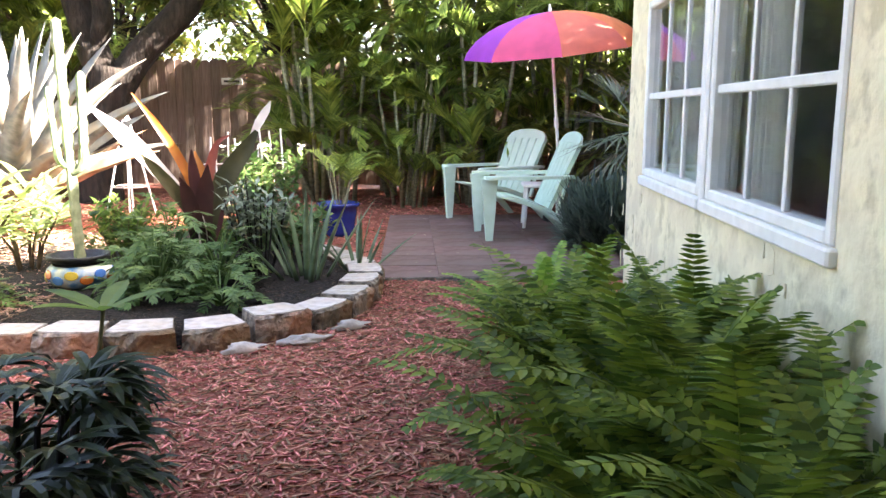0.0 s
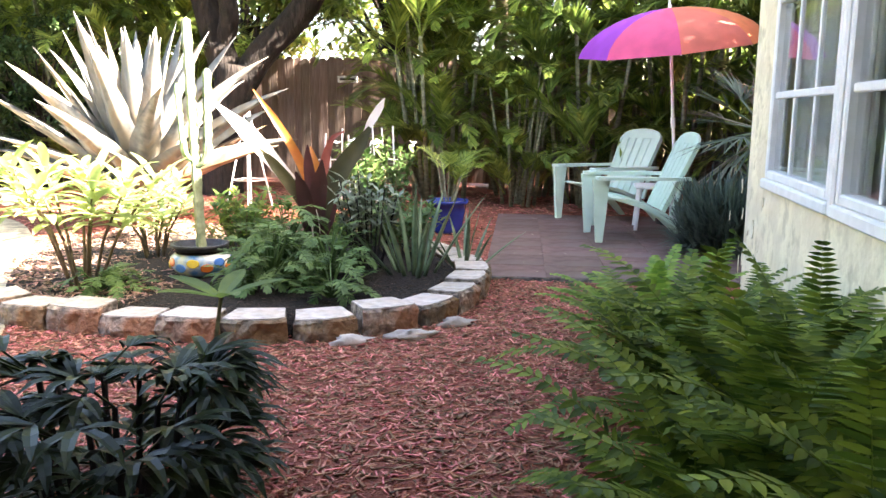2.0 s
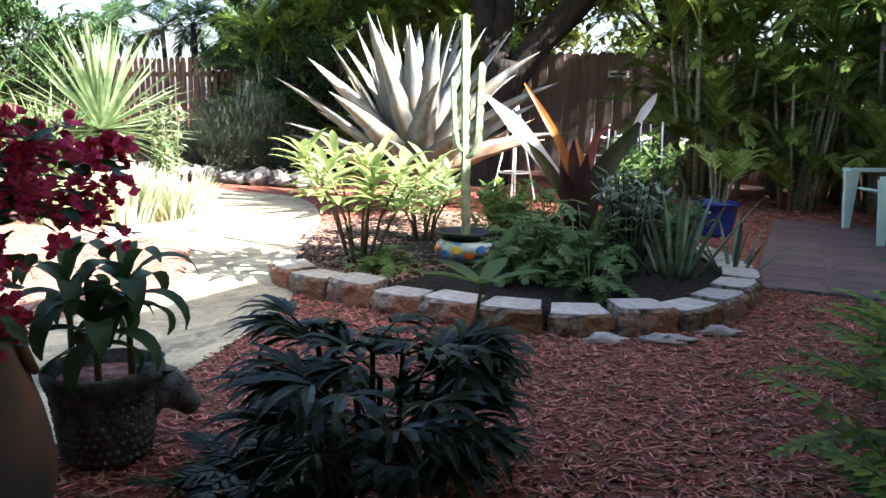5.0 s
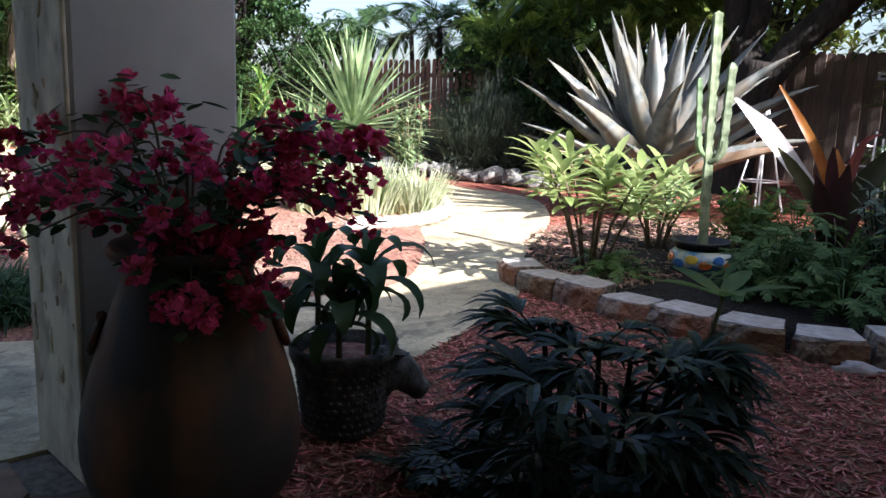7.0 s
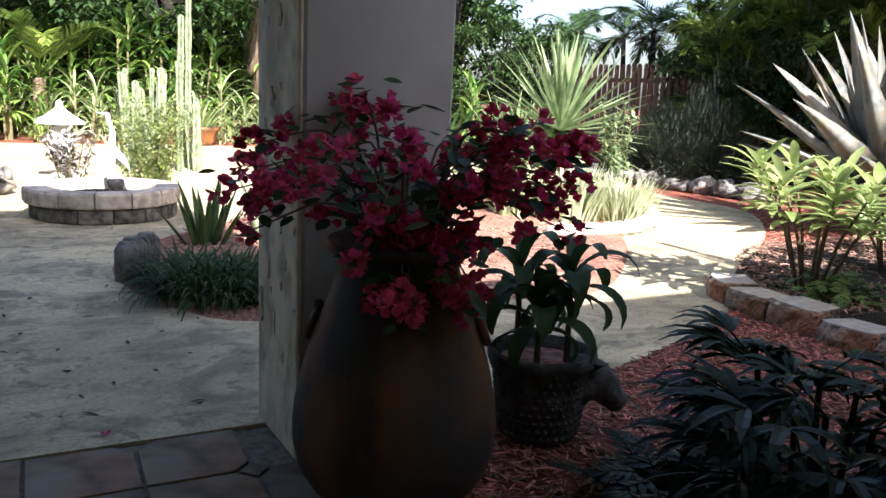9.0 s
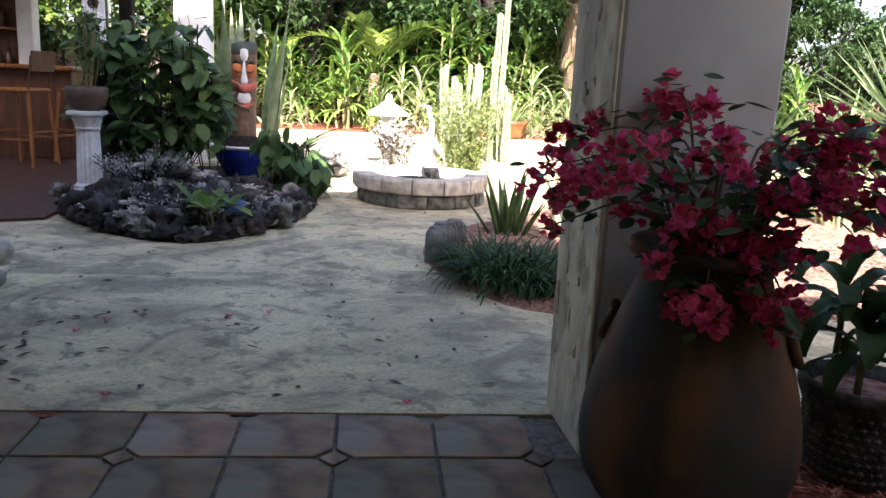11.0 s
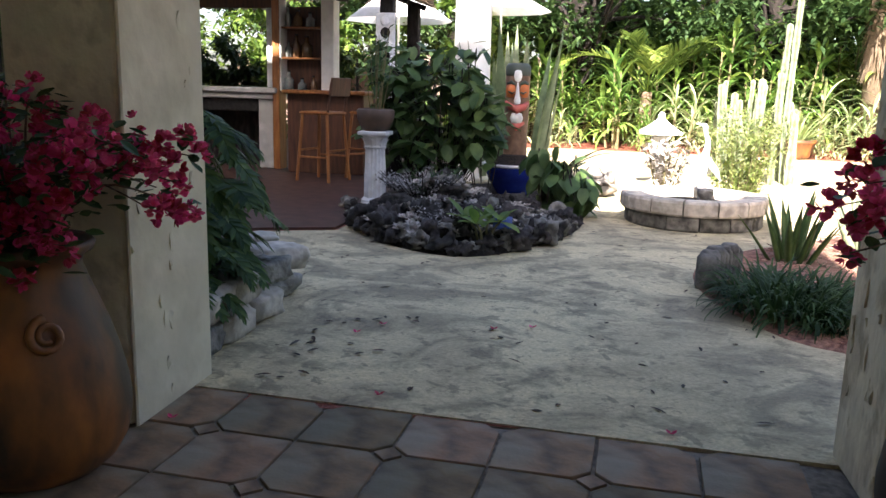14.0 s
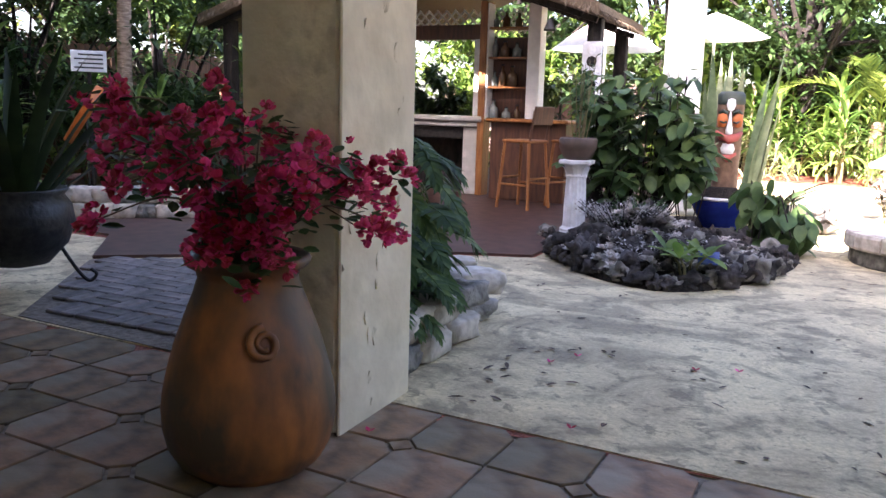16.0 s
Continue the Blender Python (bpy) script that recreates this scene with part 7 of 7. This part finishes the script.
# ---- trees, palms and hedges all round ----
def tree(name, label, seed, h, crown, leaves, leaf, m, trunk_r=0.12, clumps=34, base=0.45, lean=(0, 0), hang=0.2):
    """Tapered trunk, forking limbs and a crown of leafy clumps with gaps."""
    r = random.Random(seed)
    th = thing(name, label, "tree")
    top = (lean[0], lean[1], h * 0.62)
    part("trunk", Shape().tube(spline([(0, 0, -0.1), (lean[0] * 0.35, lean[1] * 0.2, h * 0.28), top], 5), [trunk_r * (1.15 - 0.05 * i) for i in range(11)], 9), BARK, th, smooth=True)
    limbs = Shape()
    crowns = [Shape() for _ in range(4)]
    for i in range(clumps):
        a, d = r.uniform(0, 6.28), math.sqrt(r.random())
        z = h * (base + (1 - base) * r.random())
        p = (top[0] + crown * d * math.cos(a), top[1] + crown * d * math.sin(a), z)
        s = r.uniform(0.3, 0.8)
        limbs.tube([(top[0] * s, top[1] * s, top[2] * s), ((p[0] + top[0]) * 0.5, (p[1] + top[1]) * 0.5, (z + top[2] * s) * 0.5 + 0.15), p], [trunk_r * 0.45, trunk_r * 0.25, trunk_r * 0.08], 5)
        leaf_cloud(crowns[i % 4], r, p, (crown * 0.34, crown * 0.34, h * 0.11), leaves // clumps, leaf, hang, 0.15)
    part("branchwork", limbs, BARK, th)
    for c in crowns:
        part("crown", c, m, th)
    return th


# the dark forked tree behind the agave
bt = put(thing("forked_tree", "large tree with a dark forked trunk leaning over the fence", "tree"), -4.95, 10.0)
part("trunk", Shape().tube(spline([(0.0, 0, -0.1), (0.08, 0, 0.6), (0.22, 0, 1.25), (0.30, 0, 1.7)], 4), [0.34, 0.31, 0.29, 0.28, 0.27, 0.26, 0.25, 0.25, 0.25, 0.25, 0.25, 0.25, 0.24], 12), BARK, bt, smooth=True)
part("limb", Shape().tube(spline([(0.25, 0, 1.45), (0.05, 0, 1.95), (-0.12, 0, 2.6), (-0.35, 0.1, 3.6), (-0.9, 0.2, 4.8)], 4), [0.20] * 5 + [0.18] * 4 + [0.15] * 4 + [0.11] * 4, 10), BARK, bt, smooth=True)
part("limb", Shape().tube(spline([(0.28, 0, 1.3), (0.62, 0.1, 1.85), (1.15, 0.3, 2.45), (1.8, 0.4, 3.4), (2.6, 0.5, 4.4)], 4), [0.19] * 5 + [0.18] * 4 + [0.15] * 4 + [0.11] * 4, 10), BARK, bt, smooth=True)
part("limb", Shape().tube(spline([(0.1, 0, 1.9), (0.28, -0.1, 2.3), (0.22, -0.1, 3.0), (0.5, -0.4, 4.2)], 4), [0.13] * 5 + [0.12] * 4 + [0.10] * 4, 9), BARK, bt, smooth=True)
rb2 = random.Random(601)
cs = [Shape() for _ in range(6)]
for i in range(75):
    a, d = rb2.uniform(0, 6.28), math.sqrt(rb2.random())
    p = (0.6 + 3.6 * d * math.cos(a), 0.3 + 2.6 * d * math.sin(a), rb2.uniform(2.7, 5.6))
    leaf_cloud(cs[i % 6], rb2, p, (0.8, 0.8, 0.5), 600, 0.13, 0.35, 0.1)
for c in cs:
    part("crown", c, L_MID, bt)


def areca(seed, canes, hmin, hmax, L, label):
    r = random.Random(seed)
    th = thing("areca_palm", label, "palm", "areca palms")
    for i in range(canes):
        a, d = r.uniform(0, 6.28), 0.38 * math.sqrt(r.random())
        h = r.uniform(hmin, hmax)
        b = (d * math.cos(a), d * math.sin(a), 0)
        t = (b[0] * 2.0 + r.uniform(-0.15, 0.15), b[1] * 2.0 + r.uniform(-0.15, 0.15), h)
        part("cane", Shape().tube([b, ((b[0] + t[0]) / 2, (b[1] + t[1]) / 2, h * 0.55), t], [0.035, 0.03, 0.022], 6), CANE, th, smooth=True)
        for k in range(4):
            f = a + k * 1.571 + r.uniform(-0.4, 0.4)
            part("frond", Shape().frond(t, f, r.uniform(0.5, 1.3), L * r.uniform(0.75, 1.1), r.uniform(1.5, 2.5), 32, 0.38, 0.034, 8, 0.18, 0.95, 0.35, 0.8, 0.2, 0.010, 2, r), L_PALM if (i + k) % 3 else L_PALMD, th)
    for k in range(14):
        f = 2.4 * k
        part("frond", Shape().frond((0.2 * math.cos(f), 0.2 * math.sin(f), r.uniform(0.05, 1.1)), f, r.uniform(0.8, 1.35), L * r.uniform(0.8, 1.1), r.uniform(1.6, 2.5), 32, 0.36, 0.034, 8, 0.15, 0.95, 0.35, 0.8, 0.1, 0.010, 2, r), L_PALM, th)
    return th


ar0 = put(areca(611, 11, 0.5, 2.6, 1.35, "clump of arching feathery areca palm fronds on thin canes"), -1.9, 10.2, 0, 0)
ar1 = put(areca(612, 12, 0.9, 4.0, 1.6, "tall clump of areca palms with pale ringed canes"), -0.9, 10.8, 0, 0)
for src, x, y, tn, s in ((ar0, -0.1, 9.9, 70, 0.95), (ar1, 0.5, 10.9, 130, 1.0), (ar0, 1.0, 10.1, 200, 1.0), (ar1, 1.9, 10.6, 260, 1.05), (ar0, 2.2, 9.6, 20, 0.9), (ar1, -2.3, 11.2, 300, 0.95), (ar0, -0.9, 9.6, 250, 0.7),
                         (ar1, -6.6, 11.2, 30, 1.0), (ar0, -7.4, 10.6, 140, 1.1), (ar1, -8.3, 11.0, 230, 0.95), (ar0, -6.0, 10.4, 310, 0.9), (ar0, -8.8, 10.3, 60, 0.9)):
    copy_thing(src, pose(x, y, 0, 0, 0, tn) @ Matrix.Scale(s, 4))
for x, y, h in ((-7.3, 11.3, 4.5), (-0.55, 11.4, 5.0), (-1.4, 11.6, 5.0), (0.9, 11.6, 5.0), (1.55, 11.2, 5.0)):
    p_ = put(thing("palm_trunk", "slim palm trunk rising out of the picture", "palm", "slim palms"), x, y)
    part("trunk", Shape().tube([(0, 0, 0), (0.05, 0, h * 0.5), (0.0, 0, h)], [0.10, 0.085, 0.08], 9), TRUNK, p_, smooth=True)
    rr2 = random.Random(int(h * 10 + x * 7))
    for k in range(9):
        part("frond", Shape().frond((0, 0, h), k * 0.7, rr2.uniform(0.0, 1.0), 1.9, 1.6, 26, 0.5, 0.04, 8, 0.15, 1.0, 0.4, 0.8, 0.2, 0.014, 2, rr2), L_PALM, p_)

rdp = random.Random(655)
dp0 = thing("dark_palm", "shaded palm with drooping dark fronds behind the picket fence", "palm", "palms behind the picket fence")
part("trunk", Shape().tube(spline([(0, 0, 0), (0.08, 0, 1.3), (0.02, 0, 2.7)], 4), [0.085 - 0.003 * i for i in range(9)], 8), BARK, dp0, smooth=True)
for k in range(15):
    part("frond", Shape().frond((0.02, 0, 2.7), k * 2.4, rdp.uniform(-0.2, 1.2), rdp.uniform(1.3, 1.7), 1.9, 26, 0.42, 0.036, 8, 0.12, 1.0, 0.4, 0.9, 0.0, 0.014, 2, rdp), L_DARK, dp0)
put(dp0, -13.6, 12.9, 0, 0)
for x, y, z, tn, sc in ((-14.9, 13.2, 0.2, 40, 0.9), (-18.2, 14.5, 0, 150, 1.1), (-12.6, 13.3, -0.3, 260, 1.0), (-16.4, 12.9, 0, 200, 1.0)):
    copy_thing(dp0, pose(x, y, z, 0, 0, tn) @ Matrix.Scale(sc, 4))

t0 = tree("garden_tree", "broad green tree rising behind the fences", 621, 6.0, 2.4, 9000, 0.17, L_MID, 0.14, 36, 0.30)
put(t0, -11.4, 14.6)
t1 = tree("dark_tree", "dark leafy tree with gaps of sky", 622, 7.0, 2.6, 8000, 0.18, L_DARK, 0.17, 34, 0.28)
put(t1, -20.0, 11.6)
t2 = tree("sunlit_tree", "light green sunlit tree behind the fence", 623, 5.2, 2.2, 8000, 0.15, L_PALM, 0.11, 34, 0.22)
put(t2, -3.5, 14.4)
# copies at (5.0, 8.2) and (3.95, 8.2): unseen, added to shade the terrace
for src, x, y, tn, s in ((t2, -7.0, 15.5, 60, 1.1), (t0, 0.2, 14.8, 110, 1.0), (t2, 3.6, 14.4, 200, 1.05), (t1, -9.6, 16.6, 80, 1.1), (t0, -21.5, 10.5, 40, 1.0), (t1, -22.5, 6.5, 120, 1.0), (t0, -22.0, 2.8, 220, 1.05),
                         (t1, -21.8, -0.6, 310, 1.0), (t0, -22.5, -4.0, 20, 1.05), (t2, -20.8, 8.4, 70, 0.9), (t1, -19.0, -7.0, 160, 1.0), (t1, -14.0, -11.0, 90, 0.95), (t0, -9.8, -11.2, 15, 0.95), (t1, -6.2, -10.8, 200, 0.8),
                         (t0, -3.0, -11.0, 280, 0.9), (t1, 5.0, 8.2, 40, 0.85), (t0, 3.95, 8.2, 70, 0.85), (t0, 9.5, 11.8, 140, 0.95), (t1, 0.0, -11.5, 110, 0.9), (t0, 6.0, 13.8, 300, 1.0), (t1, -17.3, -0.4, 77, 0.85), (t1, -17.8, 3.4, 190, 0.85),
                         (t1, -14.6, 9.6, 30, 0.42), (t1, -9.0, 10.6, 140, 0.42), (t1, -7.5, 9.9, 250, 0.36), (t1, -10.9, 12.9, 20, 0.6)):
    copy_thing(src, pose(x, y, 0, 0, 0, tn) @ Matrix.Scale(s, 4))


def hedge(name, label, seed, w, dpt, h, count, leaf, m, z0=0.0):
    """Dense uneven wall of leaves on a few stems."""
    r = random.Random(seed)
    th = thing(name, label, "hedge")
    for i in range(int(w / 0.8)):
        x = -w / 2 + 0.8 * (i + 0.5)
        part("stem", Shape().tube([(x, 0, 0), (x + r.uniform(-0.2, 0.2), r.uniform(-0.2, 0.2), h * 0.6)], [0.04, 0.02], 6), BARK, th)
    for q in range(4):
        sh = Shape()
        for i in range(int(w * h * 0.9)):
            c = (r.uniform(-w / 2, w / 2), r.uniform(-dpt / 2, dpt / 2), z0 + (h - z0) * r.uniform(0.05, 1.0) ** 0.9)
            leaf_cloud(sh, r, c, (0.55, 0.45, 0.42), int(count / (w * h * 3.6)), leaf, 0.25, 0.1)
        part("foliage", sh, m, th)
    return th


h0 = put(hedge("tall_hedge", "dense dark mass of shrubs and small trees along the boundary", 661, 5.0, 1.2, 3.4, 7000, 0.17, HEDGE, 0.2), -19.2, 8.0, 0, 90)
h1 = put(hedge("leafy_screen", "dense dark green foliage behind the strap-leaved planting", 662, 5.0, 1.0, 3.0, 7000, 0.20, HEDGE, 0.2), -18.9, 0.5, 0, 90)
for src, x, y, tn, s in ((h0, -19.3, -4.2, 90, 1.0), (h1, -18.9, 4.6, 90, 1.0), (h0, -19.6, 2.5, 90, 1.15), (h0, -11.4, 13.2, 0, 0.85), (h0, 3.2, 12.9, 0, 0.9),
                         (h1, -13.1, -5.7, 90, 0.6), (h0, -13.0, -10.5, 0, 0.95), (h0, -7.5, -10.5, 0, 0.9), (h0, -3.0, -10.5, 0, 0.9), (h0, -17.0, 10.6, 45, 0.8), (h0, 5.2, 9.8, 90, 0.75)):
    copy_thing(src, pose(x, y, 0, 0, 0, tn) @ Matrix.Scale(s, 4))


# hedge copy stretched tall behind the house, added to block sun from the terrace
copy_thing(h0, pose(4.2, 7.72, 0, 0, 0, 90) @ Matrix.Diagonal((0.72, 1.2, 1.9, 1)))
h2 = put(hedge("sunlit_hedge", "loose bright green foliage behind the garden bar", 663, 4.5, 1.0, 2.6, 5000, 0.16, L_MID, 0.1), -14.6, -4.2, 0, 90)
copy_thing(h2, pose(-12.2, -8.0, 0, 0, 0, 20))
copy_thing(h2, pose(-15.4, -7.8, 0, 0, 0, 70))


# bright strap-leaved planting at the west side
def corn_plant(seed, stems, h, L, W, m, label, n=16, name="corn_plant"):
    r = random.Random(seed)
    th = thing(name, label, "plant", "west planting")
    for i in range(stems):
        a, d = r.uniform(0, 6.28), 0.45 * math.sqrt(r.random())
        z = h * r.uniform(0.35, 1.0)
        b = (d * math.cos(a), d * math.sin(a), 0)
        t = (b[0] * 1.5, b[1] * 1.5, z)
        part("stem", Shape().tube([b, t], [0.025, 0.018], 5), STEM, th)
        sh = Shape()
        for k in range(n):
            sh.blade((t[0], t[1], z * (1 - 0.045 * k)), 2.4 * k + i, 1.25 - 0.08 * k + r.uniform(-0.15, 0.15), L * r.uniform(0.75, 1.1), W, 1.9, 6, 0.25, prof=lambda s: (0.4 + 0.6 * min(1, s * 3)) * max(0.04, 1 - s ** 2.6))
        part("leaf_whorl", sh, m, th)
    return th


L_CORN = leafy("corn_leaf", (0.055, 0.125, 0.022), (0.19, 0.31, 0.065), 0.32, 0.5, 0.3, gloss=0.6)
L_CORNP = leafy("pale_corn_leaf", (0.22, 0.31, 0.12), (0.46, 0.52, 0.28), 0.35, 0.35, 0.3)
c0 = put(corn_plant(631, 5, 1.7, 0.80, 0.10, L_CORN, "tall sunlit plant with long arching strap leaves"), -16.0, 0.4)
c1 = put(corn_plant(632, 4, 1.2, 0.80, 0.055, L_CORNP, "pale variegated strap-leaved plant in the sun", 22), -16.0, 1.4)
c2 = put(corn_plant(633, 6, 2.4, 0.85, 0.13, L_CORN, "tall bright green plant with broad arching leaves"), -16.9, 2.2)
rw = random.Random(641)
for i in range(28):
    src = (c0, c2, c1, c0, c2)[i % 5]
    y = -2.2 + 0.36 * i + rw.uniform(-0.2, 0.2)
    x = -16.1 - 1.6 * rw.random() - (0.7 if src is c2 else 0.0)
    copy_thing(src, pose(x, y, 0, 0, 0, rw.uniform(0, 360)) @ Matrix.Scale(rw.uniform(0.8, 1.15), 4))
for x, y, s in ((-15.5, 4.7, 0.95), (-15.4, 5.1, 0.9), (-15.7, -0.9, 0.6), (-15.6, 2.4, 0.5), (-15.7, 4.2, 0.6), (-15.6, 0.9, 0.45), (-15.8, 5.4, 0.6), (-10.6, 7.9, 0.7), (-11.5, 8.4, 0.8), (-12.8, 8.0, 0.8), (-14.0, 7.3, 0.8)):
    copy_thing(c0 if rw.random() < 0.5 else c1, pose(x, y, 0, 0, 0, rw.uniform(0, 360)) @ Matrix.Scale(s, 4))
for i in range(6):
    copy_thing(t2 if i % 2 else t0, pose(-18.6, -2.0 + 2.1 * i, -0.9, 0, 0, 50 * i) @ Matrix.Scale(0.55, 4))
wp = put(thing("fan_palm", "palm with a shaggy brown trunk above the west planting", "palm"), -16.2, 4.92)
part("trunk", Shape().tube([(0, 0, 0), (0, 0, 3.6)], [0.22, 0.20], 12), THATCH, wp, "trunk hung with dry brown fibre", True)
sh = Shape()
for i in range(420):
    a, z = rw.uniform(0, 6.28), rw.uniform(1.6, 3.6)
    sh.blade((0.2 * math.cos(a), 0.2 * math.sin(a), z), a, -1.2, 0.4, 0.05, 0.3, 2, 0.1, prof=SWORD)
part("dry_skirt", sh, THATCH, wp)
for k in range(12):
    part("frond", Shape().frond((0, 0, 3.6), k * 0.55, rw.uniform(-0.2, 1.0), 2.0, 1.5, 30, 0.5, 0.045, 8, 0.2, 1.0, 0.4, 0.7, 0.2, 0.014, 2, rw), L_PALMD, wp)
ap = put(thing("arching_palm", "young palm with long arching sunlit fronds", "palm"), -17.0, 0.9)
part("trunk", Shape().tube([(0, 0, 0), (0, 0, 1.1)], [0.14, 0.11], 9), TRUNK, ap)
for k in range(11):
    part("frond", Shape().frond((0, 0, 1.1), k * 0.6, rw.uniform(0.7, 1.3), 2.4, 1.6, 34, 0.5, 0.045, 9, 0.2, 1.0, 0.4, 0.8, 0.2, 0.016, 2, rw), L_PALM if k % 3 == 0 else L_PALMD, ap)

# south planting behind the low wall
rsou = random.Random(651)
for i in range(16):
    src = (c0, c2, lg, c0)[i % 4]
    copy_thing(src, pose(-9.0 + 0.5 * i + rsou.uniform(-0.2, 0.2), -7.0 - 1.6 * rsou.random(), 0, 0, 0, rsou.uniform(0, 360)) @ Matrix.Scale(rsou.uniform(0.6, 0.9), 4))
for x, y, tn in ((-6.6, -8.6, 0), (-5.0, -8.8, 100), (-8.4, -8.2, 200)):
    copy_thing(t1, pose(x, y, -0.6, 0, 0, tn) @ Matrix.Scale(0.55, 4))
for x, y in ((-4.2, -7.0), (-5.4, -7.5), (-6.9, -7.2), (-3.5, -6.8)):
    p_ = put(thing("slender_tree", "grey-brown slender tree trunk in the south planting", "tree", "south trunks"), x, y)
    part("trunk", Shape().tube([(0, 0, 0), (0.06, 0.03, 1.4), (0.0, 0.05, 3.6)], [0.09, 0.08, 0.07], 9), TRUNK, p_, smooth=True)
    sh = Shape()
    for q in range(5):
        leaf_cloud(sh, rsou, (rsou.uniform(-0.6, 0.6), rsou.uniform(-0.5, 0.5), rsou.uniform(2.2, 3.8)), (0.6, 0.6, 0.4), 150, 0.15, 0.3, 0.1)
    part("crown", sh, L_MID, p_)

# ---- loose bark on the ground ----
rc = np.random.RandomState(9)


def chips(name, count, inside, size, label, box, z=0.0, m=CHIP):
    """Splinters of bark scattered flat over an area."""
    sh = Shape()
    xs, ys = rc.uniform(box[0], box[1], count), rc.uniform(box[2], box[3], count)
    for x, y in zip(xs, ys):
        if not inside(x, y):
            continue
        a, L, w, t = rc.uniform(0, 6.28), size * rc.uniform(0.4, 1.5), size * rc.uniform(0.10, 0.26), size * rc.uniform(0.05, 0.12)
        ca, sa, p, zz = math.cos(a), math.sin(a), rc.uniform(-0.25, 0.25), z + rc.uniform(0.0, 0.012)
        v = [(x + ca * u * L / 2 - sa * k * w / 2 * q, y + sa * u * L / 2 + ca * k * w / 2 * q, zz + u * p * L / 2 + h * t) for h in (0, 1) for u, k, q in ((-1, -1, 0.5), (1, -1, 1), (1, 1, 0.8), (-1, 1, 0.7))]
        sh.add(v, [(4, 5, 6, 7), (0, 1, 5, 4), (1, 2, 6, 5), (2, 3, 7, 6), (3, 0, 4, 7)])
    return tagged(part(name, sh, m), label, "mulch", "", "stuff")


def within(poly, x, y):
    c, j = False, len(poly) - 1
    for i in range(len(poly)):
        if (poly[i][1] > y) != (poly[j][1] > y) and x < (poly[j][0] - poly[i][0]) * (y - poly[i][1]) / (poly[j][1] - poly[i][1]) + poly[i][0]:
            c = not c
        j = i
    return c


chips("bark_chips", 44000, lambda x, y: not within(concrete, x, y) and not within(round_bed, x, y) and not (x > -1.0 and 5.2 < y < 8.75 and x > -0.69 - 0.089 * (y - 5.2)), 0.040, "shredded red bark scattered over the path", (-3.6, 0.93, 1.0, 5.6))
chips("bark_chips", 9000, lambda x, y: not within(concrete, x, y) and not within(round_bed, x, y) and not (x > -0.69 - 0.089 * (y - 5.2) and y < 8.62), 0.06, "shredded red bark round the terrace and the fence", (-6.0, 2.5, 5.6, 11.0))
chips("bark_chips", 5000, lambda x, y: within([(-3.55, 1.15), (-4.67, 0.72), (-6.1, 1.3), (-7.2, 2.4), (-5.3, 4.6), (-3.55, 2.9)], x, y), 0.05, "shredded red bark on the island", (-7.2, -3.5, 0.7, 4.7), 0.045, CHIP_SUN)
chips("soil_crumbs", 5000, lambda x, y: within(round_bed, x, y), 0.025, "bits of bark and soil on the dark bed", (-3.6, -0.7, 3.5, 6.2), 0.09, CRUMB)

chips("leaf_litter", 5000, lambda x, y: within(round_bed, x, y), 0.045, "dry leaves and bark bits under the sunlit shrubs", (-4.0, -2.35, 3.7, 6.6), 0.095, CHIP_SUN)
rfall = random.Random(77)
fallen = Shape()
for i in range(150):
    x, y = rfall.uniform(-6.5, -2.6), rfall.uniform(-1.9, 2.6)
    if within(concrete, x, y):
        fallen.blade((x, y, 0.011), rfall.uniform(0, 6.28), rfall.uniform(-0.05, 0.2), rfall.uniform(0.02, 0.07), rfall.uniform(0.01, 0.022), 0.4, 3, 0.3, prof=BROAD)
for i in range(16):
    fallen.blade((rfall.uniform(-3.6, -2.6), rfall.uniform(-1.38, -0.8), 0.011), rfall.uniform(0, 6.28), 0.2, rfall.uniform(0.03, 0.07), 0.02, 0.5, 3, 0.3, prof=BROAD)
tagged(part("fallen_leaves", fallen, mat("dead_leaf", (0.03, 0.02, 0.014), (0.10, 0.06, 0.035), 30, 0.8, 0.2, island=0.4)), "dry brown leaves scattered on the concrete", "leaves", "", "stuff")
petals = Shape()
for i in range(10):
    x, y = rfall.uniform(-3.6, -1.2), rfall.uniform(-1.6, 0.7)
    for k in range(3):
        petals.blade((x, y, 0.012), k * 2.1, 0.4, 0.022, 0.018, -0.2, 2, 0.2, prof=BROAD)
tagged(part("fallen_petals", petals, L_BOUG), "magenta petals fallen on the porch and patio", "petals", "", "stuff")
